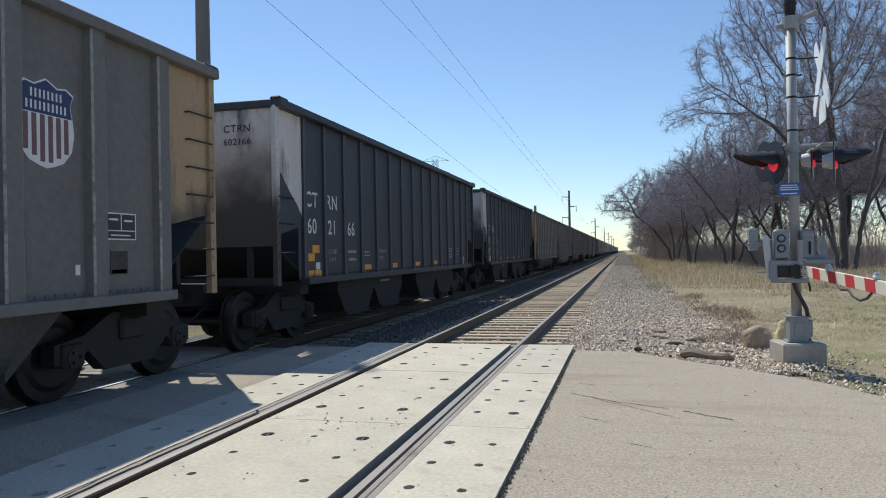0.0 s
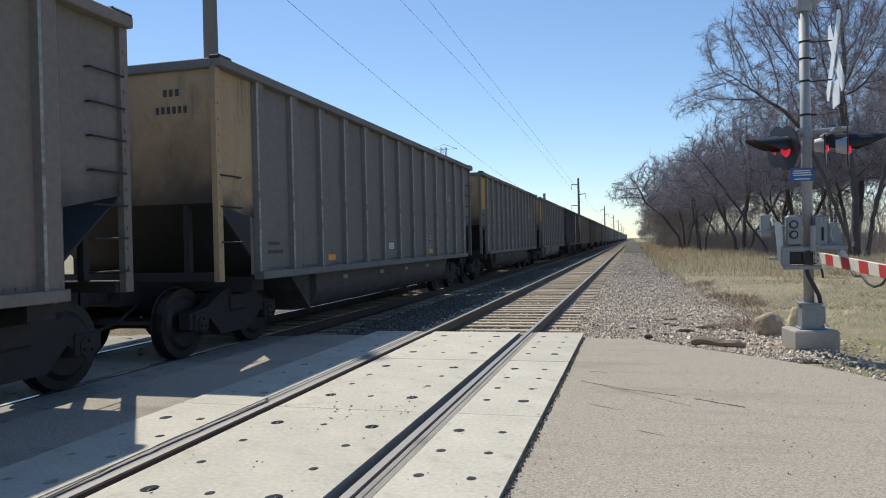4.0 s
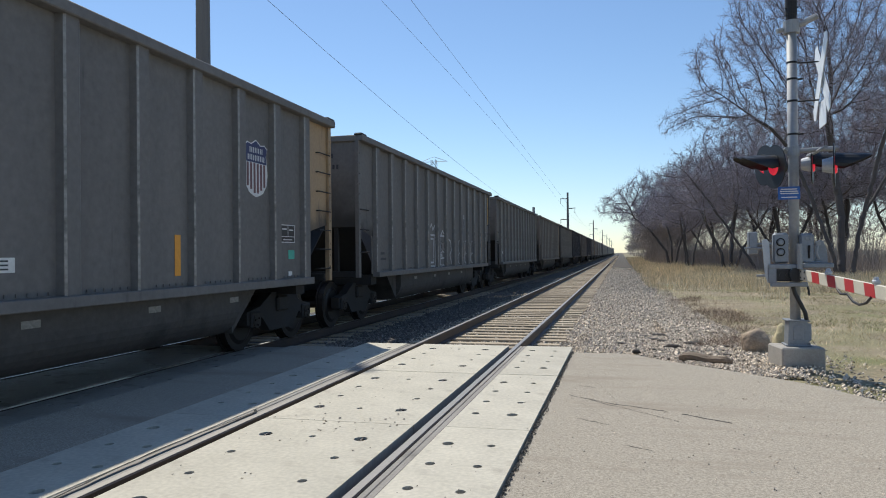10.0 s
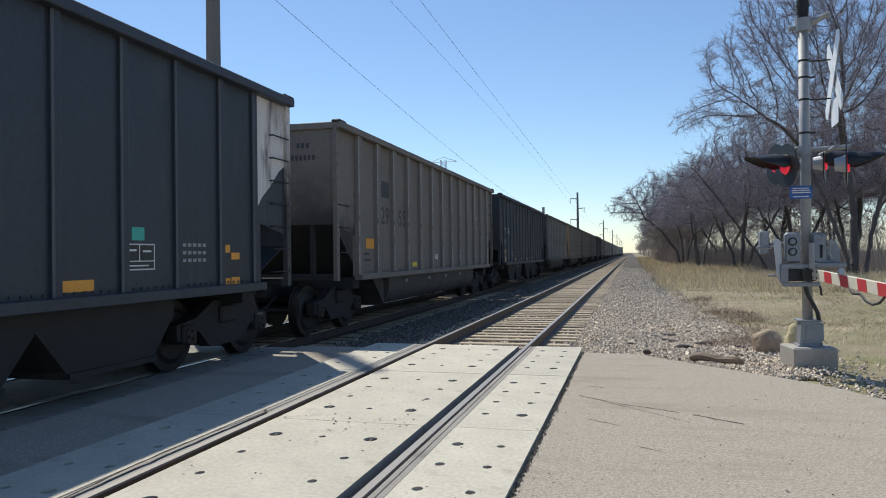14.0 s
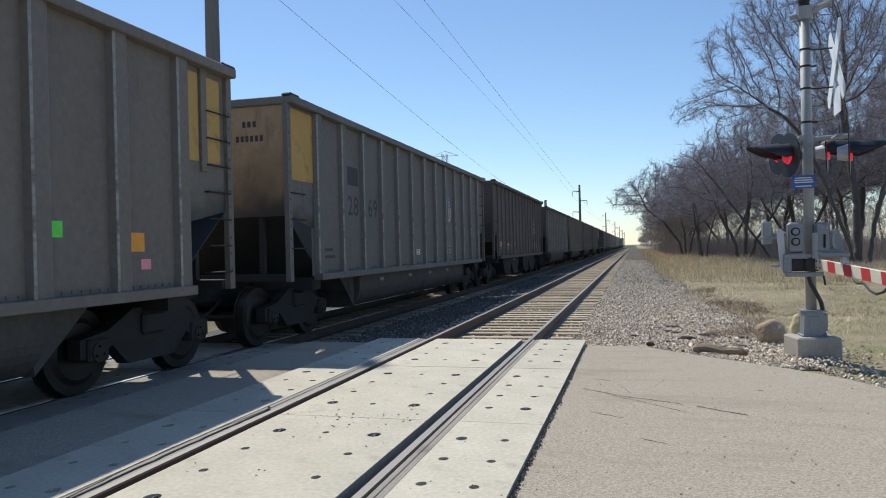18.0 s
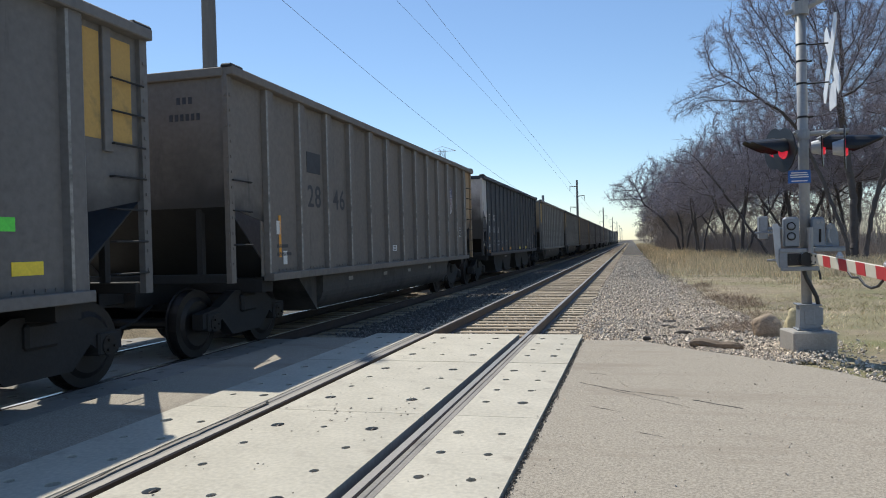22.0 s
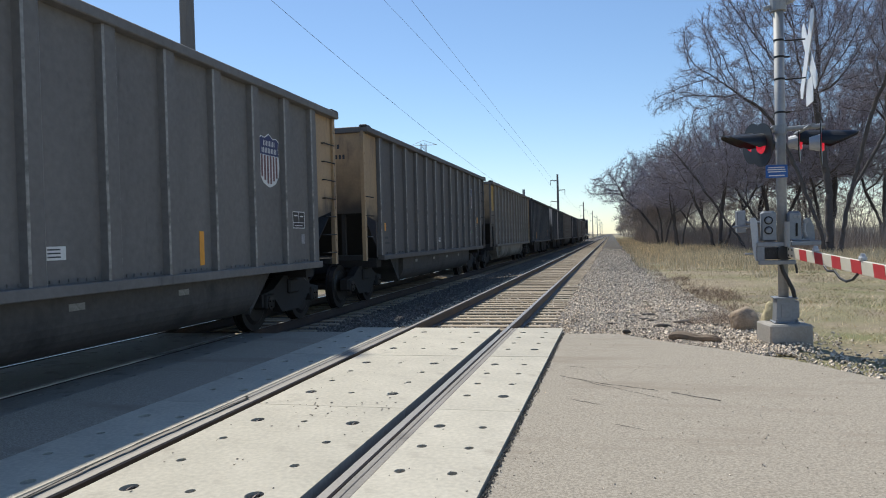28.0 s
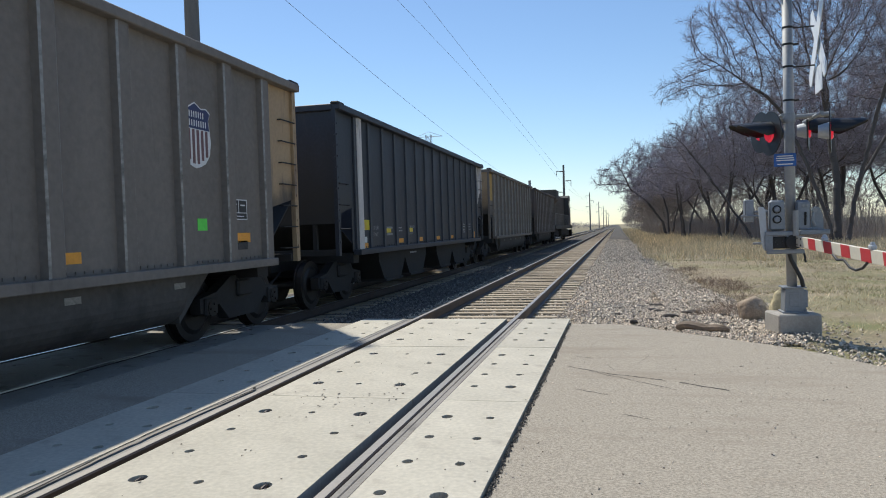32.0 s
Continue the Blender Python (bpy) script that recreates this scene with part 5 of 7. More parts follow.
def shield_outline(w, h):
    return [(0, -h / 2), (w * 0.14, -h * 0.47), (w * 0.30, -h * 0.42), (w * 0.45, -h * 0.28), (w * 0.5, -h * 0.08), (w * 0.47, h * 0.1), (w * 0.43, h * 0.25), (w * 0.5, h * 0.38), (w * 0.36, h * 0.44), (w * 0.2, h * 0.42), (0, h * 0.5)]


def shield(car, y, z, w, h, colour=True):
    half = shield_outline(w, h)
    full = half + [(-a, b) for a, b in reversed(half[1:-1])]

    def backing():
        b = bmesh.new()
        prism(b, [(u * 1.03, v * 1.025) for u, v in full], 'x', -0.001, 0.002)
        return b

    def top():
        b = bmesh.new()
        prism(b, [(w * 0.47, h * 0.1), (w * 0.43, h * 0.25), (w * 0.49, h * 0.37), (w * 0.36, h * 0.43), (w * 0.2, h * 0.41), (0, h * 0.49), (-w * 0.2, h * 0.41), (-w * 0.36, h * 0.43), (-w * 0.49, h * 0.37), (-w * 0.43, h * 0.25), (-w * 0.47, h * 0.1)], 'x', 0.002, 0.004)
        return b

    def bars():
        b = bmesh.new()
        for k in range(6):
            c = -w * 0.36 + w * 0.72 * k / 5
            lo = -h * 0.47 + abs(c) * 0.75 * h / w * 0.55
            box(b, 0.002, 0.0035, c - w * 0.042, c + w * 0.042, lo, h * 0.09)
        return b

    def print_bars():
        b = bmesh.new()
        for zz, ww, n in ((h * 0.32, 0.26, 8), (h * 0.185, 0.34, 10)):
            for k in range(n):
                c = -w * ww + 2 * w * ww * k / (n - 1)
                box(b, 0.004, 0.0055, c - w * 0.016, c + w * 0.016, zz - h * 0.048, zz + h * 0.048)
        return b
    tag = (round(w, 2), round(h, 2))
    def lower():
        b = bmesh.new()
        prism(b, [(u, min(v, h * 0.1)) for u, v in half[:6]] + [(-u, min(v, h * 0.1)) for u, v in reversed(half[1:6])], 'x', -0.001, 0.002)
        return b
    if colour:
        s = part("shield_emblem", shared(("shield", tag), backing, M["letter"]), None, car, "painted shield with a blue head over stripes", (SIDE + 0.003, y, z))
        part("emblem_head", shared(("shield_top", tag), top, M["logo_blue"]), None, s)
    else:
        s = part("shield_emblem", shared(("shield_low", tag), lower, M["letter_dim"]), None, car, "faded white stripes under two rows of small bars", (SIDE + 0.003, y, z))
    part("emblem_stripes", shared(("shield_bars", tag), bars, M["logo_red"] if colour or len(CARS) == 4 else M["letter_dark"]), None, s)
    tagged(part("emblem_print", shared(("shield_print", tag), print_bars, M["letter"]), None, s), "two rows of small white bars", kind="stuff")


def data_box(car, y, z=1.66, w=0.32):
    """The small white-edged maintenance panel."""
    p = plate(car, "data_panel", y - w / 2, y + w / 2, z - 0.14, z + 0.14, M["black_matt"], SIDE + 0.003, "black maintenance panel with a white frame")
    def frame_bars():
        b = bmesh.new()
        h = 0.14
        for a0, a1, b0, b1 in ((-w / 2, w / 2, h - 0.014, h), (-w / 2, w / 2, -h, -h + 0.014), (-w / 2, -w / 2 + 0.014, -h, h), (w / 2 - 0.014, w / 2, -h, h), (-0.006, 0.006, -h * 0.3, h), (-w / 2, w / 2, -h * 0.36, -h * 0.28), (-w * 0.4, -w * 0.1, 0.06, 0.08), (w * 0.1, w * 0.38, 0.05, 0.07), (-w * 0.35, w * 0.3, -0.1, -0.085)):
            box(b, 0.002, 0.004, a0, a1, b0, b1)
        return b
    tagged(part("panel_lines", shared(("data_lines", w), frame_bars, M["letter"]), None, p), kind="stuff")


def post_maker(w0, w1, d):
    def make():
        b = bmesh.new()
        prism(b, [(0, -w0 / 2), (d - 0.016, -w1 / 2 - 0.010), (d, -w1 / 2 + 0.012), (d, w1 / 2 - 0.012), (d - 0.016, w1 / 2 + 0.010), (0, w0 / 2)], 'z', SILL + 0.09, TOP - 0.12)
        b.normal_update()
        # the chamfers take the paler colour that paints the edge highlight
        for f in b.faces:
            if abs(f.normal.y) > 0.2 and abs(f.normal.x) > 0.35:
                f.material_index = 1
        return b
    return make


def rivet_maker(s, inner):
    def make():
        b = bmesh.new()
        k = 0
        while -inner + 0.12 * k < inner:
            y = -inner + 0.06 + 0.12 * k
            box(b, s * 1.47, s * 1.482, y - 0.016, y + 0.016, SILL + 0.105, SILL + 0.135)
            k += 1
        return b
    return make


def bay_panel_maker(sy, low0, low1, top0=TOP - 0.1, top1=TOP - 0.1, inner=6.2):
    """Side panel of an end bay between two slanting lines: 0 at the car's corner, 1 at the first post."""
    def make():
        b = bmesh.new()
        prism(b, [(sy * inner, low1), (sy * 7.25, low0), (sy * 7.25, top0), (sy * inner, top1)], 'x', -0.008, 0.008)
        return b
    return make


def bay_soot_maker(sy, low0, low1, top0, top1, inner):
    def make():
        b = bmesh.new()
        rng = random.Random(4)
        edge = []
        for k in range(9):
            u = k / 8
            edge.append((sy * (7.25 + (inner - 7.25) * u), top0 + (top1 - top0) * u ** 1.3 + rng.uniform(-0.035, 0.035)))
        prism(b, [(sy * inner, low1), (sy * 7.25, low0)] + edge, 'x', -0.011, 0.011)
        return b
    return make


def bay_skirt_maker(sy, low0, low1, inner=6.2):
    """Grimy lower part of an end bay, with an opening beside the ladder."""
    def make():
        b = bmesh.new()
        prism(b, [(sy * inner, 1.05), (sy * (inner + 0.2), 1.05), (sy * (inner + 0.2), low1 + 0.04), (sy * inner, low1)], 'x', -0.006, 0.006)
        return b
    return make


def rung_maker(sy, inner):
    def make():
        b = bmesh.new()
        ya, yb = sy * inner, sy * 7.2
        rod(b, (0.055, ya, 0), (0.055, yb, 0), 0.011, seg=6)
        rod(b, (-0.02, ya, 0), (0.055, ya, 0), 0.011, seg=6)
        rod(b, (-0.02, yb, 0), (0.055, yb, 0), 0.011, seg=6)
        return b
    return make


def corner_maker(sx, sy):
    def make():
        b = bmesh.new()
        box(b, sx * 1.44, sx * 1.515, sy * 7.16, sy * 7.275, SILL, TOP - 0.1)
        for k in range(12):
            z = SILL + 0.25 + 0.2 * k
            box(b, sx * 1.515, sx * 1.527, sy * 7.195, sy * 7.23, z - 0.018, z + 0.018)
            box(b, sx * 1.465, sx * 1.5, sy * 7.275, sy * 7.287, z - 0.018, z + 0.018)
        return b
    return make


def end_panel_maker(sy, low, top=TOP - 0.1):
    def make():
        b = bmesh.new()
        box(b, -1.44, 1.44, sy * 7.20, sy * 7.225, low, top)
        return b
    return make


def end_slope_maker(sy, low):
    """Sloping end sheet under the end panel, over the coupler."""
    def make():
        b = bmesh.new()
        prism(b, [(sy * 7.2, low), (sy * 7.22, low), (sy * 6.05, 1.02), (sy * 6.0, 1.02)], 'x', -1.44, 1.44)
        return b
    return make


def tub_maker():
    """Round-bottomed tub that hangs between the bogies."""
    b = bmesh.new()
    prof = []
    for k in range(9):
        a = math.pi / 2 * k / 8
        prof.append((1.02 + 0.40 * math.cos(a), 0.76 - 0.40 * math.sin(a)))
    half = [(1.42, 1.02)] + prof + [(0.55, 0.36)]
    out = half + [(-x, z) for x, z in reversed(half)]
    prism(b, out, 'y', -4.25, 4.25)
    for s in (-1, 1):
        b2 = [(s * 4.25, 0.38), (s * 4.25, 1.02), (s * 5.0, 1.02)]
        prism(b, b2, 'x', -1.3, 1.3)
    return b


def hopper_maker(w):
    """One hopper of a bottom-dumping car, tapering to its doors."""
    def make():
        b = bmesh.new()
        prism(b, [(-w, 1.02), (w, 1.02), (w, 0.78), (w * 0.62, 0.34), (-w * 0.62, 0.34), (-w, 0.78)], 'x', -1.36, 1.36)
        box(b, -1.40, 1.40, -w * 0.64, w * 0.64, 0.30, 0.36)
        return b
    return make


def sill_maker():
    b = bmesh.new()
    box(b, -0.26, 0.26, -7.55, 7.55, 0.72, 1.02)
    for y in (-6.17, 6.17):
        box(b, -1.42, 1.42, y - 0.16, y + 0.16, 0.82, 1.02)
    box(b, -1.44, 1.44, -6.1, 6.1, 1.0, 1.03)
    return b


def coupler_maker(sy):
    def make():
        b = bmesh.new()
        box(b, -0.09, 0.09, sy * 7.5, sy * 7.95, 0.77, 0.95, 0.015)
        box(b, -0.14, 0.12, sy * 7.9, sy * 8.12, 0.72, 1.0, 0.03)
        pipe(b, [(0.32, sy * 7.3, 0.72), (0.30, sy * 7.6, 0.55), (0.16, sy * 7.9, 0.42), (0.04, sy * 8.1, 0.48)], 0.022, 6)
        return b
    return make


def bogie_maker():
    b = bmesh.new()
    for s in (-1, 1):
        x0, x1 = s * 0.92, s * 1.08
        prism(b, [(-1.12, 0.40), (-1.12, 0.60), (-0.72, 0.66), (-0.32, 0.86), (0.32, 0.86), (0.72, 0.66), (1.12, 0.60), (1.12, 0.40), (0.80, 0.40), (0.66, 0.50), (0.40, 0.26), (-0.40, 0.26), (-0.66, 0.50), (-0.80, 0.40)], 'x', x0, x1)
        for y in (-0.89, 0.89):
            box(b, s * 0.88, s * 1.12, y - 0.15, y + 0.15, 0.36, 0.60, 0.02)
        for y in (-0.16, 0.0, 0.16):
            rod(b, (s * 1.0, y, 0.30), (s * 1.0, y, 0.60), 0.07, seg=8)
    box(b, -1.14, 1.14, -0.2, 0.2, 0.55, 0.80, 0.03)
    return b


def wheelset_maker():
    b = bmesh.new()
    rod(b, (-0.98, 0, 0), (0.98, 0, 0), 0.075, seg=10)
    for s in (-1, 1):
        rod(b, (s * 0.685, 0, 0), (s * 0.715, 0, 0), 0.485, seg=24)
        rod(b, (s * 0.71, 0, 0), (s * 0.83, 0, 0), 0.457, seg=24)
        rod(b, (s * 0.83, 0, 0), (s * 0.86, 0, 0), 0.36, 0.30, seg=24)
        rod(b, (s * 0.86, 0, 0), (s * 1.13, 0, 0), 0.11, seg=12)
        for k in range(3):
            a = k * 2.094
            rod(b, (s * 1.13, 0.06 * math.cos(a), 0.06 * math.sin(a)), (s * 1.15, 0.06 * math.cos(a), 0.06 * math.sin(a)), 0.016, seg=6)
    return b


def grown(b, k):
    for v in b.verts:
        v.co.y *= k
        v.co.z *= k
    return b


CARS, WHEELSETS = [], []
NEW_BITS = {"dark": "grime", "grey": "letter_dim", "rust": "faded_orange", "orange": "orange", "lemon": "lemon", "lime": "lime", "teal": "teal", "pink": "pink", "white": "tag_white"}


def add_bogie(car, y):
    bg = part("bogie", shared("bogie", bogie_maker, M["under"]), None, car, "", (0, y, 0))
    for d in (-0.89, 0.89):
        w = part("wheelset", shared("wheelset", wheelset_maker, M["wheel"]), None, bg, "", (0, d, 0.457))
        WHEELSETS.append(w)


def coal_car(kind, body, near, far, text, bits, label, tub="tub_dark", emblem=None, data=None, note=-0.52, tags=()):
    car = new("coal_hopper_car" if kind == "C" else "coal_gondola_car")
    tagged(car, label, "railcar", "coal cars of the train")
    n = len(CARS)
    mb = M[body]
    pale = kind == "G" and body == "grey_dark"
    mp = M["post_grey"] if pale else mb
    make_post = post_maker(0.13, 0.10, 0.05) if kind == "C" else post_maker(0.12, 0.075, 0.07) if pale else post_maker(0.25, 0.19, 0.09)
    grid, inner = (PC, 6.24) if kind == "C" else (PY, 6.2)
    low0, low1 = (1.75, 1.95) if kind == "C" else (2.0, 1.8)
    cut0, cut1 = (2.85, 1.98) if kind == "C" else (low0, low1)      # where the pale paint of an end bay stops
    paint = {"tan": "tan", "white": "white_panel", "yellow": body, "plain": body}
    for s in (1, -1):
        part("side_sheet", shared(("sheet", s, kind), lambda: boxed(s * (SIDE - 0.012), s * SIDE, -inner, inner, SILL + 0.05, TOP - 0.1), mb), None, car)
        part("top_chord", shared(("chord", s), lambda: boxed(s * 1.44, s * 1.605, -HB, HB, TOP - 0.12, TOP, 0.012), mb), None, car)
        part("side_sill", shared(("sill", s, kind), lambda: boxed(s * 1.45, s * 1.61, -inner - 0.12, inner + 0.12, SILL - 0.02, SILL + 0.09, 0.008), mb), None, car)
        tagged(part("riveted_strip", shared(("rivets", s, kind), rivet_maker(s, inner), mb), None, car), "row of small rivet heads", kind="stuff")
        for i, y in enumerate(grid):
            me = shared(("post", kind, pale), make_post, mp)
            if len(me.materials) < 2:
                me.materials.append(M["post_edge"] if kind == "G" else M["edge_dark"])
            o = part("side_post", me, None, car, "", (SIDE, y, 0))
            if s < 0:
                o.location.x = -SIDE
                o.rotation_euler = (0, 0, math.pi)
        for e, col in ((-1, near), (1, far)):
            bay = M[paint[col]]
            if col == "white":
                part("end_bay_panel", shared(("bay_top", e, kind), bay_panel_maker(e, low0, low1, inner=inner), bay), None, car, "stained white painted end bay", (s * (SIDE - 0.012), 0, 0))
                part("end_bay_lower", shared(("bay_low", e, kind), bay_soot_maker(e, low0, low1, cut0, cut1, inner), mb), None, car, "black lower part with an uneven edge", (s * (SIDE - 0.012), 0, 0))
            else:
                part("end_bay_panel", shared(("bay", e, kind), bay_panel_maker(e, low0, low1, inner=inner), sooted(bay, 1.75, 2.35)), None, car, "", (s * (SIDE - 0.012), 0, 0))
            part("end_bay_skirt", shared(("skirt", e, kind), bay_skirt_maker(e, low0, low1, inner), mb), None, car, "", (s * (SIDE - 0.012), 0, 0))
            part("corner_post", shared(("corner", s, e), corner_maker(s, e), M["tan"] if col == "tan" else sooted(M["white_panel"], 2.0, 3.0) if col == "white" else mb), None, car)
            if s > 0:
                rungs = [1.22 + 0.33 * k for k in range(7)] if e > 0 else [1.5, 1.95, 2.35]
                for z in rungs:
                    part("rung", shared(("rung", e, kind), rung_maker(e, 6.72), M["under"]), None, car, "", (SIDE, 0, z))
                if col == "yellow":
                    if e < 0:
                        plate(car, "yellow_panel", -7.10, -6.28, 2.56, 3.66, M["yellow"], SIDE + 0.001, "faded yellow painted panel")
                    else:
                        plate(car, "yellow_panel", 6.30, 6.60, 2.57, 3.63, M["yellow"], SIDE + 0.001, "faded yellow painted panel")
                        plate(car, "yellow_panel", 6.76, 7.06, 2.57, 3.62, M["yellow"], SIDE + 0.001, "faded yellow painted panel")
                        part("ladder_stile", shared("ladder_stile", lambda: boxed(-0.01, 0.035, -0.06, 0.06, 2.45, 3.70, 0.006), mb), None, car, "", (SIDE, 6.68, 0))
    for e, col in ((-1, near), (1, far)):
        bay = M[paint[col]]
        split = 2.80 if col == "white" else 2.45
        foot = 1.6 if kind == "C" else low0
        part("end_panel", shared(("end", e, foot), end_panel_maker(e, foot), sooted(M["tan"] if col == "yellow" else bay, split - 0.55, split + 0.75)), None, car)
        if kind == "G" and e < 0:
            for z, n, w in ((3.42, 3, 0.052), (3.20, 6, 0.048)):
                for q in range(n):
                    part("end_print", shared(("end_print", w), lambda: boxed(-w / 2, w / 2, -0.002, 0.002, -0.045, 0.045), M["letter_dark"]), None, car, "", (0.85 + (q - (n - 1) / 2) * w * 1.7, -7.228, z))
        for sx in (-1, 1):
            part("corner_cap", shared("corner_cap", lambda: boxed(-0.085, 0.085, -0.15, 0.15, -0.03, 0.035, 0.02), M["under"]), None, car, "dark cap on the corner of the top chord", (sx * 1.51, e * 7.13, TOP))
        part("end_slope", shared(("slope", e, kind), end_slope_maker(e, foot), M["under"]), None, car)
        part("end_beam", shared(("end_beam", e), lambda: boxed(-1.44, 1.44, e * 7.1, e * 7.24, 1.0, 1.12, 0.01), M["under"]), None, car)
        for x in (-1.0, 1.0):
            part("end_post", shared(("end_post", foot), lambda: boxed(-0.04, 0.04, -0.04, 0.04, 1.05, foot), M["under"]), None, car, "", (x, e * 7.16, 0))
        part("end_chord", shared(("end_chord", e), lambda: boxed(-1.46, 1.46, e * 7.14, e * 7.29, TOP - 0.13, TOP - 0.01, 0.012), mb), None, car)
        part("coupler", shared(("coupler", e), coupler_maker(e), M["under"]), None, car)
    part("centre_sill", shared("centre_sill", sill_maker, M["under"]), None, car)
    if kind == "G":
        part("tub", shared("tub", tub_maker, M[tub]), None, car)
    else:
        for y in (-3.6, -1.6, 1.6, 3.6):
            part("hopper", shared("hopper", hopper_maker(1.0), M["under"]), None, car, "", (0, y, 0))
    for y in (-6.17, 6.17):
        add_bogie(car, y)
    # lettering: each row is split over the bays between the posts
    dark = M["letter"] if kind == "C" else M["letter_dark"]
    size = 0.355 if kind == "C" else 0.50
    zz = (2.375, 1.93) if kind == "C" else (2.83, 2.26)
    for row, z in zip(text, zz):
        for i, word in enumerate(row):
            if word == "=":
                b = part("mark_bar", shared("mark_bar", lambda: boxed(-0.002, 0.002, -0.26, 0.26, -0.17, 0.17), dark), None, car, "", (SIDE + 0.003, grid[i + 1] + 0.55, z))
            elif word:
                letters(car, word, (-5.94, -5.08, -4.16)[i] if kind == "C" else grid[i + 1] + 0.55, z, size, dark)
    if kind == "C":
        letters(car, "LD LMT", PC[1] + 0.34, 1.51, 0.11, M["letter_dim"])
        letters(car, "LT WT", PC[1] + 0.30, 1.365, 0.11, M["letter_dim"])
        plate(car, "small_print", PC[2] + 0.12, PC[2] + 0.60, 1.485, 1.535, M["letter_dim"])
        plate(car, "small_print", PC[2] + 0.20, PC[2] + 0.60, 1.34, 1.39, M["letter_dim"])
        letters(car, "ALUMINUM", PC[4] + 0.34, 1.52, 0.11, M["letter_dim"])
        letters(car, "BODY", PC[4] + 0.34, 1.37, 0.11, M["letter_dim"])
        plate(car, "small_print", PC[3] + 0.08, PC[3] + 0.48, 1.42, 1.45, M["letter_dim"])
        plate(car, "small_print", PC[3] + 0.08, PC[3] + 0.44, 1.49, 1.52, M["letter_dim"])
        for r in range(3):
            for q in range(5):
                plate(car, "small_print", 4.62 + 0.1 * q, 4.685 + 0.1 * q, 1.57 - 0.09 * r, 1.61 - 0.09 * r, M["letter_dim"])
        plate(car, "small_print", -2.2, -1.6, 0.86, 0.90, M["letter_dim"], 1.372)
        if text:
            o = part("end_lettering", text_mesh("CTRN", 0.16, M["letter_dark"] if near == "white" else M["letter_dim"]), None, car)
            o.matrix_local = Matrix.Translation((0.85, -7.235, 3.4)) @ END_FACE
            o = part("end_lettering", text_mesh("".join(text[1]), 0.14, M["letter_dark"] if near == "white" else M["letter_dim"]), None, car)
            o.matrix_local = Matrix.Translation((0.85, -7.235, 3.2)) @ END_FACE
    else:
        plate(car, "small_print", PY[0] + 0.2, PY[0] + 0.6, 1.45, 1.50, M["letter_dark"])
        plate(car, "small_print", PY[0] + 0.2, PY[0] + 0.7, 1.33, 1.38, M["letter_dark"])
        o = plate(car, "consolidated_label", note - 0.14, note + 0.14, 1.32, 1.45, M["tag_white"])
        for dz in (0.035, 0.0, -0.035):
            part("print_bar", shared("print_bar", lambda: boxed(0.002, 0.0035, -0.09, 0.07, -0.007, 0.007), M["letter_dark"]), None, o, "", (0, 0, dz))
        for y in tags:
            plate(car, "tub_tag", y - 0.11, y + 0.11, 0.82, 0.89, M["tag_worn"], 1.425, "small worn pale tag on the tub")
    if emblem:
        shield(car, *emblem)
    if kind == "C":
        data_box(car, 3.86, 1.455, 0.50)
    elif data:
        data_box(car, *data)
    for colour, y, z, w, h in bits:
        plate(car, "reflector" if colour in ("orange", "lemon") else "tag", y - w / 2, y + w / 2, z - h / 2, z + h / 2, M[NEW_BITS[colour]])
    CARS.append(car)
    return car


def em(y, z=2.69, w=0.66, h=0.80):
    """The outlined shield: its middle and size."""
    return (y, z, w, h, True)


def em_low(y, z=2.52, w=0.50, h=0.54):
    """The smaller emblem without an outline."""
    return (y, z, w, h, False)


FAR_DATA, LOW_DATA = (5.6, 1.79, 0.46), (2.4, 1.47, 0.43)
G_LABEL = "weathered grey coal gondola with side posts and a painted shield"
C_LABEL = "black bottom-dumping coal hopper car with white lettering"


def stripes(colour, ys, z=1.22, w=0.36, h=0.10):
    return [(colour, y, z, w, h) for y in ys]


def upright(colour, ys, z=1.62):
    return [(colour, y, z, 0.07, 0.62) for y in ys]


C_BITS = stripes("orange", (PC[3] + 0.35, PC[5] + 0.3, PC[7] + 0.4, PC[9] + 0.35), 1.20, 0.40) + [("orange", -5.80, 1.56, 0.28, 0.13), ("orange", -6.0, 1.42, 0.28, 0.13), ("white", -5.72, 1.27, 0.17, 0.12), ("orange", -6.04, 1.15, 0.28, 0.1), ("orange", -5.72, 1.15, 0.28, 0.1), ("orange", 5.66, 1.27, 0.3, 0.11), ("orange", 5.66, 1.14, 0.3, 0.1)]


def ctrn(a, b, c, near, far, extra=(), bits=None):
    return coal_car("C", "black", near, far, (("CT", "RN"), (a, b, c)) if a else (), (C_BITS if bits is None else list(bits)) + list(extra), C_LABEL)


def mark(colour, y0, y1, z0, z1):
    """A reflector or tag between two lines along the car and two heights."""
    return (colour, (y0 + y1) / 2, (z0 + z1) / 2, y1 - y0, z1 - z0)


def gon(body, near, far, text=(), bits=(), emblem=None, tub="tub_dark", label=G_LABEL, data=FAR_DATA, note=-0.52, tags=(-3.0, -1.05, 0.65, 2.4)):
    return coal_car("G", body, near, far, text, list(bits), label, tub, emblem, data, note, tags)


def bare_post(car, y, w=0.20):
    part("bare_post", shared(("bare_post", w), post_maker(w, w * 0.85, 0.07), M["white_panel"]), None, car, "unpainted pale side post", (SIDE, y, 0))


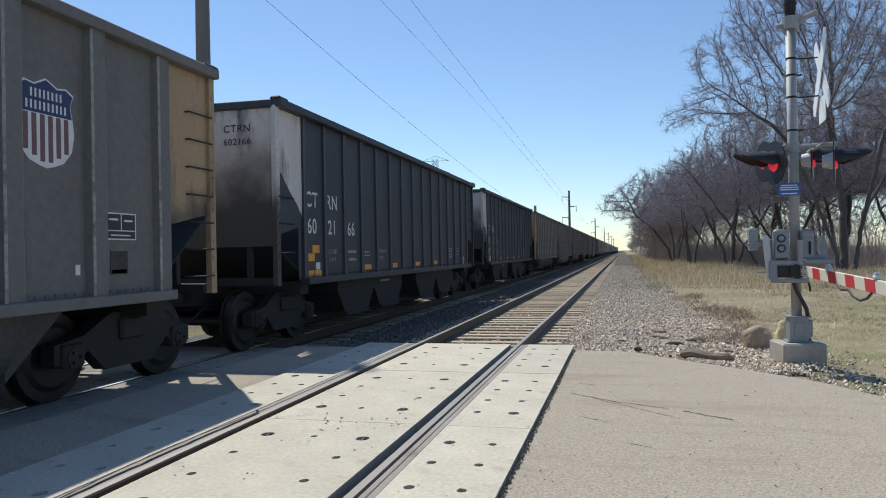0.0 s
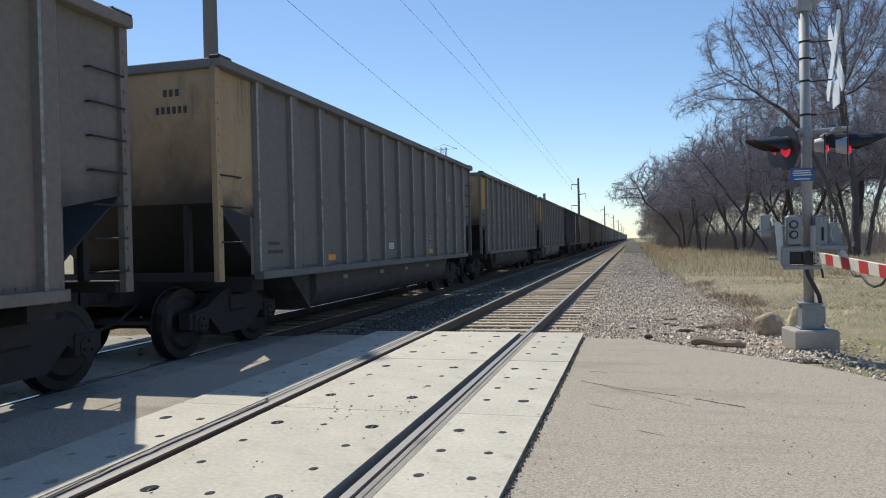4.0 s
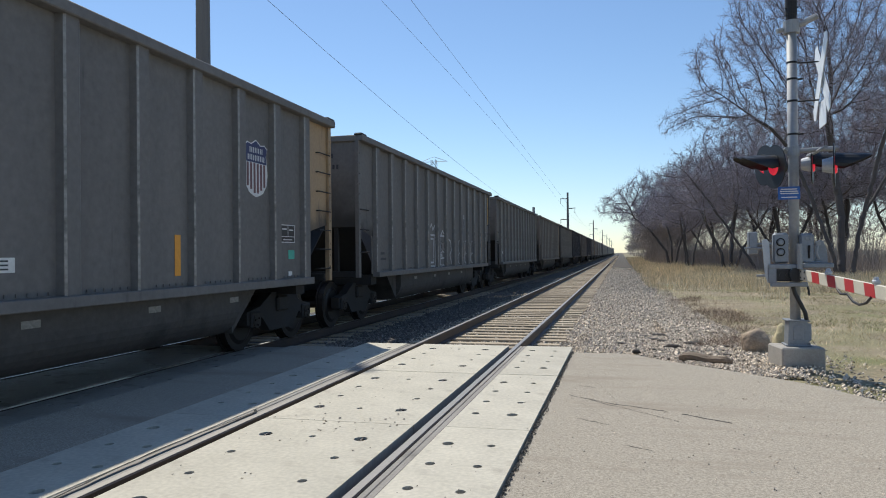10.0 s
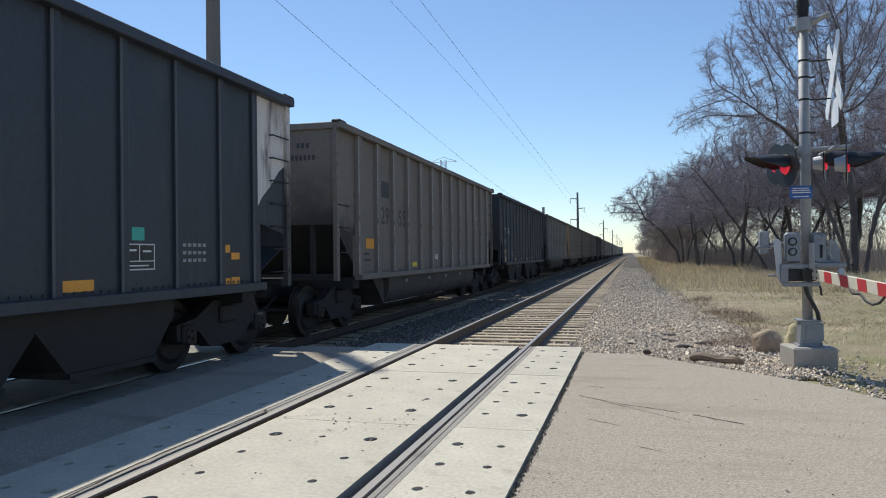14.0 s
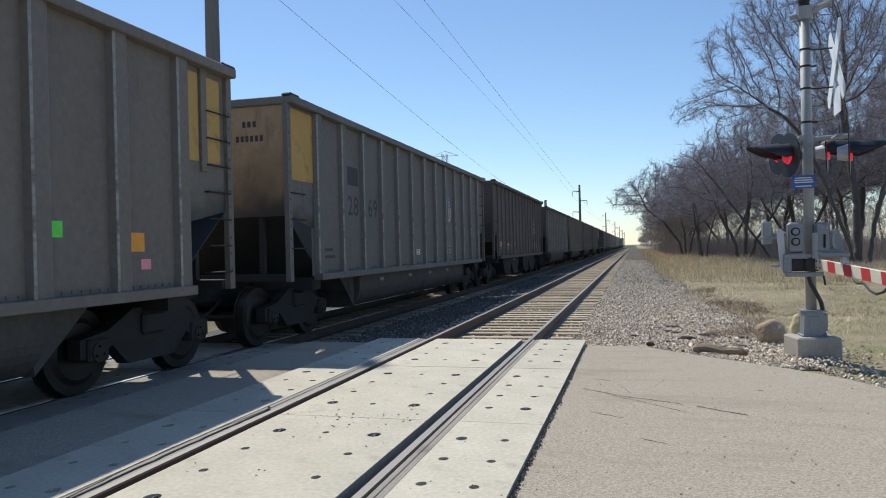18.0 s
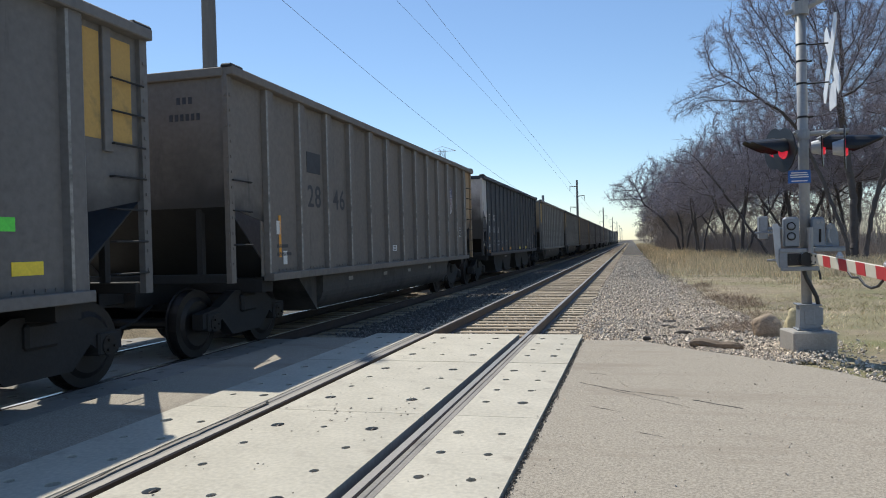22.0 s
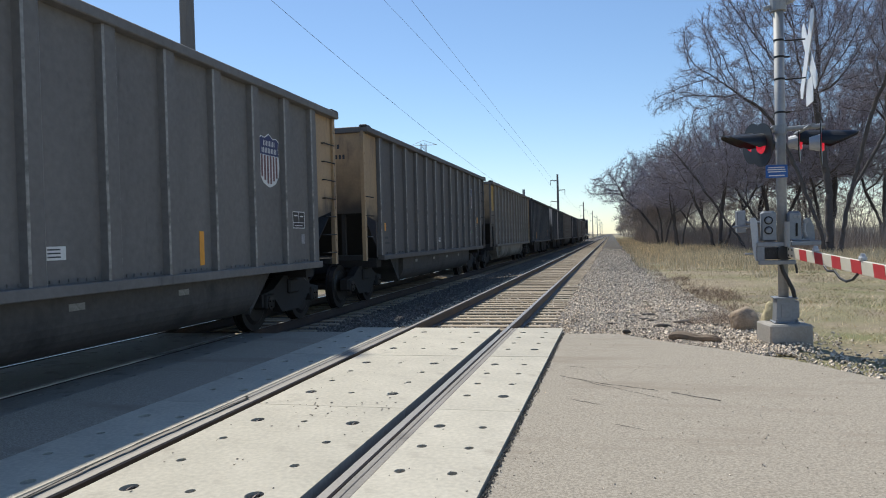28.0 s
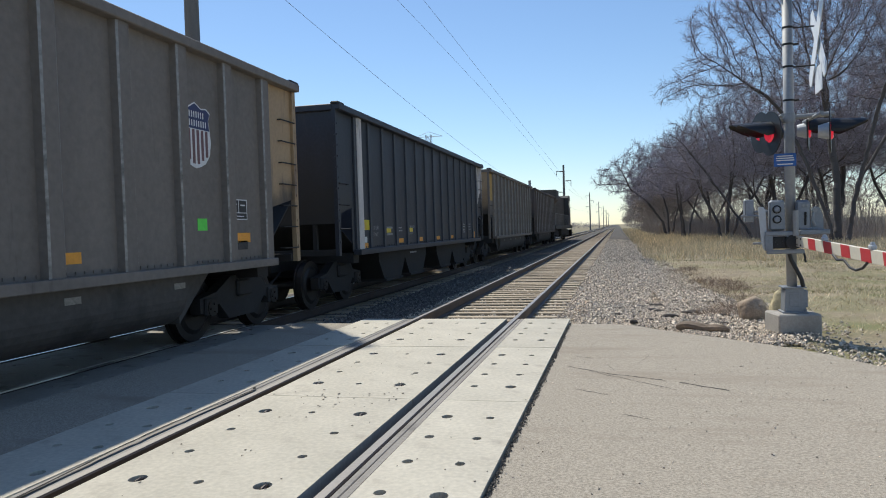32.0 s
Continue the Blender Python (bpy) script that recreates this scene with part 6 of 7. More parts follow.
def build_cars():
    gon("grey", "tan", "tan", (), [mark("dark", 5.38, 5.64, 1.29, 1.53), mark("white", 5.40, 5.62, 1.30, 1.34), mark("white", 6.34, 6.40, 1.85, 2.01), mark("rust", 5.13, 5.19, 1.12, 2.0), mark("white", 4.90, 4.96, 1.30, 1.40)], em(4.57), data=(5.55, 1.785, 0.46))     # 0
    ctrn("60", "21", "66", "white", "plain")
    ctrn("60", "21", "35", "white", "plain")
    gon("grey_warm", "tan", "plain", (("=",), ("28", "57")), [mark("orange", -3.21, -2.73, 1.20, 1.32), mark("orange", 0.07, 0.55, 1.39, 1.48), mark("lemon", 3.25, 3.75, 1.20, 1.30), mark("lemon", 5.44, 5.95, 1.37, 1.48)], em(4.71, 2.67, 0.58, 0.76), data=(5.72, 1.78, 0.46), note=0.30, tags=(-2.8, -1.07, 0.5))
    gon("grey", "yellow", "plain", (("CMO",), ("288", "259")), [mark("rust", 2.0, 2.54, 1.35, 1.48), mark("white", 5.25, 5.38, 1.35, 1.46), mark("rust", 5.44, 6.04, 1.34, 1.51)], em_low(4.48), "tub", data=(3.32, 1.475, 0.42))
    gon("grey_warm", "yellow", "plain", (("O",), ("8", "357")), stripes("orange", (PY[0] + 0.4,), 1.35, 0.25, 0.16), em_low(4.5), "tub", data=LOW_DATA)                 # 5
    gon("grey", "tan", "plain", (), stripes("orange", (PY[2] + 0.4, PY[8] + 0.5)), em_low(4.5), data=LOW_DATA)
    gon("grey", "yellow", "yellow", (), [("lime", PY[9] + 0.6, 1.75, 0.2, 0.14), ("orange", PY[11] + 0.45, 1.66, 0.35, 0.16)], em(4.6))
    gon("grey", "yellow", "plain", ((), ("", "025")), [mark("orange", -0.06, 0.02, 1.27, 1.75), mark("orange", 5.96, 6.07, 1.29, 2.20), mark("white", 5.60, 5.68, 1.36, 1.48)], em_low(4.60, 2.48, 0.46, 0.46), "tub", "grey coal gondola with a pale round-bottomed tub", (2.39, 1.455, 0.42), -0.75, (-0.2, 1.9, 4.0))
    c = ctrn("60", "21", "38", "plain", "white", [("lime", 3.86, 1.70, 0.21, 0.15)])
    bare_post(c, PY[8])
    gon("grey_warm", "tan", "plain", (("=",), ("28", "219")), [mark("orange", -5.24, -5.10, 1.16, 2.04)], em_low(4.6), data=LOW_DATA)                                 # 10
    g = gon("brown", "yellow", "plain", (), [mark("pink", -5.61, -5.45, 1.32, 1.41), mark("orange", -6.02, -5.92, 1.30, 1.75), ("lime", PY[11] + 0.2, 1.75, 0.18, 0.12)] + upright("orange", (-1.53, 1.62, 4.0, 6.12)), em(2.55, 2.54, 0.52, 0.68), label="dirty brown coal gondola with spray-painted graffiti", data=LOW_DATA)
    graffiti_one(g)
    gon("grey_warm", "tan", "plain", (("=",), ("28", "06")), [mark("orange", -3.29, -3.21, 1.29, 1.70), mark("orange", -0.47, -0.38, 1.35, 1.59)], em(4.73, 2.64, 0.58, 0.74), data=(5.74, 1.78, 0.46), note=0.33)
    gon("grey", "plain", "tan", (("=",), ("28", "021")), [mark("orange", 2.71, 2.82, 1.22, 1.70), mark("teal", 5.64, 5.85, 1.39, 1.53), mark("white", 5.64, 5.76, 1.13, 1.20)], em(4.64), data=(5.63, 1.785, 0.48), note=0.30, tags=(-1.1, 0.66, 2.4, 4.1))
    g = gon("grey", "plain", "yellow", (), [mark("lime", 5.13, 5.33, 1.59, 1.75), mark("orange", 5.60, 5.71, 1.27, 2.17)], em_low(2.5), label="grey coal gondola covered with white outline graffiti", data=LOW_DATA)
    graffiti_two(g)
    gon("grey", "plain", "yellow", (("CMO",), ("288", "125")), [("lime", PY[0] + 0.2, 1.55, 0.2, 0.14), ("orange", PY[0] + 0.25, 1.35, 0.4, 0.16), ("white", PY[0] + 0.7, 1.5, 0.12, 0.12), ("orange", PY[8] + 0.2, 1.3, 0.3, 0.1)], em_low(4.5), data=LOW_DATA)      # 15
    gon("grey_warm", "plain", "tan", (("=",), ("29", "152")), [mark("lime", -6.10, -5.88, 1.70, 1.84), mark("orange", -6.13, -5.72, 1.48, 1.68), mark("dark", -6.08, -5.86, 1.33, 1.46), mark("orange", -2.86, -2.38, 1.49, 1.57), mark("orange", 0.35, 0.76, 1.50, 1.60)], em(2.76, 2.50, 0.52, 0.71), data=(2.66, 1.44, 0.40), note=-0.48)
    gon("grey_dark", "plain", "yellow", (), [mark("orange", -1.03, -0.58, 1.47, 1.58), mark("white", -0.98, -0.71, 1.35, 1.44), mark("rust", 3.10, 3.55, 1.48, 1.55), mark("lemon", 5.56, 5.98, 1.49, 1.70)], em_low(2.39, 2.53, 0.53, 0.59), data=(2.30, 1.50, 0.43), note=3.9)
    ctrn("60", "20", "23", "plain", "white", [("teal", 3.84, 1.70, 0.20, 0.14)], C_BITS[:1] + [mark("orange", 2.71, 3.19, 1.13, 1.24), mark("orange", 5.45, 5.63, 1.50, 1.60), mark("orange", 5.66, 5.86, 1.41, 1.50), mark("orange", 5.45, 5.63, 1.07, 1.17), mark("orange", 5.66, 5.86, 1.08, 1.18), mark("white", 5.45, 5.52, 1.30, 1.40)])
    gon("grey_warm", "plain", "plain", (("=",), ("29", "555")), [mark("orange", -5.76, -5.30, 1.58, 1.78)] + stripes("lemon", (PY[3] + 0.6, PY[8] + 0.2)), em_low(4.5), data=LOW_DATA)
    ctrn("60", "", "", "plain", "plain")                                                                                             # 20
    gon("grey_dark", "plain", "tan", (), stripes("orange", (PY[2] + 0.4,)), em_low(2.5), data=LOW_DATA)
    gon("grey_warm", "tan", "plain", (("=",), ("28", "539")), [mark("teal", 5.50, 5.70, 1.39, 1.55), mark("rust", -0.20, -0.08, 1.30, 1.62)], em(4.61, 2.68), data=(5.62, 1.81, 0.47), note=0.17, tags=(-1.9, 0.23, 2.4, 4.1))
    gon("grey_warm", "plain", "yellow", (), [("lime", PY[0] + 0.3, 1.6, 0.2, 0.12), ("orange", PY[0] + 0.4, 1.42, 0.36, 0.18), ("white", PY[2] + 0.3, 1.52, 0.22, 0.22), ("pink", PY[0] + 0.7, 1.25, 0.14, 0.1), mark("lime", 4.23, 4.43, 1.63, 1.78), mark("orange", 5.10, 5.56, 1.49, 1.69), mark("dark", 5.14, 5.36, 1.43, 1.48), mark("pink", 5.50, 5.66, 1.30, 1.41)], em(2.5, 2.54, 0.52, 0.68), data=LOW_DATA)
    gon("grey", "yellow", "plain", (("=",), ("28", "69")), [("lime", PY[11] + 0.4, 1.85, 0.18, 0.12)], em(2.5, 2.54, 0.52, 0.68), data=LOW_DATA)
    c = coal_car("C", "brown", "plain", "plain", (), [mark("orange", -5.80, -5.38, 1.43, 1.62), mark("pink", -5.54, -5.42, 1.30, 1.40), mark("orange", -4.19, -3.73, 1.45, 1.56), mark("rust", -2.35, -1.89, 1.13, 1.24), mark("rust", 0.74, 1.12, 1.12, 1.24), mark("white", 3.84, 4.12, 2.04, 2.36), mark("white", 3.88, 4.08, 2.45, 2.58)], "dark brown dirty hopper car with close-set posts")   # 25
    c.scale.z = 1.034
    gon("grey_dark", "plain", "yellow", (), [mark("orange", -3.92, -3.44, 1.32, 1.43), mark("orange", -2.04, -1.54, 1.33, 1.45), mark("rust", 1.22, 1.58, 1.30, 1.40), mark("orange", 3.25, 3.74, 1.29, 1.41), mark("orange", 5.52, 6.0, 1.36, 1.48), mark("white", 4.62, 4.74, 1.46, 1.58)], em(2.57, 2.58, 0.61, 0.77), data=(2.45, 1.47, 0.43), note=-0.69)
    gon("grey_warm", "plain", "tan", (("=",), ("28", "310")), [mark("orange", 2.54, 2.65, 1.19, 1.67), mark("teal", 5.51, 5.74, 1.39, 1.53)], em(4.48), data=(5.50, 1.805, 0.46), note=0.2, tags=(-1.1, 0.6, 2.25, 3.98))
    gon("grey", "plain", "yellow", (("=",), ("28", "201")), stripes("lemon", (PY[0] + 0.5, PY[1] + 0.6, PY[2] + 0.6, PY[3] + 0.6, PY[5] + 0.4, PY[6] + 0.4, PY[8] + 0.4, PY[10] + 0.2, PY[11] + 0.5), 1.32, 0.34, 0.12) + [("lime", PY[11] + 0.3, 1.7, 0.16, 0.12)], em(2.5, 2.54, 0.52, 0.68), data=LOW_DATA)
    gon("grey_warm", "plain", "tan", (("=",), ("28", "46")), upright("orange", (PY[0] + 0.35, PY[5] + 0.2)) + [("white", -5.9, 1.75, 0.12, 0.2), ("white", -5.7, 1.3, 0.12, 0.2)], em(4.5))
    ctrn("60", "10", "51", "white", "plain", (), [mark("orange", -6.07, -5.84, 1.58, 1.67), mark("orange", -6.27, -6.04, 1.44, 1.53), mark("white", -5.97, -5.82, 1.29, 1.39), mark("orange", -6.33, -6.12, 1.10, 1.20), mark("orange", -6.05, -5.82, 1.08, 1.18), mark("orange", -3.61, -3.19, 1.15, 1.25), mark("orange", -1.57, -1.08, 1.14, 1.24), mark("lemon", 1.23, 1.62, 1.12, 1.24), mark("lemon", 3.17, 3.59, 1.11, 1.24)])    # 30
    gon("grey_light", "yellow", "plain", (), [mark("white", 5.78, 5.94, 1.32, 1.42)], em(2.45, 2.56, 0.60, 0.74), data=(2.37, 1.475, 0.43), note=-0.79, tags=(-2.3, -0.25, 1.9))
    gon("grey_dark", "yellow", "plain", (), [mark("orange", 2.58, 2.69, 1.28, 1.74), mark("white", 5.63, 5.80, 1.42, 1.52), mark("grey", 5.38, 5.56, 1.42, 1.50)] + upright("orange", (PY[3] + 0.6,)), em(2.47, 2.59, 0.60, 0.76), data=(2.33, 1.50, 0.43))
    gon("grey_warm", "tan", "plain", (), upright("orange", (PY[0] + 0.4, PY[4] + 0.4, PY[8] + 0.6)), em_low(4.5), data=LOW_DATA)
    gon("grey", "tan", "plain", (), upright("orange", (PY[2] + 0.4,)), em_low(4.5), data=LOW_DATA)
    gon("grey_dark", "plain", "plain", (), upright("orange", (PY[2] + 0.4,)), em_low(2.5), data=LOW_DATA)                                                  # 35
    gon("grey", "plain", "tan", (("=",), ("28", "231")), [mark("orange", 2.70, 2.80, 1.17, 1.60), mark("orange", 3.09, 3.16, 1.23, 1.58), mark("grey", 5.75, 5.88, 1.40, 1.56)], em(4.66, 2.68), data=(5.66, 1.795, 0.46), note=0.28, tags=(-1.1, 0.6, 2.4))
    gon("charcoal", "tan", "plain", (), [("orange", PY[0] + 0.3, 1.72, 0.3, 0.18), mark("orange", 5.45, 5.90, 1.97, 2.18), mark("lime", 4.48, 4.68, 1.53, 1.67), mark("white", 5.33, 5.74, 1.40, 1.50), mark("white", 6.22, 6.33, 1.83, 2.01)] + stripes("orange", (PY[3] + 0.2,), 1.3), em(4.52, 2.855, 0.66, 0.82), data=(5.48, 1.80, 0.46))
    gon("grey_warm", "yellow", "tan", (), upright("orange", (PY[11] + 0.6,)) + [("white", PY[7] + 0.2, 1.35, 0.2, 0.14)], em(2.5, 2.54, 0.52, 0.68), "tub", data=LOW_DATA)
    ctrn("60", "22", "54", "plain", "white", [mark("orange", -6.22, -6.14, 1.40, 2.31), mark("orange", -3.97, -3.87, 1.22, 1.65), mark("orange", -1.40, -1.28, 1.31, 1.67), ("orange", PC[8] + 0.3, 1.4, 0.07, 0.42), ("orange", PC[10] + 0.2, 1.4, 0.07, 0.42), ("orange", PC[13] - 0.3, 1.55, 0.07, 0.5)], [("white", -5.84, 1.33, 0.15, 0.13)])
    c = ctrn("60", "23", "71", "white", "plain", [("teal", 3.9, 1.70, 0.18, 0.14), ("teal", 4.8, 1.72, 0.17, 0.18)], [mark("orange", -1.10, -0.66, 1.21, 1.31), mark("orange", 0.85, 1.31, 1.16, 1.28), mark("orange", 2.82, 3.29, 1.16, 1.27), mark("orange", 5.66, 6.01, 1.07, 1.30)])                                                                                      # 40
    bare_post(c, -0.22, 0.26)
    graffiti_three(c)
    gon("grey_warm", "plain", "tan", (("=",), ("28", "195")), [("orange", PY[0] + 0.4, 1.72, 0.34, 0.18), mark("lime", 4.45, 4.66, 1.51, 1.66), mark("orange", 5.27, 5.74, 1.34, 1.47), mark("dark", 5.40, 5.66, 1.24, 1.36), mark("orange", 1.96, 2.45, 1.21, 1.32)], em(4.48), data=(5.45, 1.79, 0.45), tags=(-1.1, 0.6, 2.37, 4.1))
    c = ctrn("", "", "", "plain", "white", [mark("lemon", -5.88, -5.45, 1.47, 1.68)] + stripes("lemon", (-4.2, -2.4), 1.45, 0.36, 0.1))
    bare_post(c, -6.06, 0.26)
    gon("grey_warm", "yellow", "plain", (), (), em_low(4.5))
    gon("brown", "plain", "plain", (), (), None, label="brown dirty coal gondola at the end of the train")


def sprayed(car, pts, z0, y0, s, w=0.035, name="graffiti", mat="spray"):
    """A sprayed line as a thin raised band along the points."""
    b = bmesh.new()
    for (a, c), (d, e) in zip(pts, pts[1:]):
        p, q = Vector((0, y0 + a * s, z0 + c * s)), Vector((0, y0 + d * s, z0 + e * s))
        t = (q - p)
        if t.length < 1e-6:
            continue
        t.normalize()
        nn = Vector((0, -t.z, t.y)) * w * 0.5
        p -= t * w * 0.3
        q += t * w * 0.3
        v = [b.verts.new(x + Vector((SIDE + 0.0045, 0, 0))) for x in (p - nn, q - nn, q + nn, p + nn)]
        b.faces.new(v)
    return part(name, b, M[mat], car, "pale sprayed graffiti line")


def loop(cx, cz, rx, rz, n=14, a0=0.0, a1=6.283):
    return [(cx + rx * math.cos(a0 + (a1 - a0) * k / n), cz + rz * math.sin(a0 + (a1 - a0) * k / n)) for k in range(n + 1)]


def painted(car, pts, mat, depth, name="graffiti_fill", label="pale graffiti fill"):
    b = bmesh.new()
    prism(b, pts, 'x', SIDE + depth, SIDE + depth + 0.0015)
    return part(name, b, M[mat], car, label)


def graffiti_one(car):
    main = [(-2.91, 2.12), (-2.71, 2.13), (-2.7, 2.05), (-2.57, 2.12), (-2.4, 2.14), (-2.22, 2.08), (-2.17, 1.96), (-2.22, 1.63), (-1.98, 1.63), (-1.89, 1.51), (-1.9, 1.18), (-2.46, 1.15), (-3.5, 1.12), (-3.62, 1.3), (-3.5, 1.6), (-3.3, 1.73), (-3.06, 1.71), (-2.95, 1.68)]
    painted(car, main, "spray", 0.002)
    outer = [(-1.87, 1.96), (-1.67, 1.9), (-1.63, 1.76), (-1.74, 1.55), (-1.9, 1.41), (-1.98, 1.64), (-1.95, 1.85)]
    low = [(-1.55, 1.62), (-1.42, 1.51), (-1.46, 1.19), (-1.68, 1.19), (-1.72, 1.3), (-1.66, 1.55)]
    for q in (outer, low):
        painted(car, q, "spray", 0.002)
        cy, cz = sum(a for a, c in q) / len(q), sum(c for a, c in q) / len(q)
        painted(car, [(cy + (a - cy) * 0.8, cz + (c - cz) * 0.84) for a, c in q], "letter_dark", 0.004, label="dark graffiti fill")
        painted(car, [(cy + (a - cy) * 0.42, cz + (c - cz) * 0.5 + 0.03) for a, c in q], "spray", 0.006)
    painted(car, [(-2.7, 2.03), (-2.53, 2.09), (-2.36, 2.1), (-2.23, 2.01), (-2.24, 1.80), (-2.33, 1.98), (-2.48, 1.99), (-2.60, 1.82), (-2.66, 1.46), (-2.69, 1.65)], "letter_dark", 0.004, label="dark graffiti outline")
    painted(car, [(-2.49, 1.54), (-2.38, 1.46), (-2.25, 1.55), (-2.18, 1.56), (-2.34, 1.33), (-2.39, 1.36)], "letter_dark", 0.004, label="dark graffiti outline")
    sprayed(car, [(-2.41 + 0.012 * k * math.cos(k * 0.9), 1.74 + 0.012 * k * math.sin(k * 0.9)) for k in range(9)], 0, 0, 1.0, 0.03, mat="letter_dark")
    sprayed(car, [(-2.93, 2.05), (-2.72, 2.05)], 0, 0, 1.0, 0.02, mat="letter_dark")
    sprayed(car, [(-2.95, 1.68), (-2.94, 1.40), (-2.96, 1.22), (-2.46, 1.22), (-1.95, 1.24)], 0, 0, 1.0, 0.03, mat="letter_dark")
    sprayed(car, loop(-3.2, 1.5, 0.2, 0.16, 12, 0.2, 2.9), 0, 0, 1.0, 0.06, mat="letter_dark")
    sprayed(car, loop(-3.0, 1.33, 0.06, 0.08), 0, 0, 1.0, 0.03, mat="letter_dark")
    letters(car, "KING STYLE BOMBERS.", -1.84, 0.90, 0.20, M["spray"], x=1.428)
    letters(car, "DOING IT AGAIN...", -1.86, 0.735, 0.19, M["spray"], x=1.428)
    for k, (w0, w1, z) in enumerate(((0.55, 0.75, 1.88), (0.35, 0.8, 1.74), (0.3, 0.95, 1.6))):
        n = 5
        for q in range(n):
            y = w0 + (w1 - w0) * q / (n - 1)
            sprayed(car, [(y - 0.03, z - 0.05), (y, z + 0.05), (y + 0.035, z - 0.04)], 0, 0, 1.0, 0.014)


def graffiti_three(car):
    for pts in ([(2.84, 2.02), (2.80, 1.9), (2.84, 1.82)], [(3.08, 2.04), (3.03, 1.86)], [(2.66, 1.78), (2.78, 1.76)], [(2.72, 1.64), (2.82, 1.38)], [(2.84, 1.68), (2.94, 1.48)], [(3.0, 1.74), (3.08, 1.5)], [(3.0, 1.74), (3.14, 1.74), (3.16, 1.64), (3.04, 1.62), (3.2, 1.58), (3.18, 1.48), (3.06, 1.5)]):
        sprayed(car, pts, 0, 0, 1.0, 0.025)
    for k in range(4):
        sprayed(car, loop(-1.6 + 0.28 * k, 1.45, 0.14, 0.22), 0, 0, 1.0, 0.02, mat="letter_dim")


def graffiti_two(car):
    y0, z0 = PY[4], 1.12
    rows = [[(0, 0), (0.05, 0.85), (0.85, 0.85), (0.9, 0.0), (0, 0)], [(0.2, 0.1), (0.22, 0.75), (0.7, 0.75), (0.72, 0.1), (0.2, 0.1)], loop(1.2, 0.5, 0.3, 0.35), [(1.5, 0.0), (1.45, 0.85), (2.1, 0.85), (2.2, 0.0), (1.5, 0.0)], loop(1.65, 0.55, 0.1, 0.1), loop(1.95, 0.55, 0.1, 0.1), [(1.55, 0.35), (1.75, 0.42), (2.1, 0.33), (2.0, 0.22), (1.6, 0.2), (1.55, 0.35)], [(1.5, 0.85), (1.75, 1.0), (2.1, 0.85)], [(2.4, 0.0), (2.4, 0.8), (2.75, 0.7), (2.85, 0.45), (2.65, 0.3), (2.9, 0.0)], [(0.0, 1.0), (0.2, 1.15), (0.35, 1.0), (0.5, 1.15), (0.65, 1.0), (0.85, 1.12)], [(3.05, 0.6), (3.2, 0.95), (3.35, 0.6), (3.15, 0.75), (3.3, 0.9)]]
    for pts in rows:
        sprayed(car, pts, z0, y0, 1.0, 0.05)
    for k in range(5):
        sprayed(car, loop(4.0 + 0.5 * k, 0.55, 0.2, 0.22) + loop(4.0 + 0.5 * k, 0.18, 0.22, 0.17), z0, y0, 1.0, 0.03)


build_cars()


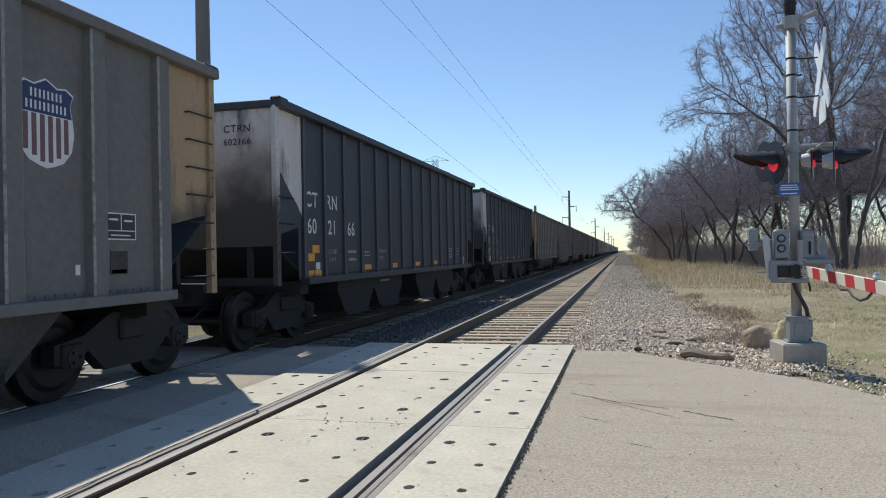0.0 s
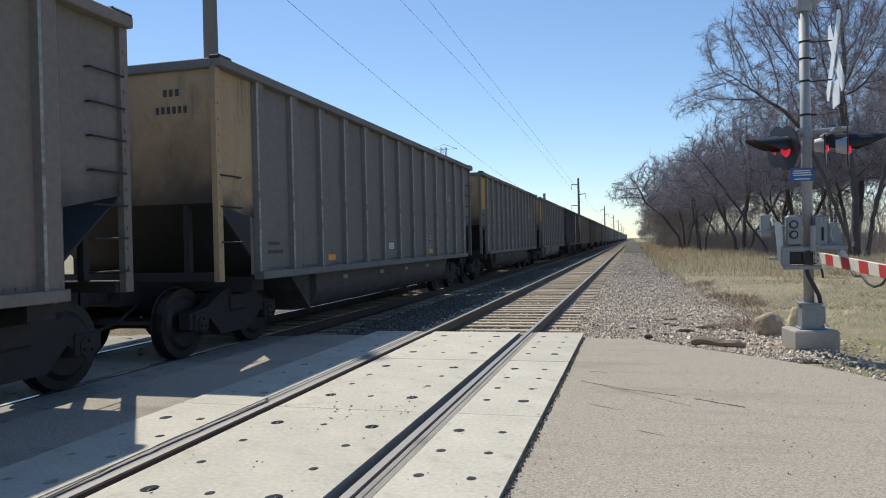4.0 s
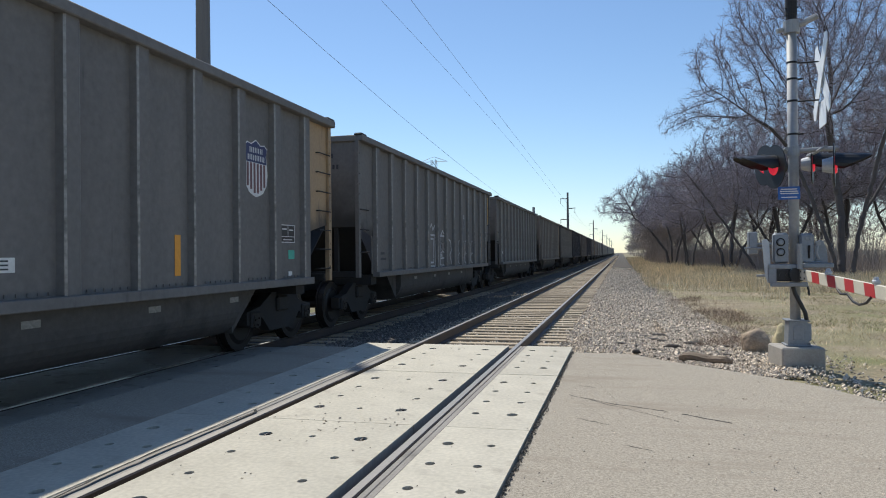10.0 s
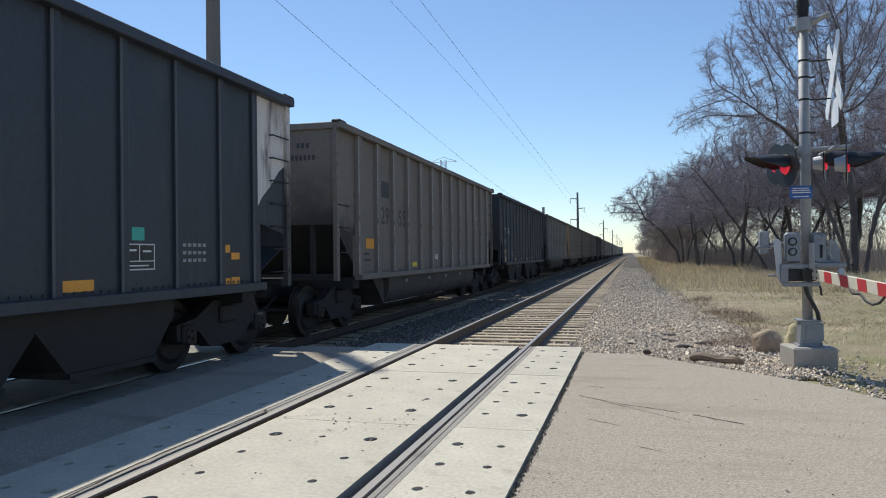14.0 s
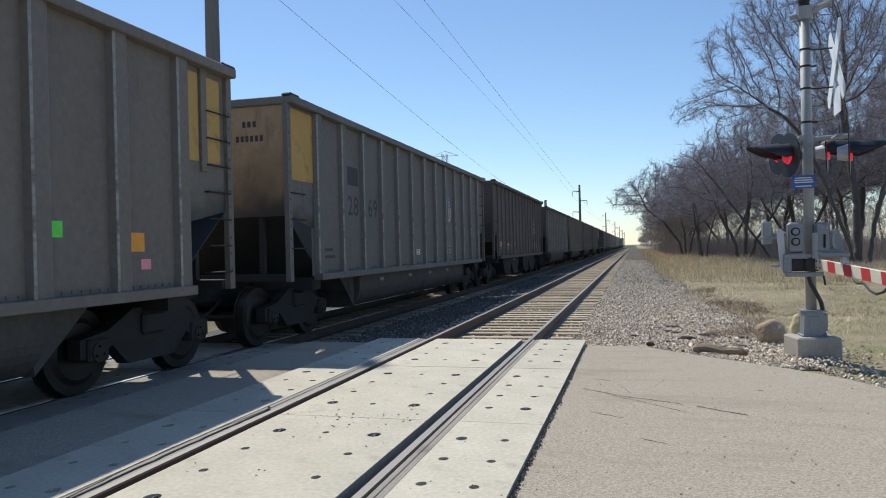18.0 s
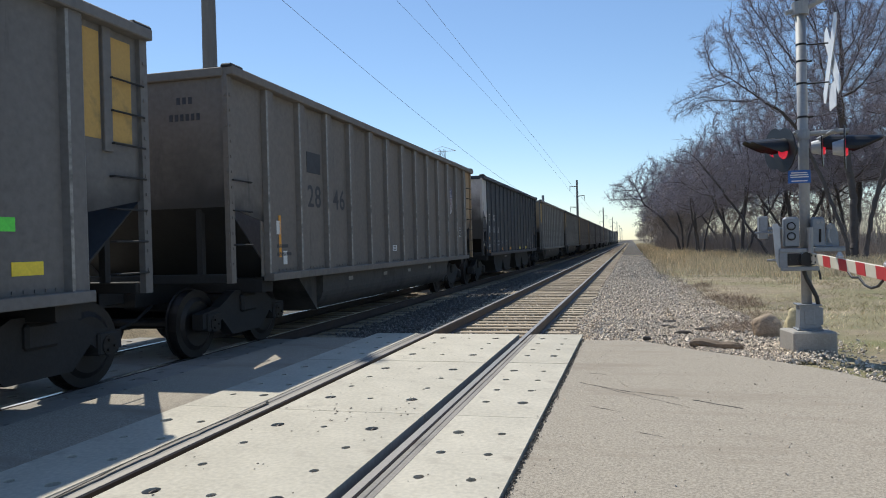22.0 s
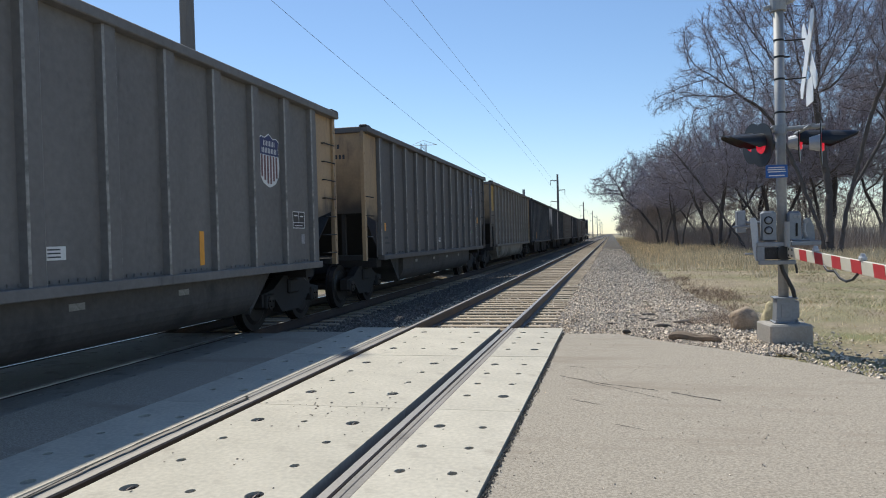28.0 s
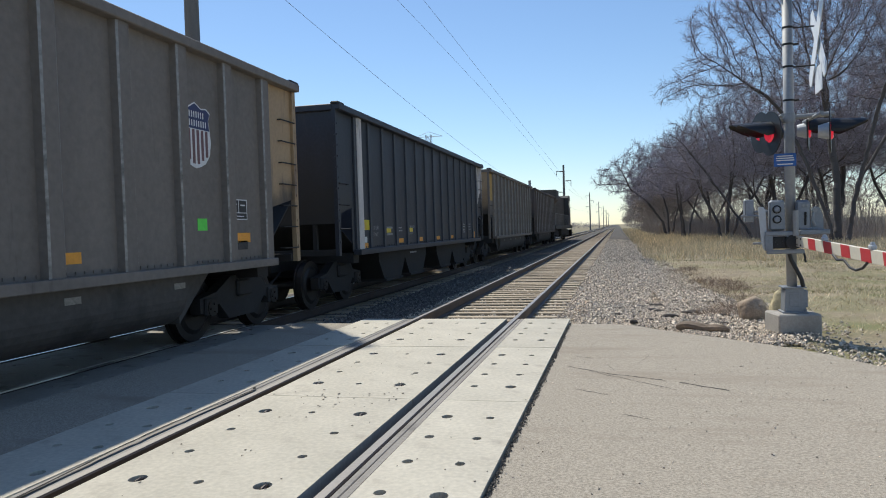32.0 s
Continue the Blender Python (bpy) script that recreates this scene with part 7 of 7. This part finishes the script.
def locomotive():
    root = new("locomotive")
    tagged(root, "dusty diesel locomotive pushing at the rear of the train", "locomotive")
    P = lambda name, b, m, label="": part(name, b, M[m], root, label)
    P("underframe", boxed(-1.5, 1.5, -11.1, 11.1, 1.15, 1.5, 0.03), "loco_grey")
    b = boxed(-1.0, 1.0, -7.4, 5.6, 1.5, 4.35, 0.06)
    P("long_hood", b, "loco", "dusty yellow-grey engine hood")
    for k in range(9):
        P("hood_door", boxed(1.0, 1.02, -6.9 + 1.35 * k, -5.7 + 1.35 * k, 1.7, 3.7, 0.01), "loco")
    b = bmesh.new()
    prism(b, [(-1.0, 1.5), (1.0, 1.5), (1.0, 3.3), (1.5, 3.7), (1.5, 4.5), (-1.5, 4.5), (-1.5, 3.7), (-1.0, 3.3)], 'y', -10.6, -7.4)
    P("radiator_section", b, "loco", "flared radiator end of the hood")
    for s in (-1, 1):
        P("radiator_grille", boxed(s * 1.5, s * 1.52, -10.3, -7.7, 3.8, 4.4, 0.01), "loco_grey", "dark radiator grille")
    b = bmesh.new()
    prism(b, [(5.6, 1.5), (8.2, 1.5), (8.2, 3.3), (8.0, 4.35), (7.4, 4.62), (5.9, 4.62), (5.6, 4.4)], 'x', -1.5, 1.5)
    P("cab", b, "loco_grey", "locomotive cab")
    for y0, y1 in ((5.95, 6.7), (6.9, 7.7)):
        P("cab_window", boxed(1.495, 1.51, y0, y1, 3.3, 4.05, 0.01), "glass", "dark cab window")
    for x0, x1 in ((-1.2, -0.1), (0.1, 1.2)):
        P("cab_window", boxed(x0, x1, 8.12, 8.22, 3.45, 4.1, 0.01), "glass", "dark cab window")
    for sx in (-0.75, 0.75):
        P("number_board", boxed(sx - 0.28, sx + 0.28, 8.0, 8.12, 4.2, 4.42, 0.02), "letter_dim", "pale board over the cab windows")
    P("plow", boxed(-1.4, 1.4, 11.1, 11.3, 0.25, 1.0, 0.03), "under", "black plough blade")
    P("end_rail", boxed(-1.3, 1.3, 11.0, 11.06, 1.9, 1.95, 0.01), "letter_dim")
    for sx in (-1.45, 1.45):
        P("step_edge", boxed(sx - 0.02, sx + 0.02, 10.6, 11.1, 0.4, 1.3, 0.008), "letter_dim", "white painted step edge")
    P("nose", boxed(-1.1, 1.1, 8.2, 10.1, 1.5, 3.2, 0.12), "loco_grey", "short locomotive nose")
    b = bmesh.new()
    prism(b, [(-1.35, 1.15), (1.35, 1.15), (1.35, 0.6), (1.0, 0.35), (-1.0, 0.35), (-1.35, 0.6)], 'y', -3.4, 3.4)
    P("fuel_tank", b, "under", "black fuel tank")
    P("exhaust_stack", boxed(-0.5, 0.5, -1.4, -0.2, 4.35, 4.6, 0.04), "under")
    for s in (-1, 1):
        b = bmesh.new()
        pipe(b, [(s * 1.45, -10.8, 2.5), (s * 1.45, 5.5, 2.5)], 0.018)
        for k in range(13):
            y = -10.8 + 1.36 * k
            rod(b, (s * 1.45, y, 1.5), (s * 1.45, y, 2.5), 0.014, seg=6)
        P("handrail", b, "galv", "thin walkway handrail")
    b = bmesh.new()
    for s in (-1, 1):
        for e in (-1, 1):
            for k in range(4):
                box(b, s * 1.2, s * 1.55, e * (10.6), e * (11.1), 0.35 + 0.28 * k, 0.39 + 0.28 * k)
    P("steps", b, "under")
    for e in (-1, 1):
        P("coupler", boxed(-0.14, 0.14, e * 11.05, e * 11.5, 0.72, 1.0, 0.03), "under")
    for e in (-1, 1):
        b = bmesh.new()
        for s in (-1, 1):
            prism(b, [(-2.6, 0.5), (-2.6, 0.95), (-1.0, 1.05), (1.0, 1.05), (2.6, 0.95), (2.6, 0.5), (2.2, 0.42), (-2.2, 0.42)], 'x', s * 1.0, s * 1.18)
        box(b, -1.1, 1.1, -0.5, 0.5, 0.7, 1.1)
        bg = part("bogie", b, M["under"], root, "", (0, e * 6.9, 0))
        for d in (-1.9, 0.0, 1.9):
            w = part("wheelset", shared("loco_wheelset", lambda: grown(wheelset_maker(), 1.12), M["wheel"]), None, bg, "", (0, d, 0.457))
            w.location.z = 0.512
            LOCO_WHEELS.append(w)
    return root


LOCO_WHEELS = []
loco = locomotive()
# slack in the couplings: how far each car stands from an even spacing
SLACK = [-0.15, -0.12, 0.0, 0.14, 0.05, 0.18, 0.15, 0.13, 0.12, 0.22, 0.2, -0.04, 0.17, 0.36, 0.1, 0.0, 0.05, 0.18, 0.06, 0.2, 0.16, 0.13, 0.1, 0.0, -0.08, 0.05, 0.38, 0.12, -0.05, -0.1, 0.05, 0.38, 0.25, 0.35, 0.3, 0.28, 0.25, 0.2, 0.25, -0.05, 0.1, 0.05, 0.1, 0.1, 0.1]
TRAIN_START = 8.30 - HB           # middle of the first car when the clip starts


def run(t):
    """How far the train has come after t seconds."""
    return 20.775 * t - 0.0081 * t * t + 0.000136 * t ** 3


def motions():
    ts = [2.0 * i for i in range(17)]
    for k, car in enumerate(CARS):
        walk(car, [(t, pose(FAR_X, TRAIN_START + CAR_L * k + SLACK[k] - run(t), FAR_Z)) for t in ts])
    n = len(CARS)
    y0 = TRAIN_START + CAR_L * (n - 1) + CAR_L / 2 + 11.5
    walk(loco, [(t, pose(FAR_X, y0 - run(t), FAR_Z)) for t in ts])
    # rolling wheels: all wheelsets of the cars roll alike
    r = 0.457
    steps = [i / 30 for i in range(961)]
    done = {}
    for sign in (-1, 1):
        same = [w for w in WHEELSETS if (w.location.y > 0) == (sign > 0)]
        walk(same[0], [(t, Matrix.Translation((0, 0.89 * sign, r)) @ Matrix.Rotation(run(t) / r, 4, 'X')) for t in steps])
        act, slot = same[0].animation_data.action, same[0].animation_data.action_slot
        for w in same[1:]:
            w.rotation_mode = "QUATERNION"
            w.animation_data_create()
            w.animation_data.action = act
            w.animation_data.action_slot = slot
    r = 0.512
    for w in LOCO_WHEELS:
        d = round(w.location.y, 2)
        twin = [q for q in LOCO_WHEELS if q.animation_data and q.name in done and done[q.name] == d]
        if twin:
            w.rotation_mode = "QUATERNION"
            w.animation_data_create()
            w.animation_data.action = twin[0].animation_data.action
            w.animation_data.action_slot = twin[0].animation_data.action_slot
        else:
            walk(w, [(t, Matrix.Translation((0, d, r)) @ Matrix.Rotation(run(t) / r, 4, 'X')) for t in steps])
            done[w.name] = d


motions()
